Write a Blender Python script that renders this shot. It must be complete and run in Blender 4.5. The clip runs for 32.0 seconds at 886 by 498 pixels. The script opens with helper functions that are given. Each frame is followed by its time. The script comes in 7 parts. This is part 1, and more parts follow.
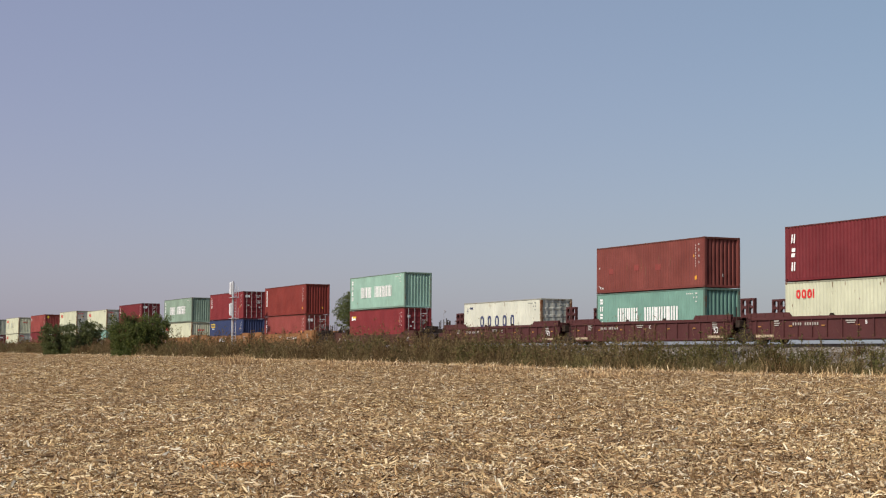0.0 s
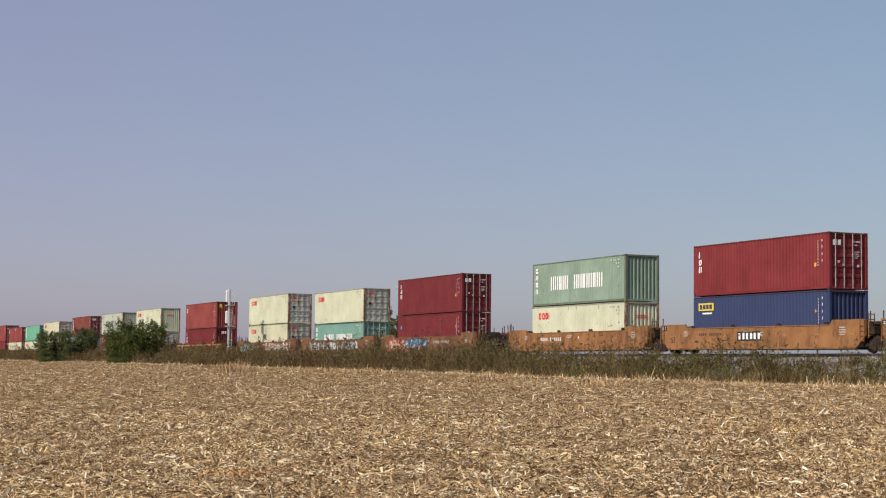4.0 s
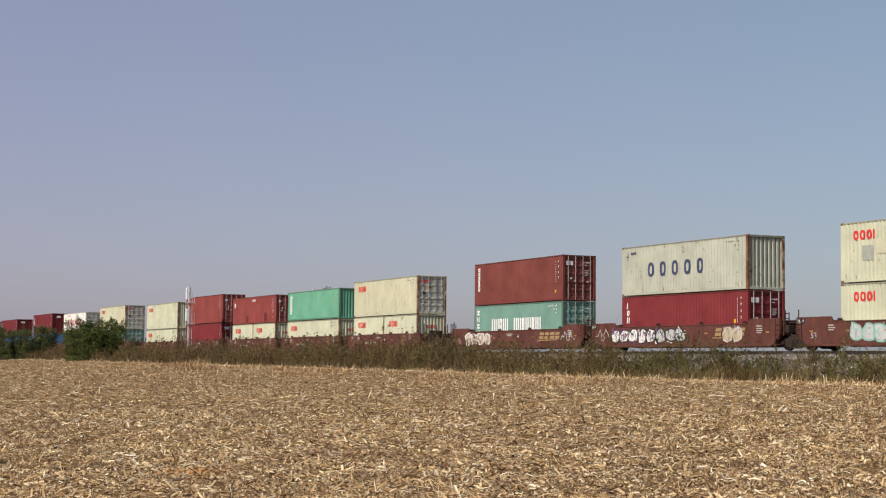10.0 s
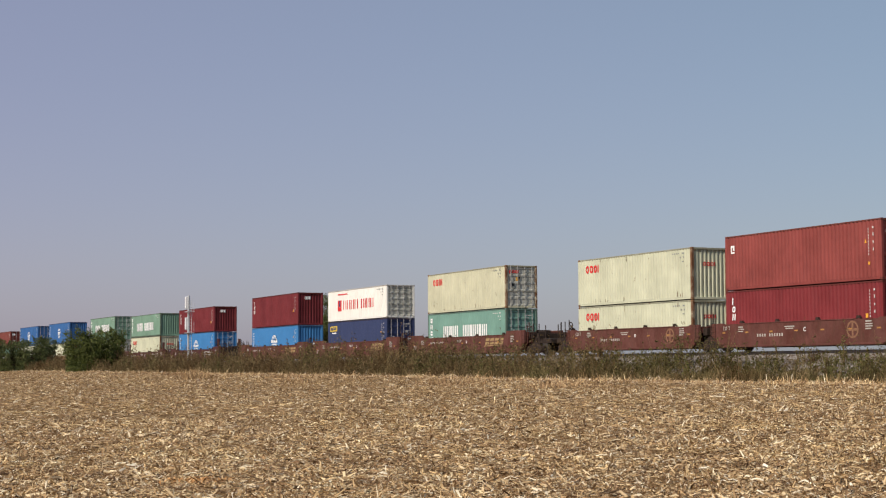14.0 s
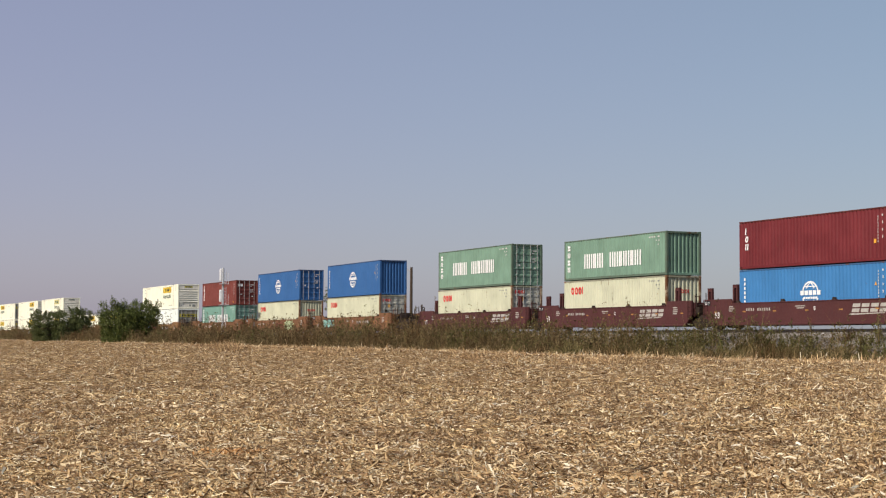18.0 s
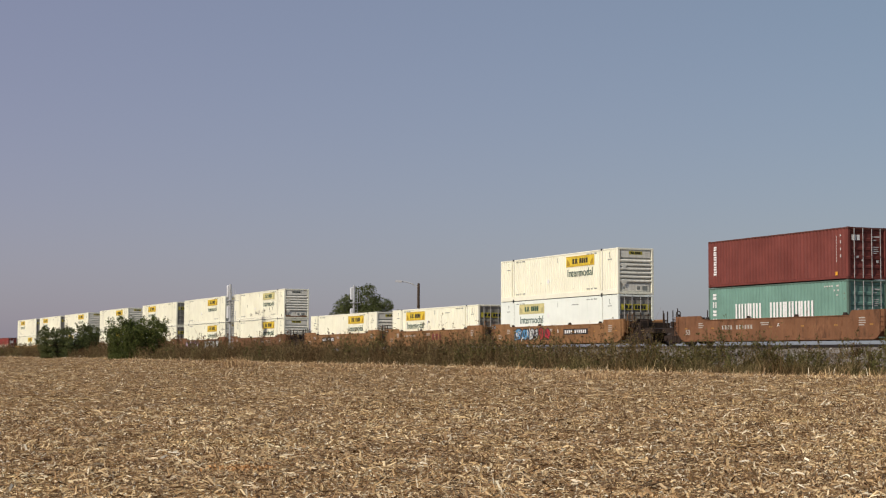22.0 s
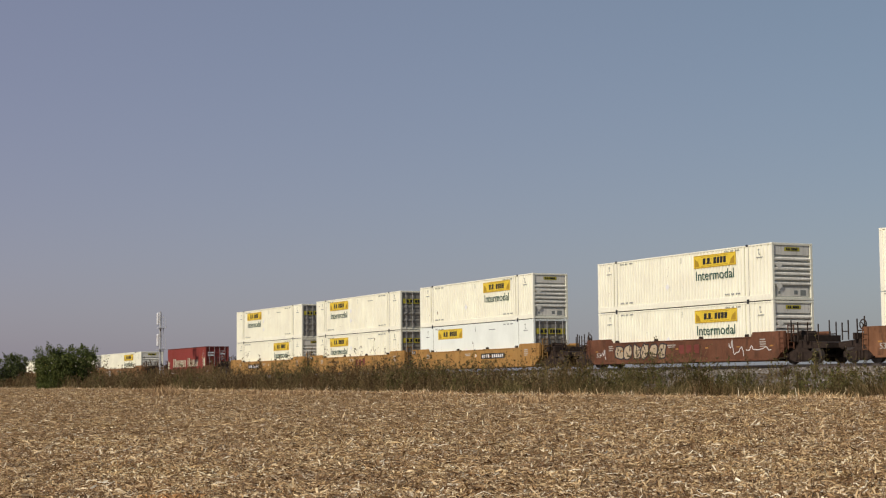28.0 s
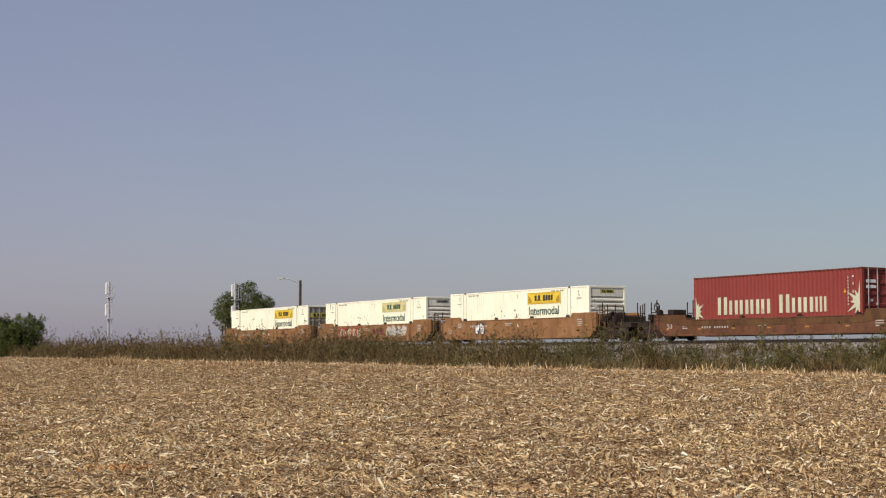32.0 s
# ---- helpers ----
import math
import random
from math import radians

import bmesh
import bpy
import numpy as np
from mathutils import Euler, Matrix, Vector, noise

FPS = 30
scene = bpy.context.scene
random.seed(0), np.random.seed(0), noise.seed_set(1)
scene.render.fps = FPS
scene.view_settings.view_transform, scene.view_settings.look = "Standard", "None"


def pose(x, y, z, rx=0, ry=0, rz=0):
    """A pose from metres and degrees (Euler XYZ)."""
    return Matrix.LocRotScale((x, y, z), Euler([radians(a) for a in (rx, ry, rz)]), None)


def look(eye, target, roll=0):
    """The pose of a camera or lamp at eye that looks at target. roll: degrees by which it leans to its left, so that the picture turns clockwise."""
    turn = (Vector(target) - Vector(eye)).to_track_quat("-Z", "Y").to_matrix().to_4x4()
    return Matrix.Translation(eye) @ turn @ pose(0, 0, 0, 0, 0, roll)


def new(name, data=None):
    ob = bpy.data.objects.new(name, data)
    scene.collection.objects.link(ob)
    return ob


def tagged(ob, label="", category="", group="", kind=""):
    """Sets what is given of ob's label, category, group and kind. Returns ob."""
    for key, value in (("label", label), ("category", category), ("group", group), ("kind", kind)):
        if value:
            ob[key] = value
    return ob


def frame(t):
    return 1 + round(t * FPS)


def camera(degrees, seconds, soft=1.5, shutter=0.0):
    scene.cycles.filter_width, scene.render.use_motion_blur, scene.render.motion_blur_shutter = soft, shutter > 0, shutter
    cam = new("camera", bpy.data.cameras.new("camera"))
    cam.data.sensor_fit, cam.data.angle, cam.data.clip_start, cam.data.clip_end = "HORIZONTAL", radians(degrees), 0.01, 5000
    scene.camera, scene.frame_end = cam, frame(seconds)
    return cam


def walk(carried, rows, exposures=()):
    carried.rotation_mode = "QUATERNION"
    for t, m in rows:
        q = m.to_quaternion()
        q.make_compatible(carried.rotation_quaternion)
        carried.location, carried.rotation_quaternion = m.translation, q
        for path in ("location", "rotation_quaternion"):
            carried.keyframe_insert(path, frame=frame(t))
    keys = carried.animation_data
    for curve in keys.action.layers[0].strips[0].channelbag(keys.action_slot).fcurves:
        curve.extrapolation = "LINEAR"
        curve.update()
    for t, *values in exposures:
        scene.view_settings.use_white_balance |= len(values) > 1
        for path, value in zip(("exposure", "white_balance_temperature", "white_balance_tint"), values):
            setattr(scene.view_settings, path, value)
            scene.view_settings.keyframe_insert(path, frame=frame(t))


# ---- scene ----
import itertools

# The world: z = 0 at the foot of the camera, +y its first heading. The railway runs straight, TURN degrees off +x.
EYE = 1.6
TURN = 65.77
SIDE = 50.446            # from the camera to the near side of the containers
AXIS = SIDE + 1.22       # to the middle of the track
RAIL = 2.32              # height of the railheads
EDGE = 41.0              # edge of the stubble field
EDGE_Z = 1.05
ALONG = Vector((math.cos(radians(TURN)), -math.sin(radians(TURN)), 0))
ACROSS = Vector((math.sin(radians(TURN)), math.cos(radians(TURN)), 0))


def aim(yaw, pitch, roll):
    return Matrix.Translation((0, 0, EYE)) @ pose(0, 0, 0, 90 + pitch, 0, yaw) @ pose(0, 0, 0, 0, 0, roll)


def place(x, y, z, turn=0.0):
    """A pose beside the railway: x along it, y across it from the camera, z up."""
    return Matrix.Translation(x * ALONG + y * ACROSS + Vector((0, 0, z))) @ pose(0, 0, 0, 0, 0, turn - TURN)


def bend(x):
    """The railway's gentle curve and grade far out: shift towards the field, its slope, and the drop."""
    u = np.clip(-50.0 - x, 0, 330)
    more = np.clip(-380.0 - x, 0, None)
    w = -88.0 - x
    return 4.41e-5 * u * u + 8.82e-5 * u * more, 8.82e-5 * u, 0.00354 * 0.5 * (w + np.sqrt(w * w + 100.0))


def on_track(x, z):
    """The pose of a thing on the rails, x along them."""
    shift, slope, drop = (float(v) for v in bend(np.float64(x)))
    return place(x, AXIS - shift, z - drop, math.degrees(math.atan(slope))) @ pose(0, 0, 0, 0, -0.2 if x < -88 else 0.0, 0)


# ---- camera ----
PATH = [
    (0.0, aim(0.00, 3.81, 0.46)),
    (0.5, aim(0.02, 3.87, 0.37)),
    (1.0, aim(0.03, 4.05, 0.37)),
    (1.5, aim(0.16, 4.16, 0.73)),
    (2.0, aim(0.24, 4.15, 0.42)),
    (2.5, aim(0.09, 4.08, -0.23)),
    (3.0, aim(-0.06, 3.96, 0.35)),
    (3.5, aim(-0.06, 3.99, 0.67)),
    (5.5, aim(-0.55, 4.52, 0.67)),
    (6.0, aim(-0.62, 4.40, 0.88)),
    (6.5, aim(-0.82, 4.57, 0.63)),
    (7.0, aim(-1.05, 5.20, 0.95)),
    (7.5, aim(-1.24, 4.59, 1.06)),
    (8.0, aim(-0.92, 4.33, 1.42)),
    (8.5, aim(-0.52, 4.34, 0.85)),
    (9.0, aim(-0.68, 4.36, 1.06)),
    (9.5, aim(-1.24, 4.20, 0.61)),
    (10.0, aim(-1.54, 4.05, 0.61)),
    (10.5, aim(-2.13, 3.94, 0.40)),
    (11.0, aim(-2.46, 3.89, 0.03)),
    (11.5, aim(-2.34, 3.80, 0.13)),
    (12.0, aim(-2.34, 3.81, 0.29)),
    (12.5, aim(-2.45, 3.88, -0.17)),
    (13.0, aim(-1.84, 4.12, 0.29)),
    (13.5, aim(-1.58, 4.11, -0.09)),
    (14.0, aim(-1.59, 4.23, -0.25)),
    (14.5, aim(-1.47, 4.60, -0.01)),
    (15.0, aim(-0.92, 4.73, 0.05)),
    (15.5, aim(-0.61, 4.63, 0.08)),
    (17.5, aim(-0.59, 3.52, 0.12)),
    (18.0, aim(-0.36, 3.31, 0.36)),
    (18.5, aim(-0.02, 3.30, 0.56)),
    (19.0, aim(0.34, 3.69, 0.52)),
    (19.5, aim(0.61, 3.91, 0.43)),
    (20.0, aim(0.81, 4.10, 0.52)),
    (20.5, aim(1.03, 4.20, 0.33)),
    (21.0, aim(1.08, 3.98, 0.36)),
    (21.5, aim(0.37, 3.75, 0.72)),
    (22.0, aim(-0.10, 3.89, 0.26)),
    (22.5, aim(-0.52, 4.02, 0.40)),
    (23.0, aim(0.26, 3.81, 1.03)),
    (23.5, aim(0.86, 3.40, 1.02)),
    (24.0, aim(-0.09, 3.62, 0.83)),
    (24.5, aim(-0.41, 3.40, 0.05)),
    (25.0, aim(-0.47, 3.15, 0.19)),
    (25.5, aim(-0.46, 2.98, 0.13)),
    (27.5, aim(-2.11, 4.31, 0.07)),
    (28.0, aim(-2.59, 4.78, -0.46)),
    (28.5, aim(-3.79, 4.54, -1.02)),
    (29.0, aim(-4.49, 4.34, -0.95)),
    (29.5, aim(-5.38, 4.32, -0.31)),
    (30.0, aim(-4.85, 4.18, -0.15)),
    (30.5, aim(-4.18, 4.19, 0.26)),
    (31.0, aim(-4.04, 3.97, 0.32)),
    (31.5, aim(-4.03, 3.78, -0.16)),
    (32.0, aim(-4.36, 3.79, 0.02)),
]
cam = camera(31.16, 32.0, soft=1.2)
EXPOSURE = [(0.0, 0.22, 6500, 10), (3.0, 0.25, 6500, 10), (7.0, 0.14, 6612, 11), (9.0, 0.20, 6612, 11), (13.0, 0.20, 6635, 11), (15.0, 0.15, 6612, 11),
            (18.0, 0.24, 6635, 11), (20.0, 0.14, 6657, 11), (22.0, -0.06, 6680, 11), (24.0, -0.12, 6702, 11), (25.5, -0.16, 6747, 11), (28.0, -0.17, 6702, 11),
            (29.0, -0.24, 6725, 11), (30.0, -0.26, 6725, 11), (31.0, -0.08, 6680, 11), (32.0, 0.07, 6657, 11)]
walk(cam, PATH, EXPOSURE)

# ---- light ----
SUN_AZ, SUN_EL = -130.0, 36.5
world = bpy.data.worlds.new("sky")
scene.world = world
world.use_nodes = True
wn, wl = world.node_tree.nodes, world.node_tree.links
sky = wn.new("ShaderNodeTexSky")
sky.sky_type = "NISHITA"
sky.sun_disc = False
sky.sun_elevation, sky.sun_rotation = radians(SUN_EL), radians(SUN_AZ)
sky.air_density, sky.dust_density, sky.ozone_density = 1.0, 1.2, 1.5
wn["Background"].inputs["Strength"].default_value = 0.09
tint = wn.new("ShaderNodeMixRGB")
tint.blend_type = "MULTIPLY"
tint.inputs[0].default_value = 1.0
tint.inputs[2].default_value = (0.96, 0.895, 0.97, 1.0)
haze = wn.new("ShaderNodeMixRGB")
haze.inputs[0].default_value = 0.5
# the haze is a little warmer up the line and low down
toward = wn.new("ShaderNodeTexCoord")
parts = wn.new("ShaderNodeSeparateXYZ")
span = wn.new("ShaderNodeMapRange")
span.inputs["From Min"].default_value, span.inputs["From Max"].default_value = -0.20, 0.44
slope_ = wn.new("ShaderNodeMath")
slope_.operation = "MULTIPLY_ADD"
slope_.inputs[1].default_value = 0.8
hue = wn.new("ShaderNodeMixRGB")
hue.inputs[1].default_value = (3.46, 3.29, 4.80, 1.0)
hue.inputs[2].default_value = (2.66, 3.50, 4.30, 1.0)
wl.new(toward.outputs["Generated"], parts.inputs[0])
wl.new(parts.outputs["Z"], slope_.inputs[0])
wl.new(parts.outputs["X"], slope_.inputs[2])
wl.new(slope_.outputs[0], span.inputs["Value"])
wl.new(span.outputs[0], hue.inputs[0])
wl.new(hue.outputs[0], haze.inputs[2])
wl.new(sky.outputs[0], tint.inputs[1])
wl.new(tint.outputs[0], haze.inputs[1])
wl.new(haze.outputs[0], wn["Background"].inputs["Color"])
sun = new("sun", bpy.data.lights.new("sun", "SUN"))
sun.data.energy, sun.data.angle, sun.data.color = 3.75, radians(0.6), (1.0, 0.93, 0.82)
az, el = radians(SUN_AZ), radians(SUN_EL)
sun.matrix_world = look(Vector((math.sin(az) * math.cos(el), math.cos(az) * math.cos(el), math.sin(el))) * 50, (0, 0, 0))

# ---- materials ----
def material(name, rough=0.7, metal=0.0, spec=0.3):
    m = bpy.data.materials.new(name)
    m.use_nodes = True
    b = m.node_tree.nodes["Principled BSDF"]
    b.inputs["Roughness"].default_value = rough
    b.inputs["Metallic"].default_value = metal
    b.inputs["Specular IOR Level"].default_value = spec
    return m, m.node_tree.nodes, m.node_tree.links, b


def noise_at(n, l, scale, detail=4.0, stretch=None, rough=0.6, offset=True):
    """A noise in the object's own space, shifted from object to object."""
    tc = n.new("ShaderNodeTexCoord")
    mp = n.new("ShaderNodeMapping")
    l.new(tc.outputs["Object"], mp.inputs["Vector"])
    if stretch:
        mp.inputs["Scale"].default_value = stretch
    if offset:
        oi = n.new("ShaderNodeObjectInfo")
        mu = n.new("ShaderNodeMath")
        mu.operation = "MULTIPLY"
        mu.inputs[1].default_value = 60.0
        l.new(oi.outputs["Random"], mu.inputs[0])
        l.new(mu.outputs[0], mp.inputs["Location"])
    t = n.new("ShaderNodeTexNoise")
    t.inputs["Scale"].default_value = scale
    t.inputs["Detail"].default_value = detail
    t.inputs["Roughness"].default_value = rough
    l.new(mp.outputs[0], t.inputs["Vector"])
    return t.outputs["Fac"]


def ramp(n, l, fac, stops):
    r = n.new("ShaderNodeValToRGB")
    while len(r.color_ramp.elements) < len(stops):
        r.color_ramp.elements.new(0.5)
    for e, (p, c) in zip(r.color_ramp.elements, stops):
        e.position = p
        e.color = (*c, 1) if len(c) == 3 else (c[0], c[0], c[0], 1)
    l.new(fac, r.inputs[0])
    return r.outputs[0]


def mix(n, l, fac, a, b, kind="MIX"):
    m = n.new("ShaderNodeMixRGB")
    m.blend_type = kind
    for v, s in ((fac, 0), (a, 1), (b, 2)):
        if isinstance(v, (int, float)):
            m.inputs[s].default_value = v
        elif isinstance(v, tuple):
            m.inputs[s].default_value = (*v, 1)
        else:
            l.new(v, m.inputs[s])
    return m.outputs[0]


def bump(n, l, b, height, strength, distance):
    bp = n.new("ShaderNodeBump")
    bp.inputs["Strength"].default_value = strength
    bp.inputs["Distance"].default_value = distance
    l.new(height, bp.inputs["Height"])
    l.new(bp.outputs[0], b.inputs["Normal"])


def paint(name, colour, rust=0.25, fade=0.12, rough=0.55, dirt=0.25, wash=None, blotch=0.75):
    """Weathered paint on steel: fading, grime runs, rust spots and scuffs."""
    m, n, l, b = material(name, rough, 0.0, 0.2)
    m.diffuse_color = (*colour, 1.0)
    light = tuple(min(0.93, c * (1 + fade) + 0.04 * fade) for c in colour)
    dark = tuple(c * (1 - 1.5 * fade) for c in colour)
    base = ramp(n, l, noise_at(n, l, 0.7, 5), [(0.3, dark), (0.7, light)])
    runs = ramp(n, l, noise_at(n, l, 1.0, 4, (7.0, 7.0, 0.35)), [(0.45, (0,)), (0.75, (1,))])
    grime = tuple(c * 0.55 + 0.02 for c in colour)
    fm = n.new("ShaderNodeMath")
    fm.operation = "MULTIPLY"
    fm.inputs[1].default_value = dirt
    l.new(runs, fm.inputs[0])
    col = mix(n, l, fm.outputs[0], base, grime)
    if wash:
        blot = ramp(n, l, noise_at(n, l, 0.9, 6, (1.1, 1.0, 0.6), 0.7), [(0.44, (0,)), (0.62, (1,))])
        col = mix(n, l, blot, col, wash)
        low = ramp(n, l, noise_at(n, l, 1.4, 5, (1.3, 1.0, 0.5), 0.7), [(0.52, (0,)), (0.66, (blotch,))])
        col = mix(n, l, low, col, (0.075, 0.038, 0.022))
    spots = ramp(n, l, noise_at(n, l, 3.2, 7, (1.0, 1.0, 0.6), 0.72), [(0.70 - 0.13 * rust, (0,)), (0.76 - 0.11 * rust, (1,))])
    col = mix(n, l, spots, col, (0.13, 0.055, 0.025))
    l.new(col, b.inputs["Base Color"])
    l.new(ramp(n, l, noise_at(n, l, 9.0, 3), [(0.3, (rough - 0.1,)), (0.7, (rough + 0.2,))]), b.inputs["Roughness"])
    bump(n, l, b, noise_at(n, l, 1.6, 3), 0.25, 0.02)
    return m


def plain(name, colour, rough=0.6, metal=0.0, vary=0.25, scale=5.0):
    m, n, l, b = material(name, rough, metal)
    f = noise_at(n, l, scale, 5)
    l.new(ramp(n, l, f, [(0.25, tuple(c * (1 - vary) for c in colour)), (0.75, tuple(min(1, c * (1 + vary)) for c in colour))]), b.inputs["Base Color"])
    return m


PAINT = {
    "cream": paint("cream_paint", (0.54, 0.55, 0.40), 0.45, 0.10, dirt=0.25),
    "beige": paint("beige_paint", (0.525, 0.515, 0.365), 0.60, 0.10, dirt=0.35),
    "greywhite": paint("grey_white_paint", (0.43, 0.447, 0.360), 0.75, 0.10, dirt=0.40),
    "ivory": paint("ivory_paint", (0.58, 0.585, 0.49), 0.45, 0.08, dirt=0.25),
    "white": paint("white_paint", (0.76, 0.75, 0.69), 0.30, 0.05, dirt=0.18),
    "domestic": paint("off_white_paint", (0.90, 0.88, 0.72), 0.30, 0.05, dirt=0.14),
    "smooth": paint("bluish_white_paint", (0.82, 0.87, 0.80), 0.15, 0.04, dirt=0.10),
    "brown": paint("brick_red_paint", (0.192, 0.030, 0.022), 0.30, 0.15, dirt=0.34),
    "russet": paint("russet_brown_paint", (0.180, 0.046, 0.036), 0.40, 0.15, dirt=0.36),
    "wine": paint("wine_red_paint", (0.240, 0.051, 0.043), 0.35, 0.15, dirt=0.34),
    "red": paint("dark_red_paint", (0.190, 0.024, 0.027), 0.25, 0.14, dirt=0.32),
    "maroon": paint("maroon_paint", (0.150, 0.019, 0.023), 0.25, 0.14, dirt=0.32),
    "island": paint("deep_red_paint", (0.235, 0.044, 0.035), 0.20, 0.06),
    "green": paint("sage_green_paint", (0.235, 0.318, 0.245), 0.50, 0.12, dirt=0.45),
    "seagreen": paint("sea_green_paint", (0.172, 0.288, 0.212), 0.40, 0.12, dirt=0.4),
    "palegreen": paint("pale_green_paint", (0.27, 0.425, 0.345), 0.55, 0.10, dirt=0.35),
    "teal": paint("teal_green_paint", (0.160, 0.300, 0.245), 0.45, 0.10),
    "bright": paint("bright_green_paint", (0.14, 0.375, 0.25), 0.40, 0.10),
    "navy": paint("navy_blue_paint", (0.034, 0.048, 0.115), 0.20, 0.04),
    "blue": paint("royal_blue_paint", (0.034, 0.118, 0.30), 0.25, 0.06),
    "azure": paint("azure_blue_paint", (0.045, 0.19, 0.42), 0.20, 0.06),
    "yellowcar": paint("ochre_yellow_paint", (0.31, 0.145, 0.056), 0.75, 0.12, 0.65, 0.6, (0.22, 0.100, 0.042)),
    "ochrecar": paint("ochre_paint", (0.405, 0.228, 0.070), 0.15, 0.10, 0.65, 0.25, (0.345, 0.185, 0.058), 0.25),
    "rustcar": paint("rusty_ochre_paint", (0.215, 0.100, 0.049), 0.85, 0.18, 0.75, 0.55, (0.165, 0.076, 0.039)),
    "rustochre": paint("orange_rust_paint", (0.285, 0.148, 0.063), 0.6, 0.14, 0.72, 0.5, (0.215, 0.104, 0.046), 0.45),
    "browncar": paint("oxide_brown_paint", (0.124, 0.045, 0.035), 0.6, 0.12, 0.65, 0.45, (0.085, 0.028, 0.020)),
    "darkcar": paint("dark_oxide_paint", (0.078, 0.030, 0.021), 0.7, 0.15, 0.7, 0.5, (0.055, 0.024, 0.017)),
    "umbercar": paint("rusty_umber_paint", (0.165, 0.070, 0.038), 0.8, 0.15, 0.75, 0.5, (0.115, 0.046, 0.026)),
    "maroncar": paint("oxide_maroon_paint", (0.080, 0.026, 0.025), 0.6, 0.08, 0.60, 0.35),
    "goldcar": paint("rusty_gold_paint", (0.125, 0.062, 0.024), 1.1, 0.15, 0.7, 0.6, (0.070, 0.034, 0.018)),
    "twotone": paint("umber_paint", (0.155, 0.066, 0.034), 0.6, 0.12, 0.7, 0.5, (0.10, 0.042, 0.025)),
}
RUSTPOST = paint("rust_streaked_paint", (0.42, 0.36, 0.25), 1.9, 0.15, 0.7, 0.7, (0.20, 0.09, 0.045))
DULL = plain("dull_white_marking", (0.40, 0.38, 0.34), 0.7, 0, 0.2)
# edges at half colour paint in the shadow lines between stacked boxes, plus rust
EDGE_PAINT = {k: paint("grimy_" + k + "_shaded_edge", tuple(c * 0.5 + r for c, r in zip(m.diffuse_color[:3], (0.020, 0.011, 0.006))), 1.0, 0.15, 0.7, 0.5) for k, m in PAINT.items() if not k.endswith(("car", "ochre", "tone"))}
STEEL = plain("dark_dirty_steel", (0.034, 0.022, 0.016), 0.8, 0.1, 0.5)
GALV = plain("aluminium_paint", (0.48, 0.49, 0.50), 0.5, 0.1, 0.15)
PALEGALV = plain("pale_grey_enamel", (0.66, 0.67, 0.68), 0.5, 0.0, 0.12)
FADEDDISC = plain("faded_disc", (0.215, 0.108, 0.062), 0.7, 0, 0.3)
FADED = plain("faded_orange_reflector", (0.36, 0.18, 0.05), 0.7, 0, 0.3)
PALEYELLOW = plain("faded_yellow_marking", (0.62, 0.56, 0.26), 0.7, 0, 0.2)
ROD = plain("lock_rod_zinc", (0.36, 0.355, 0.35), 0.5, 0.2, 0.3)
TYRE_STEEL = plain("wheel_steel", (0.10, 0.085, 0.075), 0.5, 0.6)
RAILSTEEL = plain("rail_steel", (0.20, 0.17, 0.15), 0.35, 0.7)
TIMBER = plain("tie_timber", (0.08, 0.065, 0.05), 0.9, 0, 0.4, 8)
WHITE = plain("white_marking", (0.80, 0.80, 0.78), 0.6, 0, 0.08)
DARKBLUE = plain("navy_marking", (0.05, 0.06, 0.13), 0.6, 0, 0.1)
REDMARK = plain("red_marking", (0.62, 0.035, 0.035), 0.6, 0, 0.1)
YELLOW = plain("yellow_marking", (0.74, 0.53, 0.05), 0.55, 0, 0.1)
GOLDMARK = plain("worn_gold_marking", (0.33, 0.225, 0.105), 0.7, 0, 0.3)
CHALK = plain("worn_white_marking", (0.58, 0.57, 0.54), 0.7, 0, 0.2)
OCHRE = plain("ochre_marking", (0.40, 0.25, 0.025), 0.6, 0, 0.15)
# plaque yellow darkened to olive, the shade on the container ends put into it
SHADEPLAQUE = plain("shaded_yellow_plaque", (0.47, 0.41, 0.05), 0.65, 0, 0.25)
RUSTHOLE = plain("dark_rust_scar", (0.060, 0.030, 0.018), 0.9, 0, 0.4)
GREYOCHRE = plain("faded_ochre_marking", (0.44, 0.40, 0.20), 0.7, 0, 0.2)
ORANGE = plain("orange_decal", (0.72, 0.36, 0.04), 0.6, 0, 0.15)
BLACK = plain("black_marking", (0.02, 0.022, 0.025), 0.6, 0, 0.2)
GREENMARK = plain("dark_green_marking", (0.015, 0.07, 0.05), 0.6, 0, 0.1)
GREYMARK = plain("grey_marking", (0.24, 0.26, 0.24), 0.7, 0, 0.2)
# pale doors and louvre backing, with the shade on the ends mixed into their colour
SHADED_END = paint("shaded_end_paint", (0.48, 0.48, 0.41), 0.6, 0.10, dirt=0.45)
DARKDOOR = paint("dark_grey_door_paint", (0.27, 0.26, 0.22), 0.6, 0.08)
PALEPATCH = plain("faded_patch", (0.33, 0.35, 0.30), 0.7, 0, 0.15)
RUST = plain("rust_stain", (0.19, 0.10, 0.05), 0.9, 0, 0.4)
SPRAY = {c: plain("spray_" + c, v, 0.6, 0, 0.2, 2.0) for c, v in dict(
    silver=(0.45, 0.47, 0.46), white=(0.7, 0.7, 0.68), blue=(0.10, 0.27, 0.45), red=(0.36, 0.03, 0.04), black=(0.025, 0.025, 0.03),
    mint=(0.22, 0.42, 0.36), peach=(0.52, 0.33, 0.22), lime=(0.36, 0.42, 0.24), purple=(0.20, 0.07, 0.20), tan=(0.45, 0.36, 0.24)).items()}


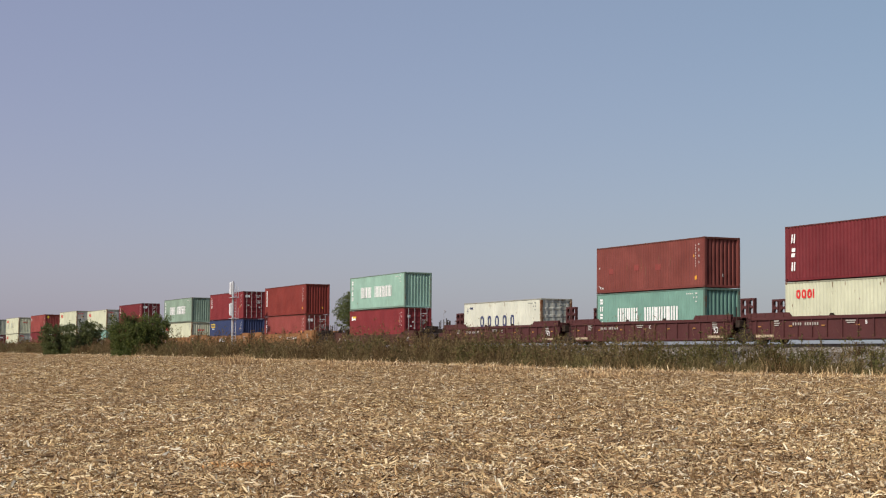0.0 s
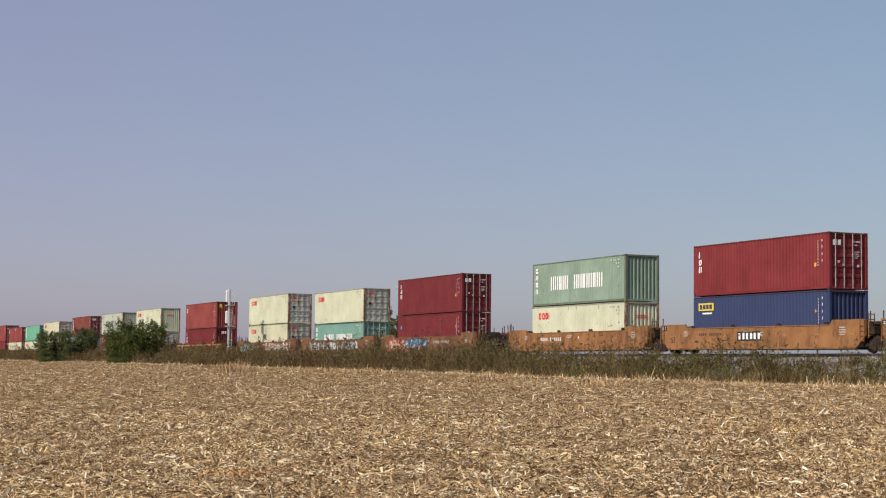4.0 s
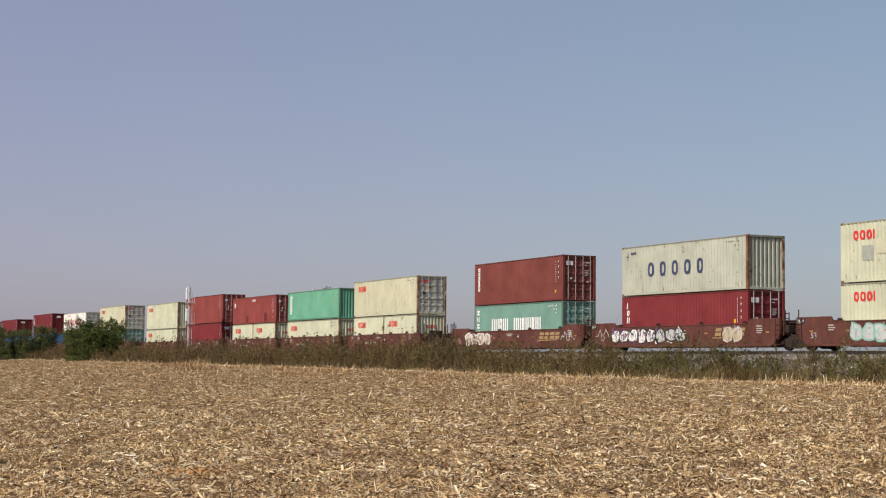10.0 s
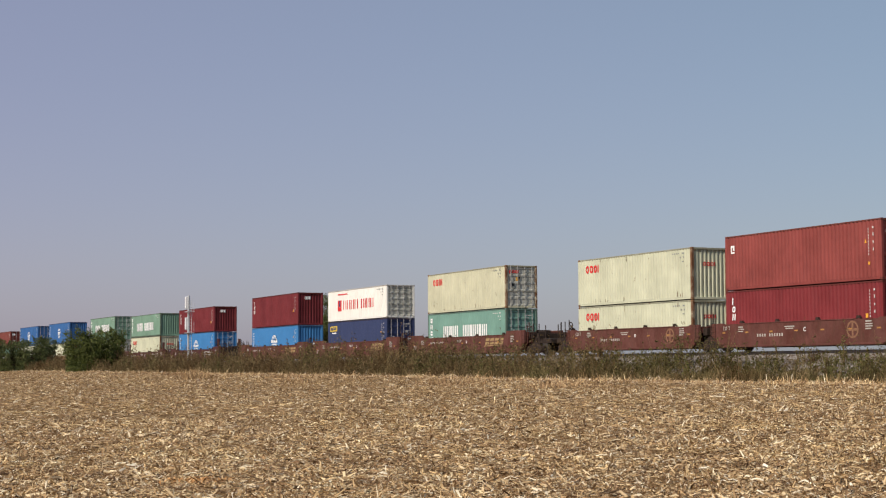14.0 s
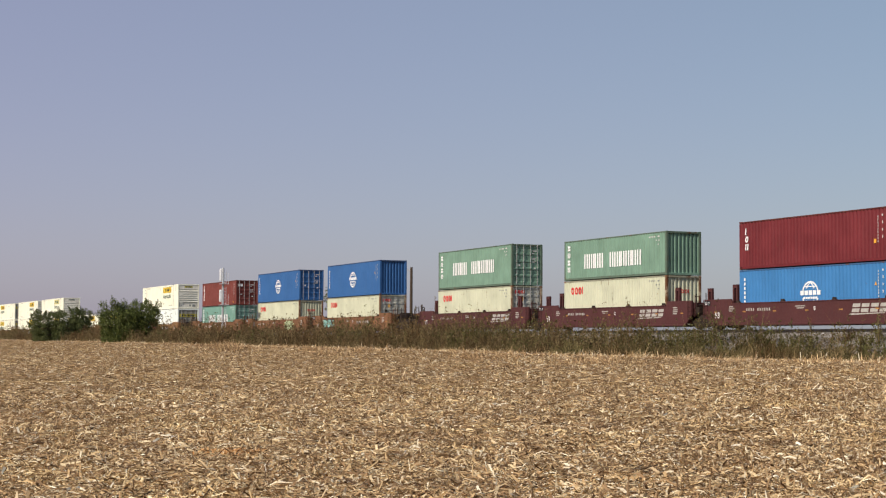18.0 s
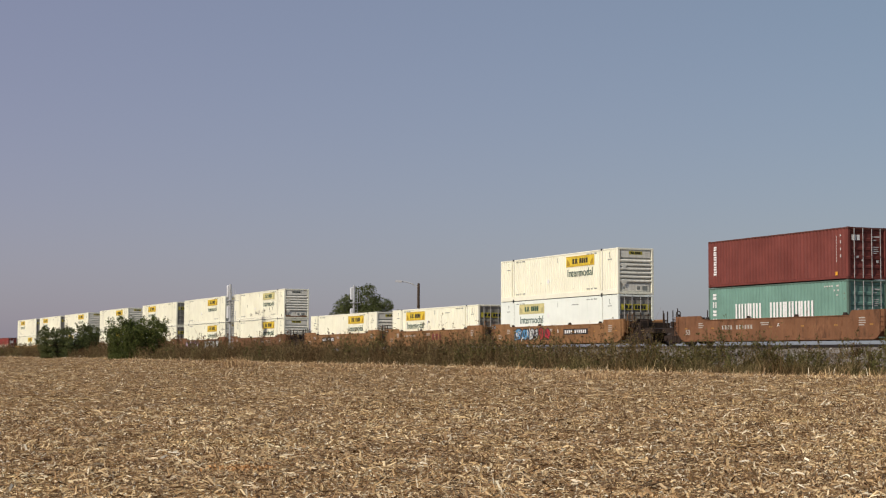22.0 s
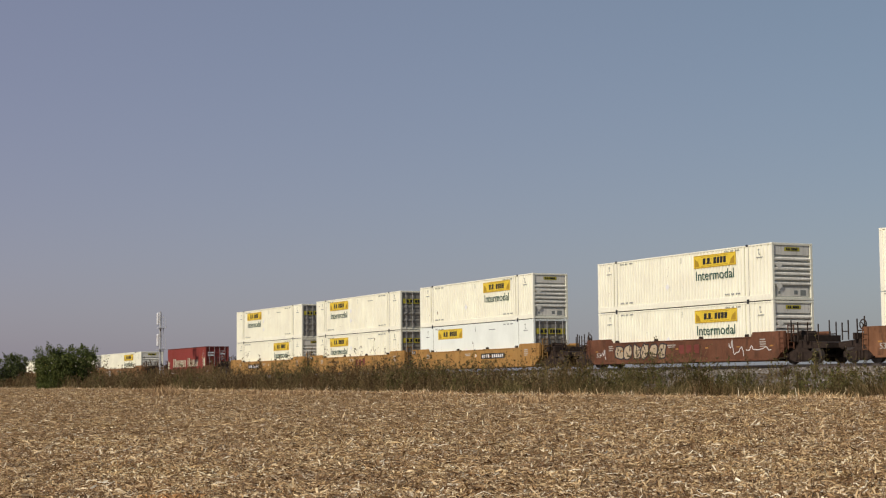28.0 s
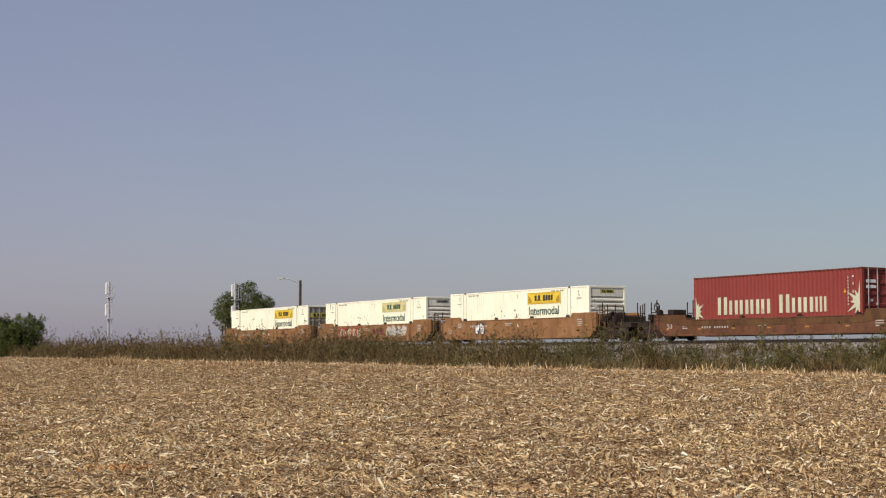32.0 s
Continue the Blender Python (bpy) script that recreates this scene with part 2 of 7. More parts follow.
def ground_material():
    m, n, l, b = material("stubble_soil", 0.95, 0, 0.1)
    tc = n.new("ShaderNodeTexCoord")

    def nz(scale, detail, rough=0.65):
        t = n.new("ShaderNodeTexNoise")
        t.inputs["Scale"].default_value, t.inputs["Detail"].default_value, t.inputs["Roughness"].default_value = scale, detail, rough
        l.new(tc.outputs["Object"], t.inputs["Vector"])
        return t.outputs["Fac"]

    fine = ramp(n, l, nz(9.0, 6, 0.75), [(0.34, (0.065, 0.038, 0.019)), (0.52, (0.22, 0.137, 0.062)), (0.70, (0.50, 0.355, 0.18))])
    patch = ramp(n, l, nz(0.22, 4), [(0.3, (0.82, 0.80, 0.80)), (0.7, (1.1, 1.08, 1.0))])
    l.new(mix(n, l, 1.0, fine, patch, "MULTIPLY"), b.inputs["Base Color"])
    bump(n, l, b, nz(14.0, 5), 0.7, 0.05)
    return m


def island_material(name, stops, rough=0.8, spec=0.2, translucent=0.0, drifts=()):
    """Many small pieces, each with a colour of its own. drifts: scale, stretch and tints of broad patches over them."""
    m, n, l, b = material(name, rough, 0, spec)
    g = n.new("ShaderNodeNewGeometry")
    col = ramp(n, l, g.outputs["Random Per Island"], stops)
    for scale, stretch, tints in drifts:
        col = mix(n, l, 1.0, col, ramp(n, l, noise_at(n, l, scale, 4.0, stretch, 0.6, False), tints), "MULTIPLY")
    l.new(col, b.inputs["Base Color"])
    if translucent:
        t = n.new("ShaderNodeBsdfTranslucent")
        l.new(col, t.inputs["Color"])
        ms = n.new("ShaderNodeMixShader")
        ms.inputs[0].default_value = translucent
        l.new(b.outputs[0], ms.inputs[1])
        l.new(t.outputs[0], ms.inputs[2])
        l.new(ms.outputs[0], n["Material Output"].inputs["Surface"])
    return m


HUSK = island_material("orange_husk", [(0.0, (0.45, 0.22, 0.08)), (1.0, (0.68, 0.40, 0.18))], 0.8)
GROUND = ground_material()
FIELD_DRIFTS = ((0.28, (0.6, 1.6, 1.0), [(0.30, (0.82, 0.78, 0.76)), (0.52, (1.0, 1.0, 1.0)), (0.72, (1.12, 1.12, 1.02))]),
                (1.5, (0.8, 1.3, 1.0), [(0.34, (0.84, 0.80, 0.78)), (0.52, (1.10, 1.09, 1.07)), (0.68, (1.32, 1.31, 1.25))]))
STRAW = island_material("corn_straw", [(0.0, (0.108, 0.064, 0.035)), (0.30, (0.355, 0.225, 0.114)), (0.62, (0.610, 0.432, 0.226)), (0.86, (0.77, 0.618, 0.385)), (1.0, (0.90, 0.835, 0.67))], 0.75, 0.25, 0.15, FIELD_DRIFTS)
STALK = island_material("corn_stalk", [(0.0, (0.10, 0.060, 0.032)), (0.5, (0.27, 0.165, 0.082)), (0.85, (0.46, 0.31, 0.16)), (1.0, (0.66, 0.50, 0.29))], 0.8, 0.2)
STRIP_DRIFTS = ((0.34, (1.0, 0.5, 0.35), [(0.34, (0.70, 0.56, 0.44)), (0.50, (1.0, 0.97, 0.90)), (0.66, (1.02, 1.12, 0.90))]),
                (1.6, (1.0, 0.6, 0.5), [(0.34, (0.70, 0.66, 0.62)), (0.54, (1.0, 1.0, 1.0)), (0.70, (1.28, 1.26, 1.15))]))
GRASS = island_material("olive_dry_grass", [(0.0, (0.050, 0.041, 0.019)), (0.35, (0.120, 0.097, 0.046)), (0.7, (0.215, 0.168, 0.088)), (1.0, (0.38, 0.29, 0.17))], 0.85, 0.15, 0.3, STRIP_DRIFTS)
WEED = island_material("dry_weed", [(0.0, (0.085, 0.058, 0.032)), (0.3, (0.145, 0.105, 0.056)), (0.6, (0.205, 0.150, 0.082)), (0.85, (0.235, 0.175, 0.098)), (1.0, (0.30, 0.23, 0.135))], 0.85, 0.15, 0.3, STRIP_DRIFTS)
WEEDGREEN = island_material("green_weed_leaves", [(0.0, (0.060, 0.058, 0.022)), (0.5, (0.120, 0.114, 0.043)), (1.0, (0.24, 0.215, 0.085))], 0.7, 0.25, 0.35, STRIP_DRIFTS)
LEAF = island_material("dark_green_leaves", [(0.0, (0.036, 0.050, 0.014)), (0.5, (0.088, 0.112, 0.028)), (1.0, (0.19, 0.215, 0.052))], 0.6, 0.3, 0.3)
LEAFB = island_material("olive_leaves", [(0.0, (0.042, 0.052, 0.020)), (0.5, (0.092, 0.112, 0.038)), (1.0, (0.18, 0.20, 0.066))], 0.6, 0.3, 0.3)
STONE = island_material("ballast_stone", [(0.0, (0.08, 0.066, 0.055)), (0.6, (0.22, 0.195, 0.168)), (1.0, (0.46, 0.43, 0.39))], 0.9)
FEATHER = plain("dark_feathers", (0.12, 0.11, 0.10), 0.8, 0, 0.3, 20)
BARK = plain("bark", (0.07, 0.05, 0.035), 0.95, 0, 0.4, 6)


# ---- building helpers ----
def part(name, bm, mat, parent, label=""):
    """Links a bmesh or a finished mesh as one object under a thing or a part."""
    me = bm
    if isinstance(bm, bmesh.types.BMesh):
        me = bpy.data.meshes.new(name)
        bm.to_mesh(me)
        bm.free()
    if not me.materials:
        me.materials.append(mat)
    ob = new(name, me)
    ob.parent = parent
    if me.materials[0] != mat:
        ob.material_slots[0].link = "OBJECT"
        ob.material_slots[0].material = mat
    if label:
        ob["label"] = label
    return ob


def thing(name, label, category, group="", kind=""):
    return tagged(new(name), label, category, group, kind)


SHARED = {}


def shared(key, build):
    """One mesh for all the pieces that are alike."""
    if key not in SHARED:
        bm = bmesh.new()
        build(bm)
        bmesh.ops.recalc_face_normals(bm, faces=bm.faces)
        me = bpy.data.meshes.new(str(key[0]))
        bm.to_mesh(me)
        bm.free()
        SHARED[key] = me
    return SHARED[key]


def box(bm, x0, x1, y0, y1, z0, z1, bevel=0.0):
    v = [bm.verts.new(p) for p in itertools.product((x0, x1), (y0, y1), (z0, z1))]
    fs = [bm.faces.new([v[i] for i in q]) for q in ((0, 1, 3, 2), (4, 6, 7, 5), (0, 4, 5, 1), (2, 3, 7, 6), (0, 2, 6, 4), (1, 5, 7, 3))]
    if bevel:
        es = list({e for f in fs for e in f.edges})
        bmesh.ops.bevel(bm, geom=es, offset=bevel, segments=1, affect="EDGES")
    return v


def prism(bm, outline, y0, y1):
    """An outline in x and z, drawn out from y0 to y1."""
    a = [bm.verts.new((x, y0, z)) for x, z in outline]
    b = [bm.verts.new((x, y1, z)) for x, z in outline]
    bm.faces.new(a)
    bm.faces.new(b[::-1])
    for i in range(len(a)):
        j = (i + 1) % len(a)
        bm.faces.new((a[i], b[i], b[j], a[j]))


def rod(bm, p, q, r, sides=8, r2=None):
    p, q = Vector(p), Vector(q)
    m = Matrix.Translation((p + q) / 2) @ (q - p).to_track_quat("Z", "Y").to_matrix().to_4x4()
    bmesh.ops.create_cone(bm, cap_ends=True, segments=sides, radius1=r, radius2=r if r2 is None else r2, depth=(q - p).length, matrix=m)


def strip_mesh(name, verts, faces, mat, smooth=False):
    me = bpy.data.meshes.new(name)
    v, f = np.asarray(verts, np.float32), np.asarray(faces, np.int32)
    k = f.shape[1]
    me.vertices.add(len(v))
    me.vertices.foreach_set("co", v.ravel())
    me.loops.add(f.size)
    me.loops.foreach_set("vertex_index", f.ravel())
    me.polygons.add(len(f))
    me.polygons.foreach_set("loop_start", np.arange(0, f.size, k, dtype=np.int32))
    me.polygons.foreach_set("loop_total", np.full(len(f), k, np.int32))
    me.update(calc_edges=True)
    me.materials.append(mat)
    return me


# ---- ground ----
TUFT, PATCH = (-105.7, 32.9), (-19.7, 6.0)


def ground_height(x, y):
    """x along the railway, y across it."""
    rise = np.interp(-np.asarray(x, float), [40, 70, 90, 120, 190, 300], [-0.20, -0.16, -0.05, 0.03, 0.18, 0.28])
    level = np.interp(y, [-30, 0, EDGE, EDGE + 2, 46, 6000], [0, 0, EDGE_Z, EDGE_Z - 0.1, EDGE_Z - 0.1, EDGE_Z - 0.1])
    return level + rise * np.interp(y, [0, EDGE, 46, 60], [0, 1, 1, 0])


def build_ground():
    xs = np.concatenate([[-4800, -3000, -1800, -1000, -700, -500], np.arange(-400, 60, 10), [80, 120, 200, 400, 800, 1600, 3000, 4800]])
    ys = np.concatenate([[-4800, -2400, -1000, -400, -150, -60, -30], np.arange(0, 41, 4.1), [41, 42, 43, 46, 60, 80, 120, 200, 400, 800, 1600, 3000, 4800]])
    X, Y = np.meshgrid(xs, ys, indexing="ij")
    Z = ground_height(X, Y)
    nx, ny = X.shape
    i = np.arange(nx * ny).reshape(nx, ny)
    f = np.stack([i[:-1, :-1], i[1:, :-1], i[1:, 1:], i[:-1, 1:]], -1).reshape(-1, 4)
    ob = new("ground", strip_mesh("ground", np.stack([X, Y, Z], -1).reshape(-1, 3), f, GROUND))
    ob.matrix_world = place(0, 0, 0)
    tagged(ob, "harvested corn field of pale trampled stubble", "field", kind="structure")


def to_railway(x, y):
    """World x, y to the railway's own."""
    c, s = math.cos(radians(TURN)), math.sin(radians(TURN))
    return x * c - y * s, x * s + y * c


def joined(groups):
    """Several (points, faces) as one."""
    base, V, F = 0, [], []
    for v, f in groups:
        V.append(v)
        F.append(f + base)
        base += len(v)
    return np.concatenate(V), np.concatenate(F)


def build_straw():
    """Chopped leaves, husks and stalks over the field, thickest near the camera."""
    rng = np.random.default_rng(4)
    N = 560000
    ang = np.radians(rng.uniform(-17.5, 21.5, N))
    r = np.exp(rng.uniform(np.log(11.0), np.log(290.0), N))
    x, y = to_railway(r * np.sin(ang), r * np.cos(ang))
    keep = (y < EDGE + 0.6 + 0.5 * np.sin(x * 0.7) + 0.3 * np.sin(x * 2.3))
    x, y, r = x[keep], y[keep], r[keep]
    N = len(x)
    z = ground_height(x, y)
    length = rng.gamma(2.0, 0.039, N).clip(0.025, 0.32)
    width = rng.gamma(2.5, 0.0068, N).clip(0.005, 0.034)
    coarse = np.interp(r, [22, 60, 130], [1.0, 1.35, 1.8])
    length, width = length * coarse, width * coarse
    turn = rng.uniform(0, 2 * np.pi, N)
    tilt = np.abs(rng.normal(0.0, 0.13, N))
    up = rng.random(N) < np.interp(y, [10, 24, 34], [0.035, 0.09, 0.16])
    tilt = np.where(up, rng.uniform(0.4, 1.3, N), tilt)
    length = np.where(up, length * 0.7, length)
    d = np.stack([np.cos(turn) * np.cos(tilt), np.sin(turn) * np.cos(tilt), np.sin(tilt)], -1)
    side = np.stack([-np.sin(turn), np.cos(turn), rng.normal(0, 0.5, N)], -1)
    side /= np.linalg.norm(side, axis=1, keepdims=True)
    nrm = np.cross(d, side)
    p = np.stack([x, y, z + rng.uniform(0.0, 0.05, N)], -1)
    curl = rng.normal(0, 0.18, N)[:, None] * length[:, None] * nrm
    near = r < 42
    groups = []
    for pick, steps in ((near, ((0.0, 1.0), (0.5, 1.0), (1.0, 0.5))), (~near, ((0.0, 1.0), (1.0, 0.6)))):
        m, rows = int(pick.sum()), len(steps)
        V = np.empty((m, 2 * rows, 3), np.float32)
        for k, (t, wide) in enumerate(steps):
            c = p[pick] + d[pick] * (length[pick] * t)[:, None] + curl[pick] * (4 * t * (1 - t))
            w = side[pick] * (width[pick] * wide / 2)[:, None]
            V[:, 2 * k], V[:, 2 * k + 1] = c - w, c + w
        b = np.arange(m)[:, None] * 2 * rows
        groups.append((V.reshape(-1, 3), np.concatenate([b + [2 * k, 2 * k + 1, 2 * k + 3, 2 * k + 2] for k in range(rows - 1)])))
    V, F = joined(groups)
    ob = new("corn_stubble", strip_mesh("corn_stubble", V, F, STRAW))
    ob.matrix_world = place(0, 0, 0)
    tagged(ob, "chopped dry corn leaves and stalks strewn over field", "corn stubble", kind="stuff")


def ribbons(p, d, h, side, w, bend, widths=(1.0, 0.8, 0.25)):
    """Tapering strips from p along d, of as many pieces as widths has steps."""
    rows = len(widths)
    S = np.empty((len(p), 2 * rows, 3), np.float32)
    for k, t in enumerate(np.linspace(0.0, 1.0, rows)):
        t = t * 1.1 if 0 < k < rows - 1 else t
        c = p + d * (h * t)[:, None] + bend * t * t
        ww = side * (w * widths[k] / 2)[:, None]
        S[:, 2 * k], S[:, 2 * k + 1] = c - ww, c + ww
    b = np.arange(len(p))[:, None] * 2 * rows
    return S.reshape(-1, 3), np.concatenate([b + [2 * k, 2 * k + 1, 2 * k + 3, 2 * k + 2] for k in range(rows - 1)])


def unit(rng, n, up=0.0):
    v = rng.normal(0, 1, (n, 3)) + [0, 0, up]
    return v / np.linalg.norm(v, axis=1, keepdims=True)


def leaf_quads(rng, c, size, slim=0.42):
    a = unit(rng, len(c), 0.5)
    e = np.cross(a, unit(rng, len(c)))
    e /= np.linalg.norm(e, axis=1, keepdims=True) + 1e-9
    s = size[:, None]
    q = np.stack([c - a * s, c + e * s * slim, c + a * s, c - e * s * slim], 1)
    return q.reshape(-1, 3), np.arange(len(c) * 4).reshape(-1, 4)


def stuff(name, v, f, mat, label, category="weeds"):
    ob = new(name, strip_mesh(name, v, f, mat))
    ob.matrix_world = place(0, 0, 0)
    return tagged(ob, label, category, kind="stuff")


def strip_floor(x, y):
    return ground_height(x, y) - 0.05 + np.clip(y - 46.3, 0, 9) * 0.42


def openness(x):
    """1 where the bank is open and its gravel shows, 0 where dead weeds close it off."""
    return np.interp(-x, [70, 84, 98], [1.0, 0.55, 0.0])


def waves(x, *terms):
    return sum(a * np.sin(x * f + p) for a, f, p in terms)


def along_strip(rng, n, lo=36.0, y0=0.2, y1=5.8):
    x = -np.exp(rng.uniform(np.log(lo), np.log(330.0), n))
    q = rng.random(n)
    y = EDGE + y0 + q * (y1 - y0)
    return x, y, q


def upright(rng, n, spread):
    turn, lean = rng.uniform(0, 2 * np.pi, n), np.abs(rng.normal(0, spread, n))
    d = np.stack([np.cos(turn) * np.sin(lean), np.sin(turn) * np.sin(lean), np.cos(lean)], -1)
    side = np.stack([np.ones(n), rng.normal(0, 0.6, n), np.zeros(n)], -1)
    return d, side / np.linalg.norm(side, axis=1, keepdims=True), np.stack([np.cos(turn), np.sin(turn), -0.5 * np.ones(n)], -1)


def plants(rng, cx, cy, height, radius, stems, twigs, leaves, leaf, slim, lean=0.16, low=0.12, bare=0.0):
    """Clumps of weeds: stems from each centre, twigs on them, leaves on the twigs. Returns strips and leaves."""
    k = np.repeat(np.arange(len(cx)), stems)
    n = len(k)
    off = rng.normal(0, 1, (n, 2)) * radius[k][:, None]
    x, y = cx[k] + off[:, 0], np.clip(cy[k] + off[:, 1] * 0.7, EDGE + 0.05, 48.2)
    edge = np.exp(-0.35 * (off ** 2).sum(1) / radius[k] ** 2)
    h = height[k] * rng.uniform(0.55, 1.08, n) * (0.55 + 0.45 * edge)
    d, side, over = upright(rng, n, lean)
    far = np.interp(-x, [40, 330], [1, 2.0])
    p = np.stack([x, y, strip_floor(x, y)], -1)
    curl = over * (h * rng.uniform(0, 0.22, n))[:, None]
    v, f = ribbons(p, d, h, side, 0.020 * far, curl, (1.0, 0.8, 0.4))
    i = np.repeat(np.arange(n), twigs)
    t = rng.uniform(low, 1.0, n * twigs)
    bp = p[i] + d[i] * (h[i] * t)[:, None] + curl[i] * (t * t)[:, None]
    bd = unit(rng, n * twigs, 0.7)
    bl = h[i] * rng.uniform(0.08, 0.22, n * twigs) * (1.15 - 0.7 * t)
    v2, f2 = ribbons(bp, bd, bl, side[i], 0.012 * far[i], bd * 0, (1.0, 0.5))
    j = np.repeat(np.arange(n * twigs), leaves)
    j = j[rng.random(len(j)) > bare * (1 - t[j])]
    m = len(j)
    c = bp[j] + bd[j] * (bl[j] * rng.uniform(0.0, 1.1, m))[:, None] + rng.normal(0, 0.03, (m, 3))
    lv, lf = leaf_quads(rng, c, leaf * rng.uniform(0.5, 1.3, m) * far[i[j]], slim)
    return np.concatenate([v, v2]), np.concatenate([f, f2 + len(v)]), lv, lf


def build_weeds():
    """The rough strip between the field and the ballast."""
    rng = np.random.default_rng(7)
    # low tussocky grass, shorter where the bank is open
    n = 160000
    x, y, q = along_strip(rng, n, y1=5.4)
    is_open = openness(x)
    tuss = (0.62 + waves(x + 1.6 * np.sin(y * 1.3), (0.26, 1.7, 0), (0.20, 0.55, 1.0), (0.20, 3.9, 0.4)) + 0.22 * np.sin(y * 2.1 + x * 0.5)).clip(0.10, 1.3)
    h = (is_open * rng.uniform(0.20, 1.05, n) * (1 - 0.40 * q) + (1 - is_open) * rng.uniform(0.6, 1.9, n) * (0.5 + 0.6 * q)) * tuss
    d, side, over = upright(rng, n, 0.42)
    far = np.interp(-x, [40, 330], [1, 2.2])
    p, w, over = np.stack([x, y, strip_floor(x, y)], -1), rng.uniform(0.014, 0.036, n) * far, over * (h * rng.uniform(0, 0.5, n))[:, None]
    tufts = [ribbons(p[k], d[k], h[k], side[k], w[k], over[k], widths) for k, widths in ((x > -75, (1.0, 0.8, 0.25)), (x <= -75, (1.0, 0.35)))]
    v, f = joined(tufts)
    stuff("dry_grass", v, f, GRASS, "tangled olive and straw-coloured grass below the railway")
    # straw and bleached grass where the field ends
    n = 26000
    x = -np.exp(rng.uniform(np.log(36.0), np.log(300.0), n))
    y = EDGE + rng.normal(0.0, 0.75, n) + 0.35 * np.sin(x * 0.9) + 0.25 * np.sin(x * 2.6)
    h = rng.gamma(2.4, 0.070, n).clip(0.04, 0.6) * (0.7 + waves(x, (0.3, 1.4, 0), (0.25, 0.37, 1.0), (0.2, 3.3, 0))).clip(0.25, 1.35)
    d, side, over = upright(rng, n, 0.6)
    far = np.interp(-x, [40, 330], [1, 2.2])
    v, f = ribbons(np.stack([x, y, ground_height(x, y)], -1), d, h, side, rng.uniform(0.014, 0.045, n) * far, over * (h * rng.uniform(0, 0.6, n))[:, None], (1.0, 0.4))
    stuff("edge_straw", v, f, STRAW, "bleached leaves standing along the field edge")
    stems, dry, green = [], [], []
    # dead brown weeds, a closed thicket up the line
    m = 1900
    cx, cy, q = along_strip(rng, m, 72.0, 0.5, 5.6)
    keep = rng.random(m) > openness(cx) * 0.85
    cx, cy, q = cx[keep], cy[keep], q[keep]
    m = len(cx)
    h = (2.65 + waves(cx, (0.34, 0.31, 0.4), (0.30, 0.83, 1.2), (0.22, 2.1, 0))) * rng.uniform(0.65, 1.15, m) * (0.65 + 0.5 * q)
    a, b, lv, lf = plants(rng, cx, cy, h, rng.uniform(0.25, 0.6, m), rng.integers(5, 11, m), 5, 3, 0.058, 0.42, 0.20, 0.1)
    stems.append((a, b))
    dry.append((lv, lf))
    # single tall stalks with ragged seed heads
    m = 90
    cx, cy, q = along_strip(rng, m, 88.0, 2.0, 5.6)
    a, b, lv, lf = plants(rng, cx, cy, rng.uniform(2.9, 4.0, m) * np.interp(-cx, [90, 140, 300], [0.85, 1.0, 0.9]), np.full(m, 0.12), np.full(m, 2), 7, 7, 0.045, 0.45, 0.08, 0.62)
    stems.append((a, b))
    dry.append((lv, lf))
    # leafy green weeds in clumps; the open bank shows between them
    m = 1500
    cx, cy, q = along_strip(rng, m, 36.0, 0.9, 7.0)
    grove = waves(cx, (0.5, 0.62, 0.9), (0.45, 1.45, 2.2), (0.35, 0.27, 0.3)) + rng.normal(0, 0.45, m)
    keep = grove > np.interp(-cx, [62, 80, 100, 160], [0.12, -0.20, 0.45, 1.1])
    cx, cy, q, grove = cx[keep], cy[keep], q[keep], grove[keep]
    m = len(cx)
    h = (0.95 + 0.70 * grove.clip(0, 1.6)) * rng.uniform(0.7, 1.3, m) * np.interp(-cx, [40, 75, 95, 150], [1.05, 1.30, 1.5, 1.35])
    a, b, lv, lf = plants(rng, cx, cy, h, rng.uniform(0.16, 0.42, m), rng.integers(5, 12, m), 6, 6, 0.050, 0.42, 0.17, 0.10)
    stems.append((a, b))
    green.append((lv, lf))
    # thin tall green weeds that reach above the rails
    m = 420
    cx, cy, q = along_strip(rng, m, 36.0, 2.6, 7.2)
    keep = waves(cx, (0.6, 0.9, 0.3), (0.5, 2.3, 1.0)) + rng.normal(0, 0.4, m) > np.interp(-cx, [80, 110, 160], [0.1, 0.5, 1.0])
    cx, cy = cx[keep], cy[keep]
    m = len(cx)
    a, b, lv, lf = plants(rng, cx, cy, rng.uniform(1.5, 2.7, m), np.full(m, 0.24), rng.integers(2, 6, m), 9, 4, 0.042, 0.42, 0.12, 0.3)
    stems.append((a, b))
    green.append((lv, lf))
    # grey withered plants low on the gravel
    m = 1000
    cx, cy, q = along_strip(rng, m, 36.0, 3.6, 7.6)
    keep = rng.random(m) < openness(cx) * 0.8
    cx, cy = cx[keep], cy[keep]
    m = len(cx)
    a, b, lv, lf = plants(rng, cx, cy, rng.uniform(0.5, 1.25, m), rng.uniform(0.15, 0.4, m), rng.integers(4, 9, m), 5, 5, 0.036, 0.45, 0.25, 0.1)
    stems.append((a, b))
    dry.append((lv, lf))
    stuff("weed_stems", *joined(stems), WEED, "branching stems of tall half-dry weeds")
    stuff("weed_leaves", *joined(dry), WEED, "small withered olive and brown weed leaves")
    stuff("green_weeds", *joined(green), WEEDGREEN, "leaves of still green weeds below the railway")


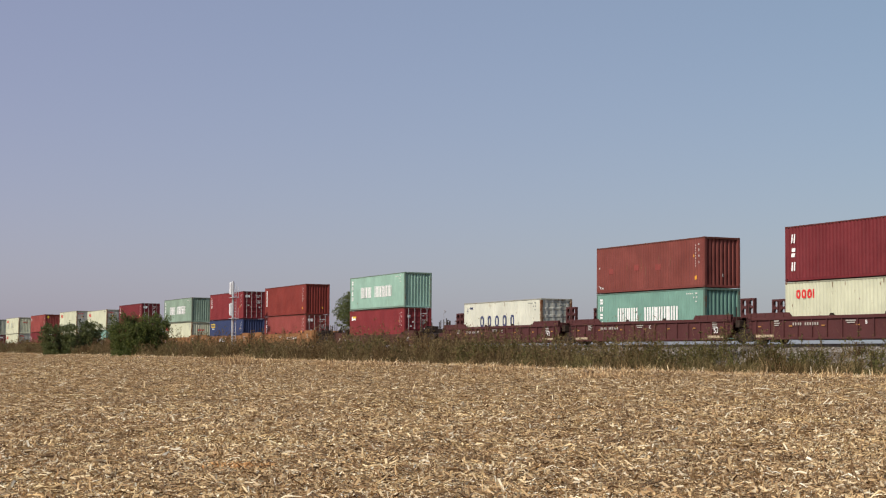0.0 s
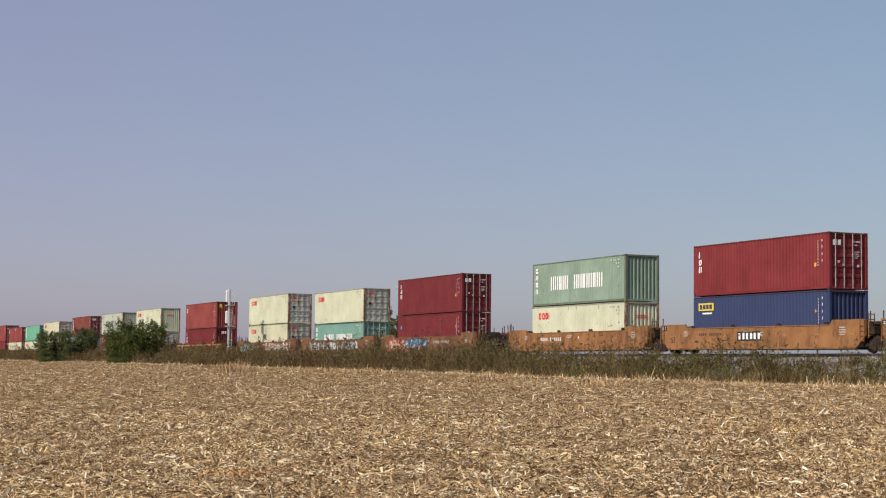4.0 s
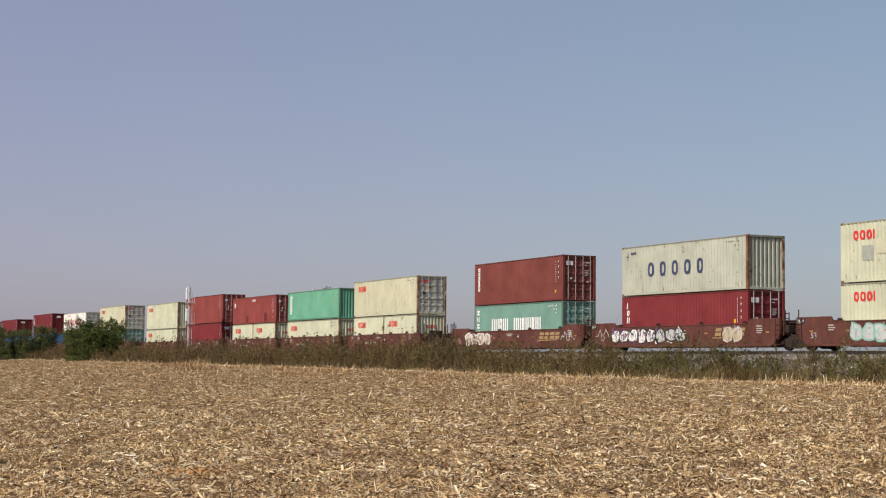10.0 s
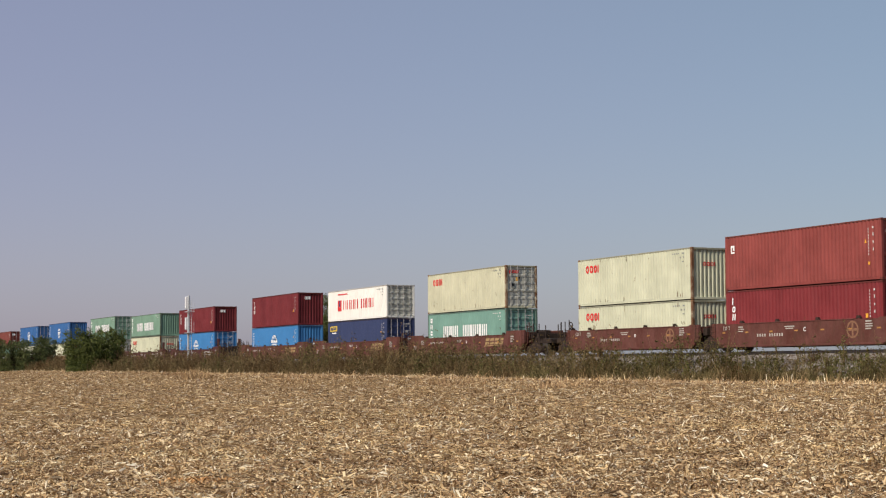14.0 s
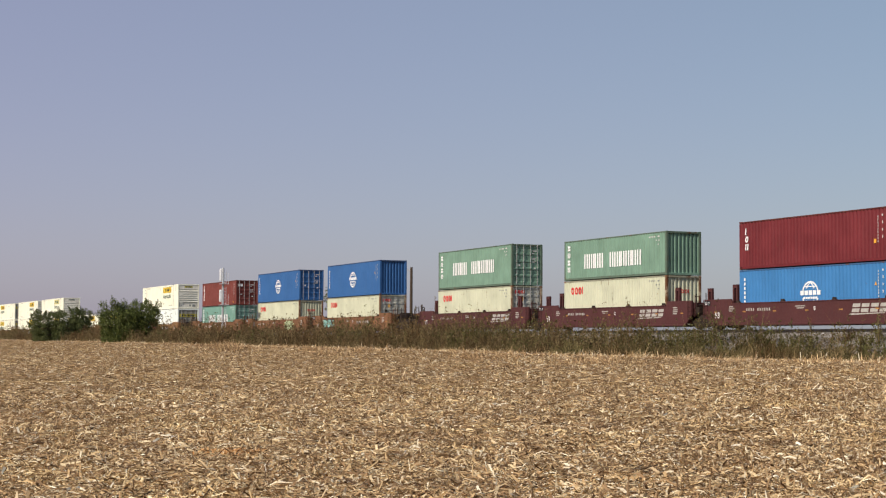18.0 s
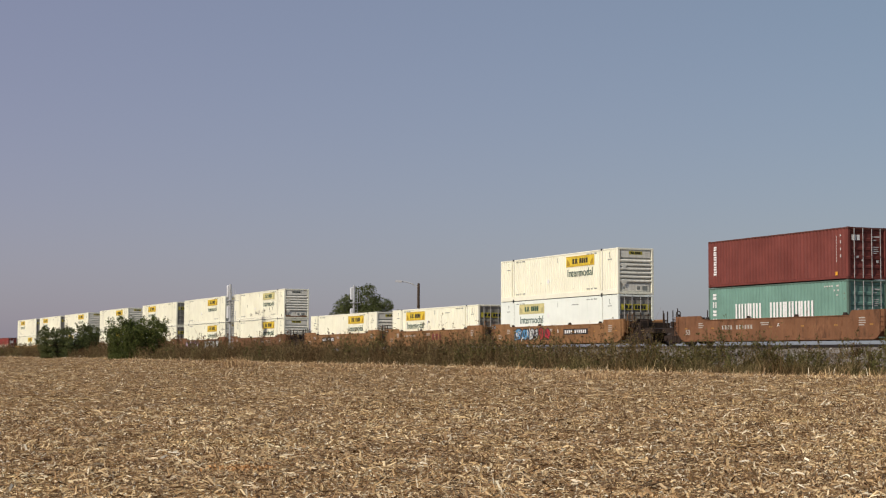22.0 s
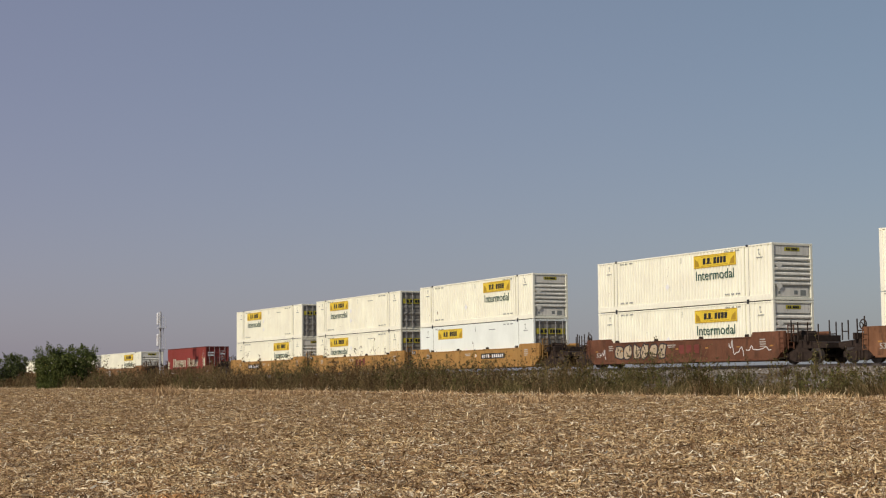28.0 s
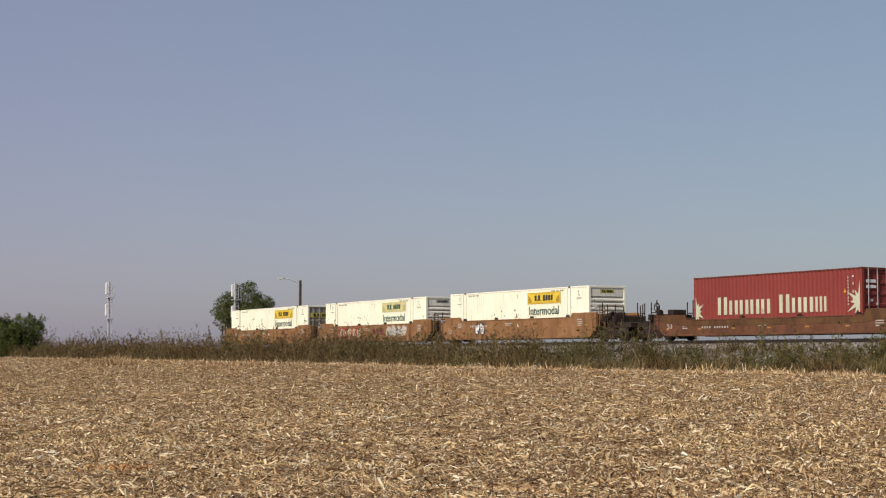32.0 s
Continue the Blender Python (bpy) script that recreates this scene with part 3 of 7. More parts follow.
def build_tuft():
    """Clumps of brown stalks and leaves that stand in the stubble."""
    rng = np.random.default_rng(12)
    spots = [(TUFT[0], TUFT[1] - 0.4, 1.7, 0.44), (TUFT[0] - 4.6, TUFT[1] + 0.6, 1.1, 0.46), (TUFT[0] + 6.5, TUFT[1] + 3.2, 1.6, 0.26), (-92.0, 36.5, 2.2, 0.24), (-128.0, 37.0, 2.0, 0.26), (-84.0, 31.0, 1.6, 0.22), (-70.0, 34.0, 2.0, 0.22), (-58.0, 33.0, 1.8, 0.22)]
    V = []
    for sx, sy, wide, tall in spots:
        n = 520
        x, y = sx + rng.normal(0, wide * 0.5, n), sy + rng.normal(0, wide * 0.36, n)
        h = rng.gamma(2.5, tall * 0.36, n).clip(0.05, tall * 2.0)
        d, side, over = upright(rng, n, 0.5)
        V.append(ribbons(np.stack([x, y, ground_height(x, y)], -1), d, h, side, rng.uniform(0.02, 0.055, n), over * (h * rng.uniform(0, 0.5, n))[:, None]))
    stuff("weed_tuft", *joined(V), STALK, "brown weed tufts standing in the stubble")
    n = 230
    x, y = PATCH[0] + rng.normal(0, 0.20, n), PATCH[1] + rng.normal(0, 0.20, n)
    v, f = leaf_quads(rng, np.stack([x, y, ground_height(x, y) + rng.uniform(0.02, 0.07, n)], -1), rng.uniform(0.012, 0.045, n))
    stuff("orange_husks", v, f, HUSK, "small patch of orange corn husks on the ground", "corn husks")


def build_stalks():
    """Cut corn stalks: stumps that still stand in rows, and broken lengths that lie between."""
    rng = np.random.default_rng(21)
    n = 15000
    ang, r = np.radians(rng.uniform(-17.5, 21.5, n)), np.exp(rng.uniform(np.log(11.0), np.log(150.0), n))
    x, y = to_railway(r * np.sin(ang), r * np.cos(ang))
    row = np.round(y / 0.76) * 0.76 + rng.normal(0, 0.05, n)
    lies = rng.random(n) < 0.45
    y = np.where(lies, y, row)
    keep = (y < EDGE - 0.3) & (lies | (np.sin(x * 0.21 + 0.3 * y) + np.sin(x * 0.077 + 1.0) + rng.normal(0, 0.7, n) > 0.1))
    x, y, lies, r = x[keep], y[keep], lies[keep], r[keep]
    n = len(x)
    turn = rng.uniform(0, 2 * np.pi, n)
    tilt = np.where(lies, rng.normal(0.04, 0.08, n), rng.normal(1.25, 0.25, n))
    length = np.where(lies, rng.gamma(3.0, 0.062, n).clip(0.07, 0.50), rng.uniform(0.06, 0.20, n))
    d = np.stack([np.cos(turn) * np.cos(tilt), np.sin(turn) * np.cos(tilt), np.sin(tilt)], -1)
    e = np.stack([-np.sin(turn), np.cos(turn), np.zeros(n)], -1)
    g = np.cross(d, e)
    rad = rng.uniform(0.005, 0.010, n) * np.interp(r, [20, 120], [1.0, 2.0])
    p = np.stack([x, y, ground_height(x, y) + np.where(lies, 0.03, -0.02)], -1)
    V = np.empty((n, 8, 3), np.float32)
    for k in range(4):
        o = (e * math.cos(k * math.pi / 2) + g * math.sin(k * math.pi / 2)) * rad[:, None]
        V[:, k], V[:, 4 + k] = p + o, p + d * length[:, None] + o * 0.85
    b = np.arange(n)[:, None] * 8
    F = np.concatenate([b + [k, (k + 1) % 4, 4 + (k + 1) % 4, 4 + k] for k in range(4)] + [b + [4, 5, 6, 7]])
    ob = new("corn_stalks", strip_mesh("corn_stalks", V.reshape(-1, 3), F, STALK))
    ob.matrix_world = place(0, 0, 0)
    tagged(ob, "cut brown corn stalks standing and lying in the field", "corn stubble", kind="stuff")


def crown_mesh(name, centres, radii, count, size, mat, rng, squash=0.8):
    """Many small leaves round clump centres."""
    centres, radii = np.asarray(centres, float), np.asarray(radii, float)
    i = rng.choice(len(centres), count, p=radii ** 2 / (radii ** 2).sum())
    v = rng.normal(0, 1, (count, 3))
    v /= np.linalg.norm(v, axis=1, keepdims=True)
    c = centres[i] + v * (radii[i] * rng.uniform(0.35, 1.08, count) ** 0.6)[:, None] * [1, 1, squash]
    a = rng.normal(0, 1, (count, 3))
    a /= np.linalg.norm(a, axis=1, keepdims=True)
    e = np.cross(a, rng.normal(0, 1, (count, 3)))
    e /= np.linalg.norm(e, axis=1, keepdims=True)
    s = rng.uniform(0.6, 1.3, count)[:, None] * size
    q = np.stack([c - a * s, c + e * s * 0.5, c + a * s, c - e * s * 0.5], 1)
    return strip_mesh(name, q.reshape(-1, 3), np.arange(count * 4).reshape(-1, 4), mat)


def bush(x, y, width, height, seed, mat, label, peak=0.0, droop=0.50):
    """A wild shrub: branches that fan out, leaf masses on them and loose sprays past its outline."""
    rng = np.random.default_rng(seed)
    ob = thing("bush", label, "bush")
    ob.matrix_world = place(x, y, float(ground_height(x, y)) - 0.1)
    bm = bmesh.new()
    cs, rs = [], []
    for k in range(135):
        a, q = rng.uniform(0, 2 * math.pi), math.sqrt(rng.random())
        px, py = math.cos(a) * q * width * 0.45, math.sin(a) * q * width * 0.45
        top = height * (0.88 - droop * abs(px / (width * 0.45) - peak) ** 1.5) * rng.uniform(0.74, 1.06)
        tip = Vector((px, py, max(top, 0.20 * height)))
        top = tip.z
        mid = Vector((tip.x * 0.6, tip.y * 0.6, top * 0.5))
        if k % 3 == 0:
            rod(bm, (tip.x * 0.1, tip.y * 0.1, 0), mid, 0.07, 5, 0.045)
            rod(bm, mid, tip, 0.045, 5, 0.012)
        for f in (1.0, 0.68, 0.38, 0.14):
            cs.append(Vector((tip.x * (0.8 + 0.2 * f), tip.y * (0.8 + 0.2 * f), top * f)))
            rs.append(rng.uniform(0.07, 0.125) * height * (0.6 + 0.4 * min(1.0, top / (0.7 * height))))
        if k % 3 == 0:
            out = Vector((tip.x / width * 1.2 + rng.normal(0, 0.25), rng.normal(0, 0.3), rng.uniform(0.5, 1.1))).normalized()
            end = tip + out * height * rng.uniform(0.10, 0.20)
            rod(bm, tip - out * 0.05, end, 0.02, 4, 0.006)
            for j in range(1, 5):
                cs.append(tip.lerp(end, j / 4))
                rs.append(height * (0.062 - 0.011 * j))
    part("branchwork", bm, BARK, ob)
    part("crown", crown_mesh("crown", cs, rs, 46000, 0.090, mat, rng), mat, ob)


def tree(x, y, base, height, width, seed, leaves=24000, size=0.17, label="broad leafy green tree behind railway"):
    rng = np.random.default_rng(seed)
    ob = thing("tree", label, "tree")
    ob.matrix_world = place(x, y, base)
    bm = bmesh.new()
    fork = height * 0.30
    rod(bm, (0, 0, -0.2), (0.1, 0, fork), 0.026 * height, 10, 0.019 * height)
    cs, rs, lm = [], [], bmesh.new()
    for k in range(64):
        a = k * 2.4 + rng.uniform(-0.3, 0.3)
        q = math.sqrt(rng.uniform(0.02, 1.0))
        dome = 0.93 - 0.32 * q ** 2.4
        tip = Vector((math.cos(a) * q * width * 0.46, math.sin(a) * q * width * 0.46, height * (0.36 + (dome - 0.36) * rng.random() ** 0.55)))
        mid = Vector((tip.x * 0.5, tip.y * 0.5, fork + (tip.z - fork) * 0.55))
        if k % 2 == 0:
            rod(lm, (0.1, 0, fork - 0.3), mid, 0.012 * height, 6, 0.007 * height)
            rod(lm, mid, tip, 0.007 * height, 5, 0.002 * height)
        cs += [tip, mid + Vector((0, 0, 0.3))]
        rs += [rng.uniform(0.06, 0.12) * min(height, width * 1.2), 0.10 * min(height, width * 1.2)]
        for j in range(3):
            cs.append(tip + Vector(rng.normal(0, 0.05, 3)) * width)
            rs.append(rng.uniform(0.025, 0.05) * min(height, width * 1.2))
    part("trunk", bm, BARK, ob)
    part("branchwork", lm, BARK, ob)
    part("crown", crown_mesh("crown", cs, rs, leaves, size, LEAFB, rng), LEAFB, ob)


# ---- railway ----
def build_track():
    prof = [(-5.4, EDGE_Z - 0.15), (-2.75, RAIL - 0.24), (-1.6, RAIL - 0.20), (1.6, RAIL - 0.20), (2.75, RAIL - 0.24), (5.4, EDGE_Z - 0.15)]
    rng = np.random.default_rng(3)
    xs = np.concatenate([np.arange(-420, -30, 1.5), np.arange(-30, 120, 6.0)])
    V = [(x, py + rng.normal(0, 0.06) - bend(x)[0], pz + rng.normal(0, 0.03) - bend(x)[2] * min(1.0, max(0.0, 1.6 - abs(py) * 0.3))) for x in xs for py, pz in prof]
    k = len(prof)
    F = [(i * k + j, (i + 1) * k + j, (i + 1) * k + j + 1, i * k + j + 1) for i in range(len(xs) - 1) for j in range(k - 1)]
    bal = plain("ballast_gravel", (0.20, 0.176, 0.150), 0.95, 0, 0.5, 9.0)
    ob = new("ballast_bed", strip_mesh("ballast_bed", V, F, bal))
    ob.matrix_world = place(0, AXIS, 0)
    tagged(ob, "grey gravel ballast bank carrying railway", "ballast", kind="structure")
    # loose stones on the near slope
    N = 20000
    x = -np.exp(rng.uniform(np.log(38), np.log(200), N))
    t = rng.uniform(0, 1, N)
    y = -5.4 + t * 2.9
    z = np.interp(y, [-5.4, -2.75, -1.6], [EDGE_Z - 0.15, RAIL - 0.24, RAIL - 0.20])
    s = rng.uniform(0.03, 0.075, N)
    oct_ = np.array([(1, 0, 0), (0, 1, 0), (-1, 0, 0), (0, -1, 0), (0, 0, 0.9), (0, 0, -0.9)])
    q = np.stack([x, y - bend(x)[0], z - bend(x)[2] * np.clip(1.6 - np.abs(y) * 0.3, 0, 1)], -1)[:, None] + oct_[None] * s[:, None, None] * rng.uniform(0.6, 1.3, (N, 6, 1))
    tri = np.array([(0, 1, 4), (1, 2, 4), (2, 3, 4), (3, 0, 4)])
    ob = new("ballast_stones", strip_mesh("ballast_stones", q.reshape(-1, 3), (np.arange(N)[:, None, None] * 6 + tri).reshape(-1, 3), STONE))
    ob.matrix_world = place(0, AXIS, 0)
    tagged(ob, "loose grey crushed stones on ballast bank", "ballast", kind="stuff")
    tr = thing("railway_track", "single straight steel railway track on timber ties", "railway track")
    tr.matrix_world = place(0, AXIS, 0)
    for sgn in (-1, 1):
        bm = bmesh.new()
        h = [(-0.07, -0.17), (0.07, -0.17), (0.07, -0.155), (0.012, -0.135), (0.012, -0.045), (0.036, -0.03), (0.036, -0.004), (0.030, 0), (-0.030, 0), (-0.036, -0.004), (-0.036, -0.03), (-0.012, -0.045), (-0.012, -0.135), (-0.07, -0.155)]
        b = None
        for x in [-420 + 12 * k for k in range(32)] + [-30, 120]:
            a, b = b, [bm.verts.new((x, sgn * 0.7535 + py - float(bend(x)[0]), RAIL + pz - float(bend(x)[2]))) for py, pz in h]
            for i in range(len(h) if a else 0):
                j = (i + 1) % len(h)
                bm.faces.new((a[i], a[j], b[j], b[i]))
        part("rail", bm, RAILSTEEL, tr)
    tie = shared(("tie",), lambda bm: box(bm, -0.115, 0.115, -1.3, 1.3, RAIL - 0.34, RAIL - 0.172, 0.012))
    for k in range(290):
        o = part("tie", tie, TIMBER, tr)
        x = -34 - 0.53 * k
        o.location = (x, -float(bend(x)[0]), -float(bend(x)[2]))


# ---- markings ----
def rects(key, items, y, t=0.004):
    """Flat painted bars, each x, z, width, height, on a wall that faces -y."""
    def build(bm):
        for x, z, w, h in items:
            box(bm, x, x + w, y - t, y + 0.002, z, z + h)
    return shared(("bars", key), build)


def end_rects(key, items, x, t=0.004):
    """The same on a wall that faces +x: y, z, width, height."""
    def build(bm):
        for y, z, w, h in items:
            box(bm, x - 0.002, x + t, y, y + w, z, z + h)
    return shared(("endbars", key), build)


def band(bm, a, b, t, y0, y1):
    """A straight stroke of thickness t from a to b, points in x and z."""
    (ax, az_), (bx, bz) = a, b
    n = math.hypot(bx - ax, bz - az_) or 1.0
    ox, oz = -(bz - az_) / n * t / 2, (bx - ax) / n * t / 2
    prism(bm, [(ax - ox, az_ - oz), (bx - ox, bz - oz), (bx + ox, bz + oz), (ax + ox, az_ + oz)], y0, y1)


def figure(bm, code, x, z, w, h, t, y0, y1, lean=0.0):
    """One plain painted shape: o ring, i bar, d two bars, h two thin bars, e two stacked slabs, s slab, . dot."""
    def at(px, pz):
        return (x + px + lean * pz, z + pz)
    if code == "o":
        n = 14
        for k in range(n):
            a, b = 2 * math.pi * k / n, 2 * math.pi * (k + 1) / n
            q = []
            for rx, rz, ang in ((w / 2, h / 2, a), (w / 2, h / 2, b), (w / 2 - t, h / 2 - t, b), (w / 2 - t, h / 2 - t, a)):
                cx, cz = math.cos(ang), math.sin(ang)
                m = (abs(cx) ** 3 + abs(cz) ** 3) ** (-1 / 3)
                q.append(at(w / 2 + cx * m * rx, h / 2 + cz * m * rz))
            prism(bm, q, y0, y1)
        return
    quads = {"i": [(0, 0, t, h)], "d": [(0, 0, w * 0.34, h), (w * 0.66, 0, w, h)], "h": [(0, 0, w * 0.25, h), (w * 0.75, 0, w, h)], "e": [(0, 0, w, h * 0.42), (0, h * 0.58, w, h)], "s": [(0, 0, w, h)], ".": [(0, 0, t, t)]}[code]
    for a, c, b, d in quads:
        prism(bm, [at(a, c), at(b, c), at(b, d), at(a, d)], y0, y1)


def figures(bm, codes, x0, x1, z, h, y, t, lean=0.0):
    """A row of plain shapes that fills x0 to x1; capitals stand a quarter higher."""
    wide = {"i": 0.36, ".": 0.34, " ": 0.62}
    unit_ = (x1 - x0) / sum(wide.get(c.lower(), 1.0) * (1.12 if c.isupper() else 1.0) for c in codes)
    x = x0
    for c in codes:
        step_ = unit_ * wide.get(c.lower(), 1.0) * (1.12 if c.isupper() else 1.0)
        if c != " ":
            figure(bm, c.lower(), x, z, step_ * 0.80 if c not in "i." else step_, h * (1.25 if c.isupper() else 1.0), t, y - 0.004, y + 0.002, lean)
        x += step_


def painted(key, codes, x0, x1, z, h, y, t, lean=0.0):
    return shared(("figures", key), lambda bm: figures(bm, codes, x0, x1, z, h, y, t, lean))


def painted_end(key, codes, y0, y1, z, h, x, t):
    """The same on a wall that faces +x."""
    def build(bm):
        flat = bmesh.new()
        figures(flat, codes, y0, y1, z, h, 0.0, t)
        for f in flat.faces:
            bm.faces.new([bm.verts.new((x - v.co.y, v.co.x, v.co.z)) for v in f.verts])
        flat.free()
    return shared(("end_figures", key), build)


def prism_end(bm, yc, zc, r, x):
    """A flat diamond on a wall that faces +x."""
    q = [(yc, zc - r), (yc + r, zc), (yc, zc + r), (yc - r, zc)]
    a = [bm.verts.new((x - 0.008, py, pz)) for py, pz in q]
    b = [bm.verts.new((x + 0.008, py, pz)) for py, pz in q]
    bm.faces.new(a)
    bm.faces.new(b[::-1])
    for k in range(4):
        bm.faces.new((a[k], b[k], b[(k + 1) % 4], a[(k + 1) % 4]))


TEXTS = {}


def lettering(body, height, mat, parent, x, y, z, width=None, name="lettering"):
    """Real words in the built-in font, standing on a wall that faces -y."""
    key = (body, height, width)
    if key not in TEXTS:
        cu = bpy.data.curves.new("text", "FONT")
        cu.body, cu.size, cu.extrude = body, height * 1.37, 0.002
        cu.offset = 0.012 * height
        tmp = bpy.data.objects.new("text", cu)
        me = bpy.data.meshes.new_from_object(tmp)
        bpy.data.objects.remove(tmp)
        xs = [v.co.x for v in me.vertices]
        k = width / (max(xs) - min(xs)) if width else 1.0
        for v in me.vertices:
            v.co = ((v.co.x - min(xs)) * k, -v.co.z, v.co.y)
        me.flip_normals()
        TEXTS[key] = me
    o = part(name, TEXTS[key], mat, parent)
    o.location = (x, y - 0.004, z)
    return o


def signs(name, me, mat, parent, label=""):
    """Small painted marks, too many and too small to pick apart."""
    return tagged(part(name, me, mat, parent, label), kind="stuff")


# ---- containers ----
W40, W53 = 2.44, 2.59
L20, L40, L53 = 6.06, 12.19, 16.15


def ribs(x0, x1, pitch, depth, flat=0.26):
    """The outline of a trapezoid-ribbed sheet: x and the depth of its hollows."""
    n = max(1, round((x1 - x0) / pitch))
    p = (x1 - x0) / n
    pts = [(x0, 0.0)]
    for k in range(n):
        b = x0 + k * p
        pts += [(b + p * flat / 2, 0.0), (b + p * 0.5 - p * flat / 2, depth), (b + p * 0.5 + p * flat / 2, depth), (b + p - p * flat / 2, 0.0)]
    return pts + [(x1, 0.0)]


def sheet(bm, pts, z0, z1, y, sign=1.0):
    low = [bm.verts.new((px, y + sign * d, z0)) for px, d in pts]
    top = [bm.verts.new((px, y + sign * d, z1)) for px, d in pts]
    for i in range(len(pts) - 1):
        bm.faces.new((low[i], low[i + 1], top[i + 1], top[i]))


def corrugated(bm, x0, x1, z0, z1, y, pitch, depth, flat=0.26, sign=1.0):
    """A trapezoid-ribbed sheet in the plane y, its hollows towards +y (times sign)."""
    sheet(bm, ribs(x0, x1, pitch, depth, flat), z0, z1, y, sign)


def end_sheet(bm, w, z0, z1, x, depth, pitch=0.27):
    bm2 = bmesh.new()
    corrugated(bm2, -w, w, z0, z1, 0, pitch, depth, 0.34)
    for f in bm2.faces:
        bm.faces.new([bm.verts.new((x - v.co.y, v.co.x, v.co.z)) for v in f.verts])
    bm2.free()
    bmesh.ops.remove_doubles(bm, verts=bm.verts, dist=1e-5)


def container_mesh(kind, L, H, W, style):
    hx, hy = L / 2, W / 2
    post = 0.15

    def side(sgn):
        def build(bm):
            y = sgn * (hy - 0.012)
            if style == "smooth":
                n, pts = 13, []
                for k in range(n):
                    a = -hx + post + (L - 2 * post) * k / n
                    b = -hx + post + (L - 2 * post) * (k + 1) / n
                    pts += [(a + 0.012, 0.0), (b - 0.012, 0.0), (b, 0.018)]
                sheet(bm, pts[:-1], 0.15, H - 0.08, y, -sgn)
            elif style == "fine":
                pts = []
                for a, b in ((-hx + post, -hx + 1.90), (-hx + 2.06, hx - 2.06), (hx - 1.90, hx - post)):
                    pts += ribs(a, b, 0.27, 0.050, 0.42)
                sheet(bm, pts, 0.15, H - 0.08, y, -sgn)
            else:
                corrugated(bm, -hx + post, hx - post, 0.15, H - 0.08, y, 0.278, 0.036, 0.26, -sgn)
        return build

    def roof(bm):
        n = int(L / 0.55)
        p = (L - 0.2) / n
        pts = []
        for k in range(n):
            b = -hx + 0.1 + k * p
            pts += [(b, 0), (b + 0.4 * p, 0), (b + 0.5 * p, -0.02), (b + 0.9 * p, -0.02)]
        pts.append((hx - 0.1, 0))
        a = [bm.verts.new((px, -hy + 0.05, H - 0.02 + d)) for px, d in pts]
        c = [bm.verts.new((px, hy - 0.05, H - 0.02 + d)) for px, d in pts]
        for i in range(len(pts) - 1):
            bm.faces.new((a[i], a[i + 1], c[i + 1], c[i]))

    def doors(bm):
        g = hy - 0.13
        rows = 5
        hh = (H - 0.36) / rows
        prof = [(0.0, 0.16), (0.045, 0.16)]
        for k in range(rows):
            z = 0.18 + k * hh
            prof += [(0.045, z + 0.06), (0.012, z + 0.10), (0.012, z + hh - 0.10), (0.045, z + hh - 0.06)]
        prof += [(0.045, H - 0.14), (0.0, H - 0.14)]
        a = [bm.verts.new((px, -g, pz)) for px, pz in prof]
        b = [bm.verts.new((px, -0.006, pz)) for px, pz in prof]
        for i in range(len(prof) - 1):
            bm.faces.new((a[i], b[i], b[i + 1], a[i + 1]))

    d = {
        "near": shared(("side_panel", kind, L, H, style, 0), side(-1)),
        "far": shared(("side_panel", kind, L, H, style, 1), side(1)),
        "roof": shared(("roof", L, H, W), roof),
        "floor": shared(("floor", L, W), lambda bm: box(bm, -hx + 0.1, hx - 0.1, -hy + 0.04, hy - 0.04, 0.08, 0.14)),
        "post": shared(("corner_post", H), lambda bm: box(bm, -0.08, 0.08, -0.08, 0.08, 0.118, H - 0.118, 0.015)),
        "casting": shared(("corner_casting",), lambda bm: box(bm, -0.089, 0.089, -0.081, 0.081, -0.059, 0.059, 0.012)),
        "bottom_rail": shared(("bottom_rail", L), lambda bm: box(bm, -hx + 0.17, hx - 0.17, -0.03, 0.03, 0.012, 0.165, 0.01)),
        "top_rail": shared(("top_rail", L), lambda bm: box(bm, -hx + 0.17, hx - 0.17, -0.03, 0.03, -0.085, -0.012, 0.01)),
        "header": shared(("header", W), lambda bm: box(bm, -0.05, 0.05, -hy + 0.15, hy - 0.15, -0.13, -0.01, 0.01)),
        "sill": shared(("sill", W), lambda bm: box(bm, -0.05, 0.05, -hy + 0.15, hy - 0.15, 0.01, 0.15, 0.01)),
        "door": shared(("door", H, W), doors),
        "rod": shared(("lock_rod", H), lambda bm: rod(bm, (0.085, 0, 0.06), (0.085, 0, H - 0.06), 0.024, 6)),
        "handle": shared(("door_handle",), lambda bm: box(bm, 0.10, 0.125, 0.0, 0.34, -0.015, 0.015)),
        "front": shared(("front_wall", H, W), lambda bm: end_sheet(bm, hy - 0.15, 0.12, H - 0.1, -0.01, 0.065)),
    }
    if kind == "53":
        g = hy - 0.12
        d["louvre"] = shared(("front_wall_53", H), lambda bm: box(bm, -0.06, -0.02, -g, g, 0.1, H - 0.1))

        def slat(bm):
            prof = [(-0.03, 0.0), (0.045, 0.02), (0.045, 0.10), (-0.03, 0.17)]
            a = [bm.verts.new((px, -g + 0.04, pz)) for px, pz in prof]
            b = [bm.verts.new((px, g - 0.04, pz)) for px, pz in prof]
            for i in range(3):
                bm.faces.new((a[i], b[i], b[i + 1], a[i + 1]))
            bm.faces.new(a)
            bm.faces.new(b[::-1])
        d["slat"] = shared(("slat", H), slat)
    return d


GREENS = ("seagreen", "green", "palegreen", "teal", "bright")
PALEGREY = paint("grimy_white_end_paint", (0.80, 0.78, 0.68), 0.6, 0.10, dirt=0.5)


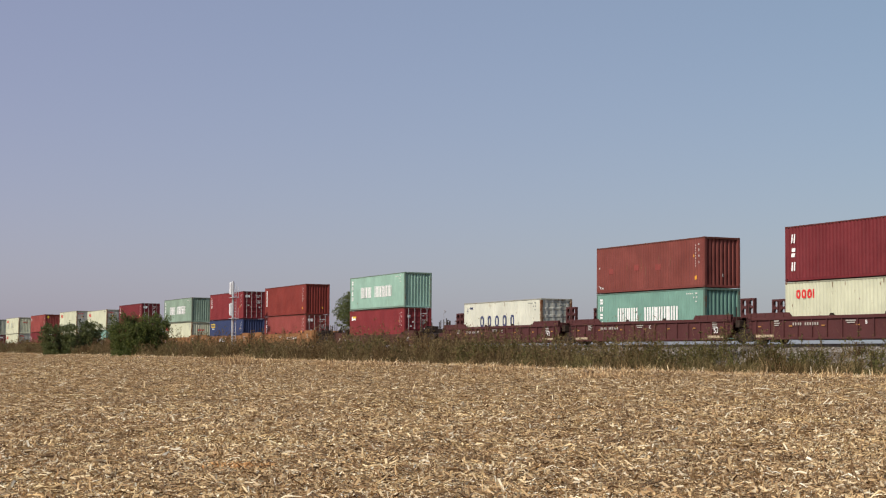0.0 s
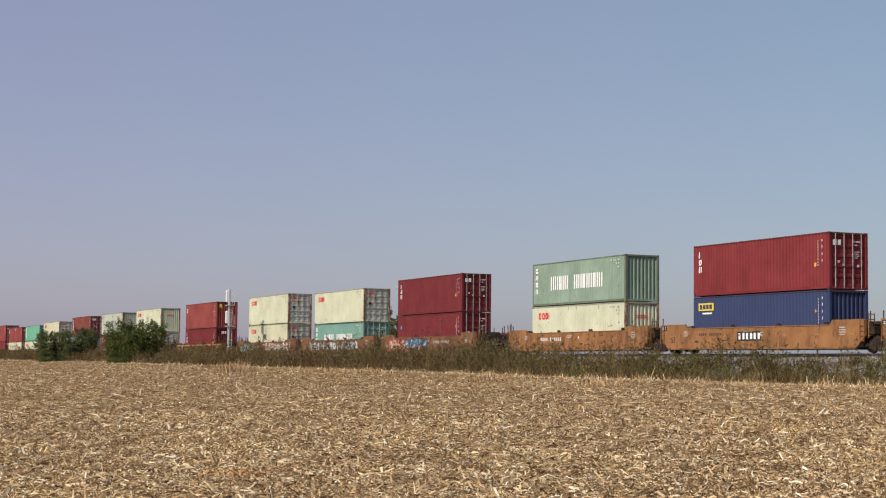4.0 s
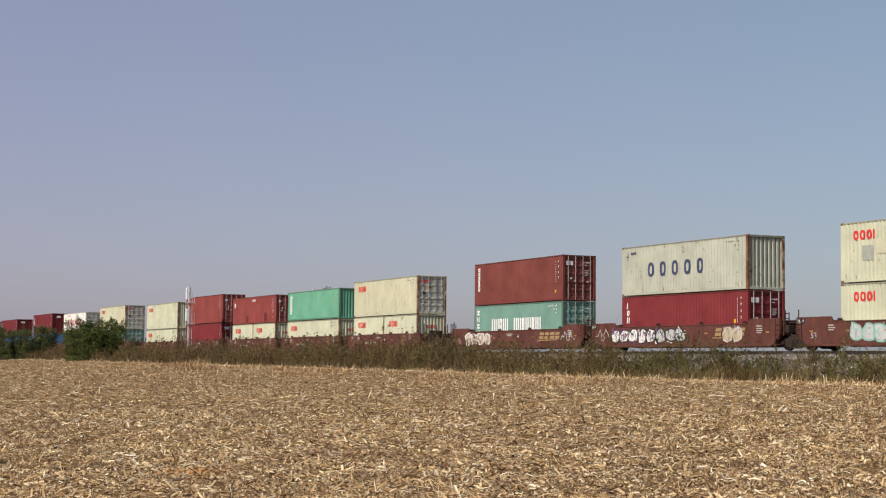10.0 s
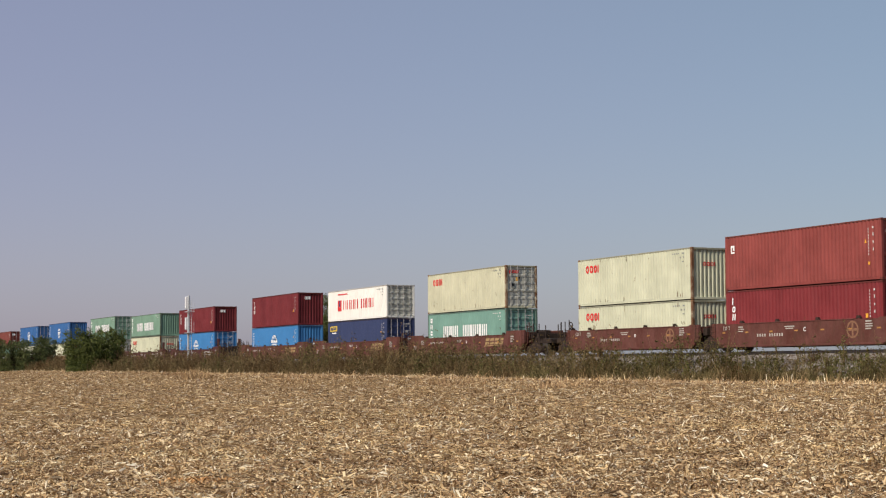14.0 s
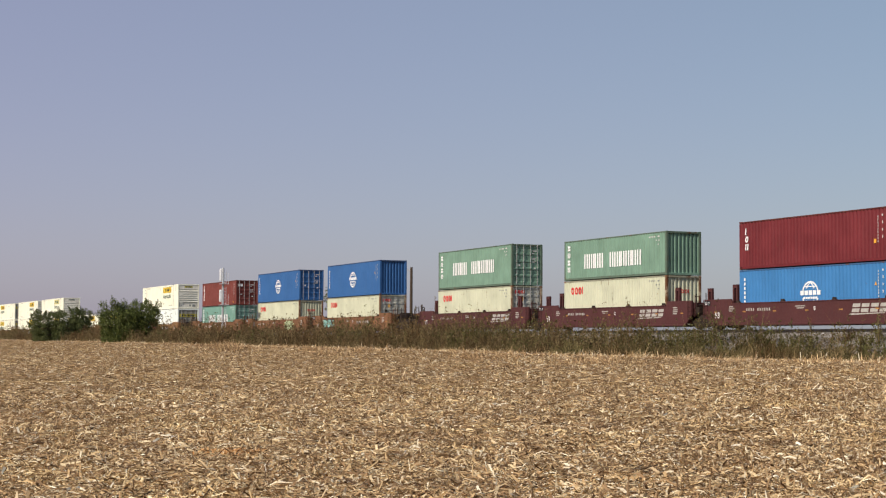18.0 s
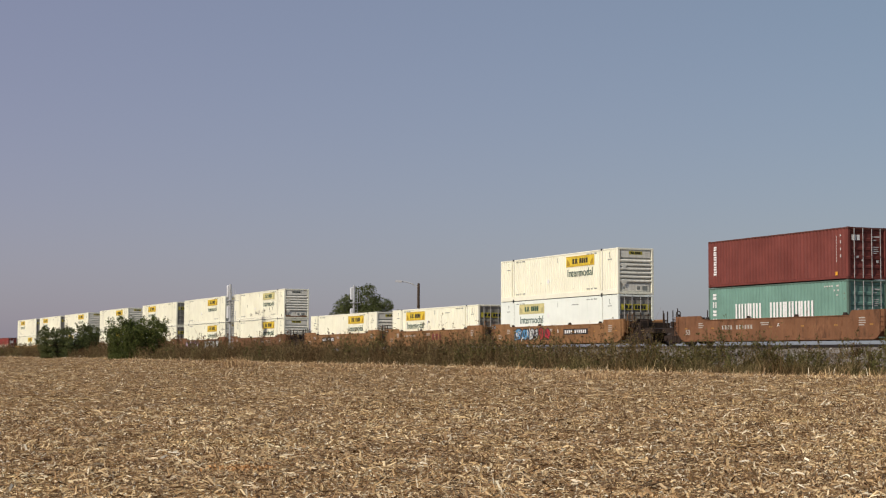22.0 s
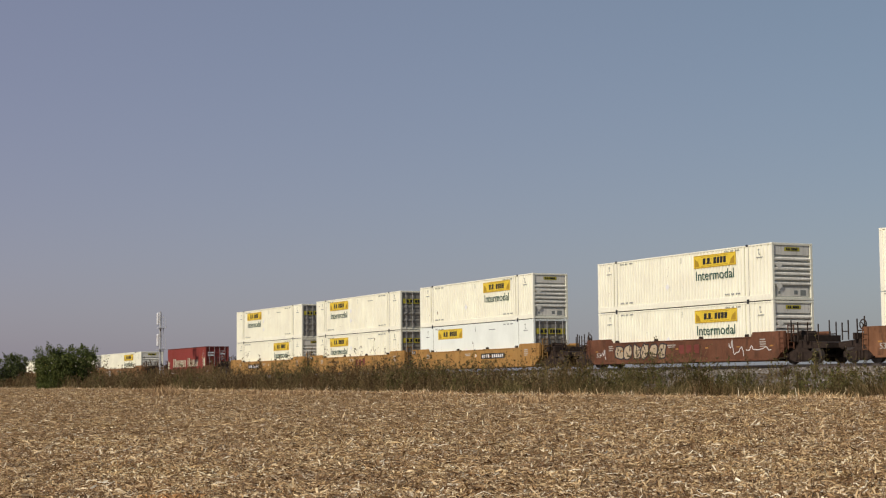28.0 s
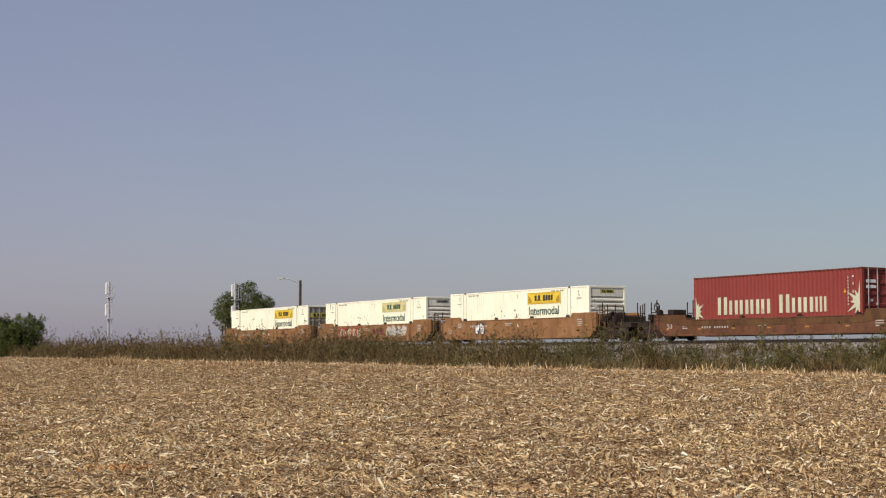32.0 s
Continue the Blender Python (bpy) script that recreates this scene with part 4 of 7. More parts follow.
def box_container(colour, H, L=L40, right="F", logo="", door=None, style="deep", label="", marks=WHITE, group="containers on the train"):
    """A shipping container: its origin is the middle of its underside, +x its leading end, -y the side to the field."""
    kind = "53" if L == L53 else "40"
    W = W53 if kind == "53" else W40
    d = container_mesh(kind, L, H, W, style)
    P = PAINT[colour]
    E = P if kind == "53" else EDGE_PAINT[colour]
    hx, hy = L / 2, W / 2
    c = thing("shipping_container", label, "shipping container", group)
    part("side_panel", d["near"], P, c)
    part("side_panel", d["far"], P, c)
    part("roof", d["roof"], P, c)
    part("underfloor", d["floor"], STEEL, c)
    for sx in (-1, 1):
        for sy in (-1, 1):
            o = part("corner_post", d["post"], RUSTPOST if colour in ("cream", "beige", "greywhite", "ivory") and sx > 0 else E if colour in GREENS else P, c)
            o.location = (sx * (hx - 0.08), sy * (hy - 0.08), 0)
            for z in (0.059, H - 0.059):
                o = part("corner_casting", d["casting"], P if kind == "53" else RUST if colour in ("cream", "beige", "greywhite") else E, c)
                o.location = (sx * (hx - 0.089), sy * (hy - 0.081), z)
        o = part("header", d["header"], E, c)
        o.location = (sx * (hx - 0.055), 0, H)
        o = part("sill", d["sill"], P, c)
        o.location = (sx * (hx - 0.055), 0, 0)
    for sy in (-1, 1):
        o = part("bottom_rail", d["bottom_rail"] if kind == "40" else shared(("deep_rail", L), lambda bm: box(bm, -hx + 0.17, hx - 0.17, -0.045, 0.045, 0.0, 0.30, 0.012)), E if colour in GREENS else P, c)
        o.location = (0, sy * (hy - 0.060), 0.02)
        o = part("top_rail", d["top_rail"], E, c)
        o.location = (0, sy * (hy - 0.036), H)
    if kind == "53":
        for sx in (-1, 1):
            for sy in (-1, 1):
                o = part("stacking_post", shared(("stacking_post", H), lambda bm: (box(bm, -0.085, 0.085, -0.02, 0.02, 0.30, H - 0.10, 0.006), box(bm, -0.30, -0.26, -0.012, 0.012, 0.30, H - 0.10))), P, c)
                o.location = (sx * (hx - 1.98), sy * (hy - 0.008), 0)
            part("seam", shared(("post_seam", H), lambda bm: box(bm, -0.010, 0.010, -0.006, 0.004, 0.30, H - 0.10)), DULL, c).location = (sx * (hx - 1.98) + 0.10, -hy + 0.002, 0)
    for sx, what in ((1, right), (-1, "F" if right == "D" else "D")):
        turn = 0 if sx > 0 else math.pi
        if what == "D":
            mat = door or (DARKDOOR if kind == "53" else P)
            for sy in (-1, 1):
                leaf = part("door", d["door"], mat, c)
                leaf.location = (sx * (hx - 0.09), 0 if sy * sx < 0 else sx * (hy - 0.136), 0)
                leaf.rotation_euler = (0, 0, turn)
                if sx > 0:
                    for yy in (-0.82, -0.28):
                        o = part("lock_rod", d["rod"], ROD, leaf)
                        o.location = (0, yy, 0)
                        o = part("handle", d["handle"], mat, leaf)
                        o.location = (0, yy - 0.2, 1.15)
        else:
            if kind == "53":
                # backing coloured darker than the slats to paint shade into their gaps
                o = part("louvred_front", d["louvre"], SHADED_END, c)
                o.location = (sx * (hx - 0.05), 0, 0)
                if sx > 0:
                    part("header_panel", shared(("header_panel", H), lambda bm: box(bm, -0.03, 0.012, -hy + 0.2, hy - 0.2, H - 0.62, H - 0.14, 0.01)), PALEGREY, o)
                    for k in range(6):
                        part("slat", d["slat"], PALEGREY, o).location.z = 0.76 + k * 0.25
            else:
                o = part("front_wall", d["front"], P, c)
                o.location = (sx * (hx - 0.05), 0, 0)
            o.rotation_euler = (0, 0, turn)
    mark(c, logo, L, H, hx, hy, right, kind)
    return c


def mark(c, logo, L, H, hx, hy, right, kind):
    """The painted signs of one container, as plain shapes."""
    y = -hy + 0.010
    x0, top = -hx, H
    if kind == "40" and L > 8:
        pale = logo in ("red4", "navyname", "redname", "whitename")
        col = [(hx - 0.92, top - 0.5 - 0.15 * k, 0.045, 0.09) for k in range(9)] + [(hx - 0.62, top - 0.45, 0.09, 0.09), (hx - 0.60, top - 0.80, 0.06, 0.14), (hx - 0.60, top - 1.15, 0.06, 0.12), (hx - 0.60, top - 1.5, 0.06, 0.14)]
        if pale:
            col = [(hx - 1.9 + 0.19 * k, top - 0.33, 0.11, 0.07) for k in range(4)] + [(hx - 0.95, top - 0.33, 0.20, 0.08), (hx - 1.15, top - 0.56, 0.10, 0.09), (hx - 0.85, top - 0.56, 0.10, 0.09), (hx - 0.95, top - 0.78, 0.16, 0.06)]
        signs("data_mark", rects(("col", pale, L, H), col, y), GREYMARK if pale and logo != "whitename" else CHALK, c)
        if not pale and logo not in ("sidename", "tallname"):
            part("warning_mark", shared(("warning", L, H), lambda bm: prism(bm, [(hx - 1.18, top - 1.12), (hx - 1.02, top - 1.12), (hx - 1.10, top - 0.94)], y - 0.004, y + 0.002)), ORANGE, c)
        if right == "D":
            signs("door_stencil", end_rects(("stencil", H, L), [(0.30, top - 0.50, 0.12, 0.07), (0.46, top - 0.50, 0.30, 0.07), (0.36, top - 0.66, 0.2, 0.05), (0.36, top - 1.00, 0.34, 0.04), (0.36, top - 1.10, 0.28, 0.04), (0.36, top - 1.20, 0.34, 0.04), (0.36, top - 1.30, 0.24, 0.04), (-0.70, top - 1.55, 0.16, 0.12), (-0.35, top - 1.70, 0.12, 0.10), (0.55, top - 1.75, 0.14, 0.12)], hx - 0.030), GREYMARK if pale and logo != "whitename" else CHALK, c)
    if logo == "red4":
        signs("logo", painted(("red4", L, H), "oooi", x0 + 0.92, x0 + 2.46, top - 0.88, 0.46, y, 0.115), REDMARK, c, "small red painted logo of plain rings")
        d = (-hy + 0.28, -hy + 1.06) if right == "D" else (-0.42, 0.42)
        signs("end_logo", painted_end(("red4", right, H, L), "oooi", d[0], d[1], top - (0.55 if right == "D" else 1.02), 0.22, hx + (-0.030 if right == "D" else -0.056), 0.055), REDMARK, c)
        if right == "D":
            signs("door_label", end_rects(("lab", H, L), [(-0.75, top - 1.45, 0.22, 0.22), (-0.30, top - 0.9, 0.2, 0.1)], hx - 0.032), BLACK, c)
            part("door_sticker", end_rects(("labo", H, L), [(-0.42, top - 1.05, 0.2, 0.25)], hx - 0.032), ORANGE, c)
    elif logo == "whitename":
        z = top - 1.88
        signs("painted_name", painted(("whitename", L, H), "ddidd  ddiddidd", x0 + 2.6, x0 + 9.5, z, 0.92, y, 0.17), WHITE, c, "large white painted name as plain bars")

        def column(bm):
            for k, code in enumerate("eded"):
                figure(bm, code, x0 + 0.45, top - 0.66 - 0.46 * k, 0.32 if code != "s" else 0.2, 0.32, 0.062, y - 0.004, y + 0.002)
        signs("small_sign", shared(("whitename2", L, H), column), WHITE, c)
    elif logo == "navyname":
        signs("painted_name", painted(("navyname", L, H), "o o o o o", x0 + 2.75, x0 + 8.35, top - 1.86, 0.84, y, 0.17), DARKBLUE, c, "five navy painted rings")
        signs("small_sign", rects(("navyname2", L, H), [(x0 + 0.6, top - 0.8, 0.06, 0.45), (x0 + 0.42, top - 0.62, 0.3, 0.05), (x0 + 0.95, top - 0.50, 0.10, 0.16), (x0 + 1.10, top - 0.50, 0.10, 0.16), (x0 + 1.25, top - 0.50, 0.10, 0.16), (x0 + 1.40, top - 0.50, 0.10, 0.16)], y), DARKBLUE, c)
    elif logo == "globe":
        def ring(bm):
            n, r, zc = 20, 0.68, top - 1.45
            for k in range(n):
                if k in (0, 9, 10, 19):
                    continue
                a, b = 2 * math.pi * k / n, 2 * math.pi * (k + 1) / n
                q = [(math.cos(a) * r, zc + math.sin(a) * r), (math.cos(b) * r, zc + math.sin(b) * r), (math.cos(b) * r * 0.88, zc + math.sin(b) * r * 0.88), (math.cos(a) * r * 0.88, zc + math.sin(a) * r * 0.88)]
                prism(bm, q, y - 0.004, y + 0.002)
            figures(bm, "sssss", -0.80, 0.88, zc - 0.03, 0.23, y - 0.001, 0.075)
            figures(bm, "ssssss", -0.56, 0.60, zc - 0.23, 0.11, y - 0.001, 0.045)
            for sg in (-1, 1):
                for side_ in (-1, 1):
                    band(bm, (side_ * 0.30, zc + sg * 0.30), (side_ * 0.20, zc + sg * 0.46), 0.06, y - 0.004, y + 0.002)
                    band(bm, (side_ * 0.20, zc + sg * 0.46), (0, zc + sg * 0.62), 0.06, y - 0.004, y + 0.002)
                box(bm, -0.42, 0.42, y - 0.004, y + 0.002, zc + sg * 0.40 - 0.025, zc + sg * 0.40 + 0.025)
        part("globe_logo", shared(("globe", H), ring), WHITE, c, "white round painted logo")
        signs("small_sign", rects(("globe2", L, H), [(x0 + 0.42, top - 0.6 - 0.24 * k, 0.12, 0.16) for k in range(7)], y), WHITE, c)
    elif logo in ("sidename", "tallname", "bigname"):
        def stack_(bm):
            rows = {"sidename": [("i", 0.74, 0.16, 0.36), ("o", 1.14, 0.27, 0.32), ("d", 1.56, 0.27, 0.34)],
                    "tallname": [(q, 0.54 + 0.275 * k, 0.28, 0.22) for k, q in enumerate("eeeeee")],
                    "bigname": [(q, 0.90 + 0.725 * k, 0.30, 0.46) for k, q in enumerate("ded")]}[logo]
            for code, dz, w_, h_ in rows:
                figure(bm, code, x0 + 0.52, top - dz, w_, h_, 0.085 if logo != "bigname" else 0.11, y - 0.004, y + 0.002, 0.12)
        signs("painted_name", shared((logo, L, H), stack_), WHITE, c)
        part("decal", rects(("decal", L, H, logo), [(hx - 1.0, top - 2.38, 0.17, 0.18) if logo == "tallname" else (hx - 1.2, top - 1.72, 0.17, 0.20)], y), ORANGE, c)
        if right == "F" and logo == "tallname":
            part("end_sticker", end_rects(("tall_end", H), [(0.45, top - 2.35, 0.10, 0.20)], hx - 0.056), ORANGE, c)
        elif right == "F":
            signs("end_logo", painted_end((logo, H), "iss", -0.55, 0.05, top - 0.62, 0.26, hx - 0.056, 0.06), WHITE, c)
        else:
            signs("end_logo", painted_end((logo, H, "D"), "iss", -0.95, -0.42, top - 0.66, 0.27, hx - 0.028, 0.06), WHITE, c)
    elif logo == "scuffed":
        signs("paint_patch", rects(("scuffs", L, H), [(x0 + 1.55, top - 1.72, 0.50, 0.34), (x0 + 4.55, top - 1.62, 0.52, 0.36), (x0 + 6.95, top - 1.70, 0.62, 0.36)], y), PAINT["wine"], c, "dark red repainted squares")
        signs("scrape", rects(("scrapes", L, H), [(x0 + 3.70, top - 1.60, 0.03, 0.55), (x0 + 5.35, top - 1.70, 0.03, 0.75), (x0 + 5.85, top - 1.95, 0.025, 0.5), (x0 + 7.35, top - 1.45, 0.03, 0.6), (x0 + 8.60, top - 1.50, 0.03, 0.5)], y), FADEDDISC, c)
        signs("small_sign", rects(("scuffmarks", L, H), [(x0 + 0.30, top - 1.35, 0.12, 0.10), (x0 + 0.45, H - 2.62, 0.12, 0.16), (x0 + 0.68, H - 2.62, 0.16, 0.10), (x0 + 0.30, H - 2.48, 0.08, 0.05)], y), CHALK, c)
        part("decal", rects(("scuffdecal", L, H), [(hx - 1.0, top - 2.42, 0.20, 0.22)], y), ORANGE, c)
        part("end_sticker", end_rects(("scuffend", H), [(0.02, top - 2.25, 0.06, 0.16)], hx - 0.056), CHALK, c)
    elif logo == "tag":
        signs("logo", rects(("tag", L, H), [(x0 + 0.5, top - 0.62, 0.32, 0.09), (x0 + 0.5, top - 0.95, 0.09, 0.33), (x0 + 0.5, top - 0.95, 0.32, 0.09), (x0 + 0.68, top - 0.8, 0.14, 0.2)], y), WHITE, c)
        part("decal", rects(("decal2", L, H), [(hx - 0.95, top - 2.15, 0.12, 0.14)], y), ORANGE, c)
        if right == "D":
            signs("door_label", end_rects(("labw", H), [(-0.90, top - 0.72, 0.24, 0.20), (-0.62, top - 1.30, 0.10, 0.10)], hx - 0.026), WHITE, c)
        else:
            part("end_sticker", end_rects(("laby", H), [(-0.85, top - 0.65, 0.3, 0.4)], hx - 0.056), YELLOW, c)
    elif logo == "dot":
        part("decal", shared(("dot", H), lambda bm: rod(bm, (x0 + 0.75, y - 0.004, top - 0.95), (x0 + 0.75, y, top - 0.95), 0.14, 16)), SPRAY["blue"], c, "pale blue round sticker")
        part("decal", shared(("dot2", H), lambda bm: rod(bm, (x0 + 5.3, y - 0.004, top - 1.95), (x0 + 5.3, y, top - 1.95), 0.11, 12)), WHITE, c)
    elif logo == "wedge":
        signs("logo", rects(("wedge", L, H), [(x0 + 0.5, top - 0.85, 0.22, 0.36), (x0 + 0.72, top - 0.82, 0.7, 0.16)], y), WHITE, c)
        signs("logo", rects(("wedge2", L, H), [(x0 + 0.75, top - 0.66, 0.75, 0.16)], y), YELLOW, c)
        signs("door_label", end_rects(("labw2", H), [(-0.90, top - 0.80, 0.24, 0.20), (-0.50, top - 1.2, 0.12, 0.10)], hx - 0.026), WHITE, c)
    elif logo == "goldname":
        part("logo_plate", rects(("goldplate", L, H), [(x0 + 0.5, top - 0.80, 1.5, 0.42)], y), YELLOW, c)
        signs("logo", painted(("goldname", L, H), "ssss", x0 + 0.62, x0 + 1.9, top - 0.72, 0.26, y - 0.004, 0.07), PAINT["navy"], c)
        signs("logo", rects(("goldname2", L, H), [(x0 + 0.9, top - 1.0, 0.9, 0.09)], y), WHITE, c)
    elif logo == "redname":
        signs("logo", rects(("redname", L, H), [(x0 + 2.15, top - 1.76, 0.30, 0.92), (x0 + 2.70, top - 1.76, 0.25, 0.92), (x0 + 2.45, top - 1.76, 0.25, 0.34)], y), REDMARK, c)
        signs("logo", rects(("rednameb", L, H), [(x0 + 2.45, top - 1.38, 0.25, 0.52)], y), DARKBLUE, c)
        signs("painted_name", painted(("redname2", L, H), "hhhh hihh", x0 + 3.35, x0 + 9.75, top - 1.66, 0.76, y, 0.13), REDMARK, c)
        signs("small_sign", rects(("redname3", L, H), [(x0 + 2.2, top - 0.42, 2.0, 0.10)], y), REDMARK, c)
    elif logo == "strip":
        part("strip", rects(("strip", L, H), [(x0 + 0.65, top - 1.95, 0.42, 1.6)], y), WHITE, c)
        signs("strip_print", rects(("strip2", L, H), [(x0 + 0.78, top - 1.85 + 0.2 * k, 0.16, 0.12) for k in range(7)], y - 0.004), GREYMARK, c)
    elif logo == "star":
        signs("painted_name", painted(("creamname", L, H), "Ddddd Dddiii", x0 + 1.95, x0 + 10.0, top - 1.95, 0.70, y, 0.15), PAINT["cream"], c, "large cream painted name as plain bars")

        def burst(bm):
            for xc, z, s in ((x0 + 0.16, top - 1.75, 0.78), (hx - 0.16, top - 1.55, -1.0)):
                for k in range(7):
                    a = math.pi / 2 - math.pi * k / 6
                    r = abs(s) * (0.95 if k % 2 == 0 else 0.62)
                    sg = 1 if s > 0 else -1
                    prism(bm, [(xc, z + 0.30 * math.sin(a + 0.45)), (xc + sg * 0.32 * math.cos(a + 0.3), z + 0.32 * math.sin(a + 0.3)), (xc + sg * r * math.cos(a), z + r * math.sin(a)), (xc + sg * 0.32 * math.cos(a - 0.3), z + 0.32 * math.sin(a - 0.3)), (xc, z + 0.30 * math.sin(a - 0.45))][::sg], y - 0.004 - 0.0004 * k, y + 0.002)
        part("sunburst", shared(("burst", H), burst), PAINT["cream"], c, "cream half sunbursts at both ends")
        signs("door_label", end_rects(("labp", H), [(-0.95, top - 0.7, 0.6, 0.14), (-0.95, top - 0.95, 0.6, 0.14), (0.3, top - 0.8, 0.5, 0.10)], hx - 0.026), WHITE, c)
    if logo in ("amber_l", "amber_r", "amber_pale", "plaque_l", "pale_l"):
        px, pw = x0 + 2.85 if logo.endswith("_l") else x0 + 9.55, 3.65
        zt = top - 0.24
        pale = logo in ("amber_pale", "pale_l")
        part("plaque", rects(("plaque", px), [(px, zt - 0.68, pw, 0.68)], y), PALEYELLOW if pale else YELLOW, c, "yellow plaque")

        def scroll(bm):
            a, b, m = px + 0.10, px + pw - 0.10, zt - 0.34
            for x_, sg in ((a, 1), (b, -1)):
                prism(bm, [(x_, zt - 0.60), (x_ + sg * 0.42, zt - 0.60), (x_ + sg * 0.30, m), (x_, zt - 0.16)], y - 0.006, y)
            box(bm, px + 0.02, px + pw - 0.02, y - 0.006, y, zt - 0.665, zt - 0.635)
            box(bm, px + 0.02, px + pw - 0.02, y - 0.006, y, zt - 0.045, zt - 0.015)
            box(bm, px + 0.66, px + pw - 0.66, y - 0.006, y, zt - 0.59, zt - 0.565)
            box(bm, px + 0.66, px + pw - 0.66, y - 0.006, y, zt - 0.115, zt - 0.09)
        part("scroll", shared(("scroll", px), scroll), GREYOCHRE if pale else OCHRE, c)
        signs("plaque_print", painted(("plaque2", px), "s.s. ssss", px + 0.82, px + pw - 0.78, zt - 0.50, 0.33, y - 0.006, 0.075, 0.06), GREENMARK if pale else BLACK, c)
        for dz in (0.62, 0.36) if logo.endswith("_l") and logo != "plaque_l" else (0.40,):
            o = part("placard_holder", shared(("placard",), lambda bm: prism(bm, [(0, -0.2), (0.19, 0), (0, 0.2), (-0.19, 0)], -0.012, 0.0)), WHITE, c)
            o.location = (-1.0, y - 0.002, H * dz)
        signs("lift_print", rects(("liftprint", H), [(a + 0.13 * k, z, 0.09, 0.08) for a in (hx - 3.9, -hx + 2.4) for z in (0.42, top - 0.24) for k in range(10) if k not in (3, 6)], y), GREYMARK, c)
        if logo != "plaque_l":
            lettering("Intermodal", 0.52, GREENMARK, c, px + 0.18, y, zt - 1.32, 3.30)
        signs("lift_mark", rects(("lift",), [(a - 0.09, z, 0.18, 0.12) for a in (-hx + 1.98, hx - 1.98) for z in (top - 0.10, -0.002)], y - 0.022), BLACK, c)
        signs("side_mark", rects(("sidemark",), [(hx - 1.1, top - 0.36, 0.10, 0.10), (-hx + 1.2, top - 0.36, 0.10, 0.10), (hx - 1.07, top - 0.52, 0.04, 0.14), (-hx + 1.23, top - 0.52, 0.04, 0.14), (0.3, top - 0.55, 0.04, 0.32)], y - 0.004), GREYMARK, c)
        signs("data_mark", rects(("data53",), [(hx - 1.25, top - 0.72, 0.5, 0.05), (-hx + 0.95, top - 0.72, 0.5, 0.05), (hx - 1.05, top - 0.58, 0.12, 0.06), (2.2, top - 0.50, 0.9, 0.05)], y), GREYMARK, c)
        if right == "D":
            part("door_plaque", end_rects(("amber",), [(-1.05, top - 0.95, 2.1, 0.36)], hx - 0.028), SHADEPLAQUE, c)
            signs("door_print", painted_end(("amber2", H), "s.s. ssss", -0.75, 0.75, top - 0.88, 0.22, hx - 0.020, 0.05), BLACK, c)
        else:
            part("end_plaque", end_rects(("amber3",), [(-0.48, top - 0.42, 0.96, 0.20)], hx - 0.036), SHADEPLAQUE if not pale else PALEPATCH, c)
            signs("end_print", painted_end(("amber6", H), "s.s. ssss", -0.36, 0.36, top - 0.38, 0.12, hx - 0.028, 0.03), BLACK, c)
            signs("placard_holder", shared(("end_placard", H), lambda bm: [prism_end(bm, yc, zc, 0.2, hx - 0.010) for yc, zc in ((-0.85, 1.75), (-0.85, 0.72))]), PALEGREY, c)
            part("end_panel", end_rects(("amber4",), [(-1.0, 0.2, 2.0, 0.45)], hx - 0.068), PALEGREY, c)
            signs("end_label", end_rects(("amber5",), [(0.1, 0.3, 0.22, 0.2), (0.5, 0.25, 0.35, 0.28), (-0.9, 0.32, 0.12, 0.14)], hx - 0.060), GREYMARK, c)


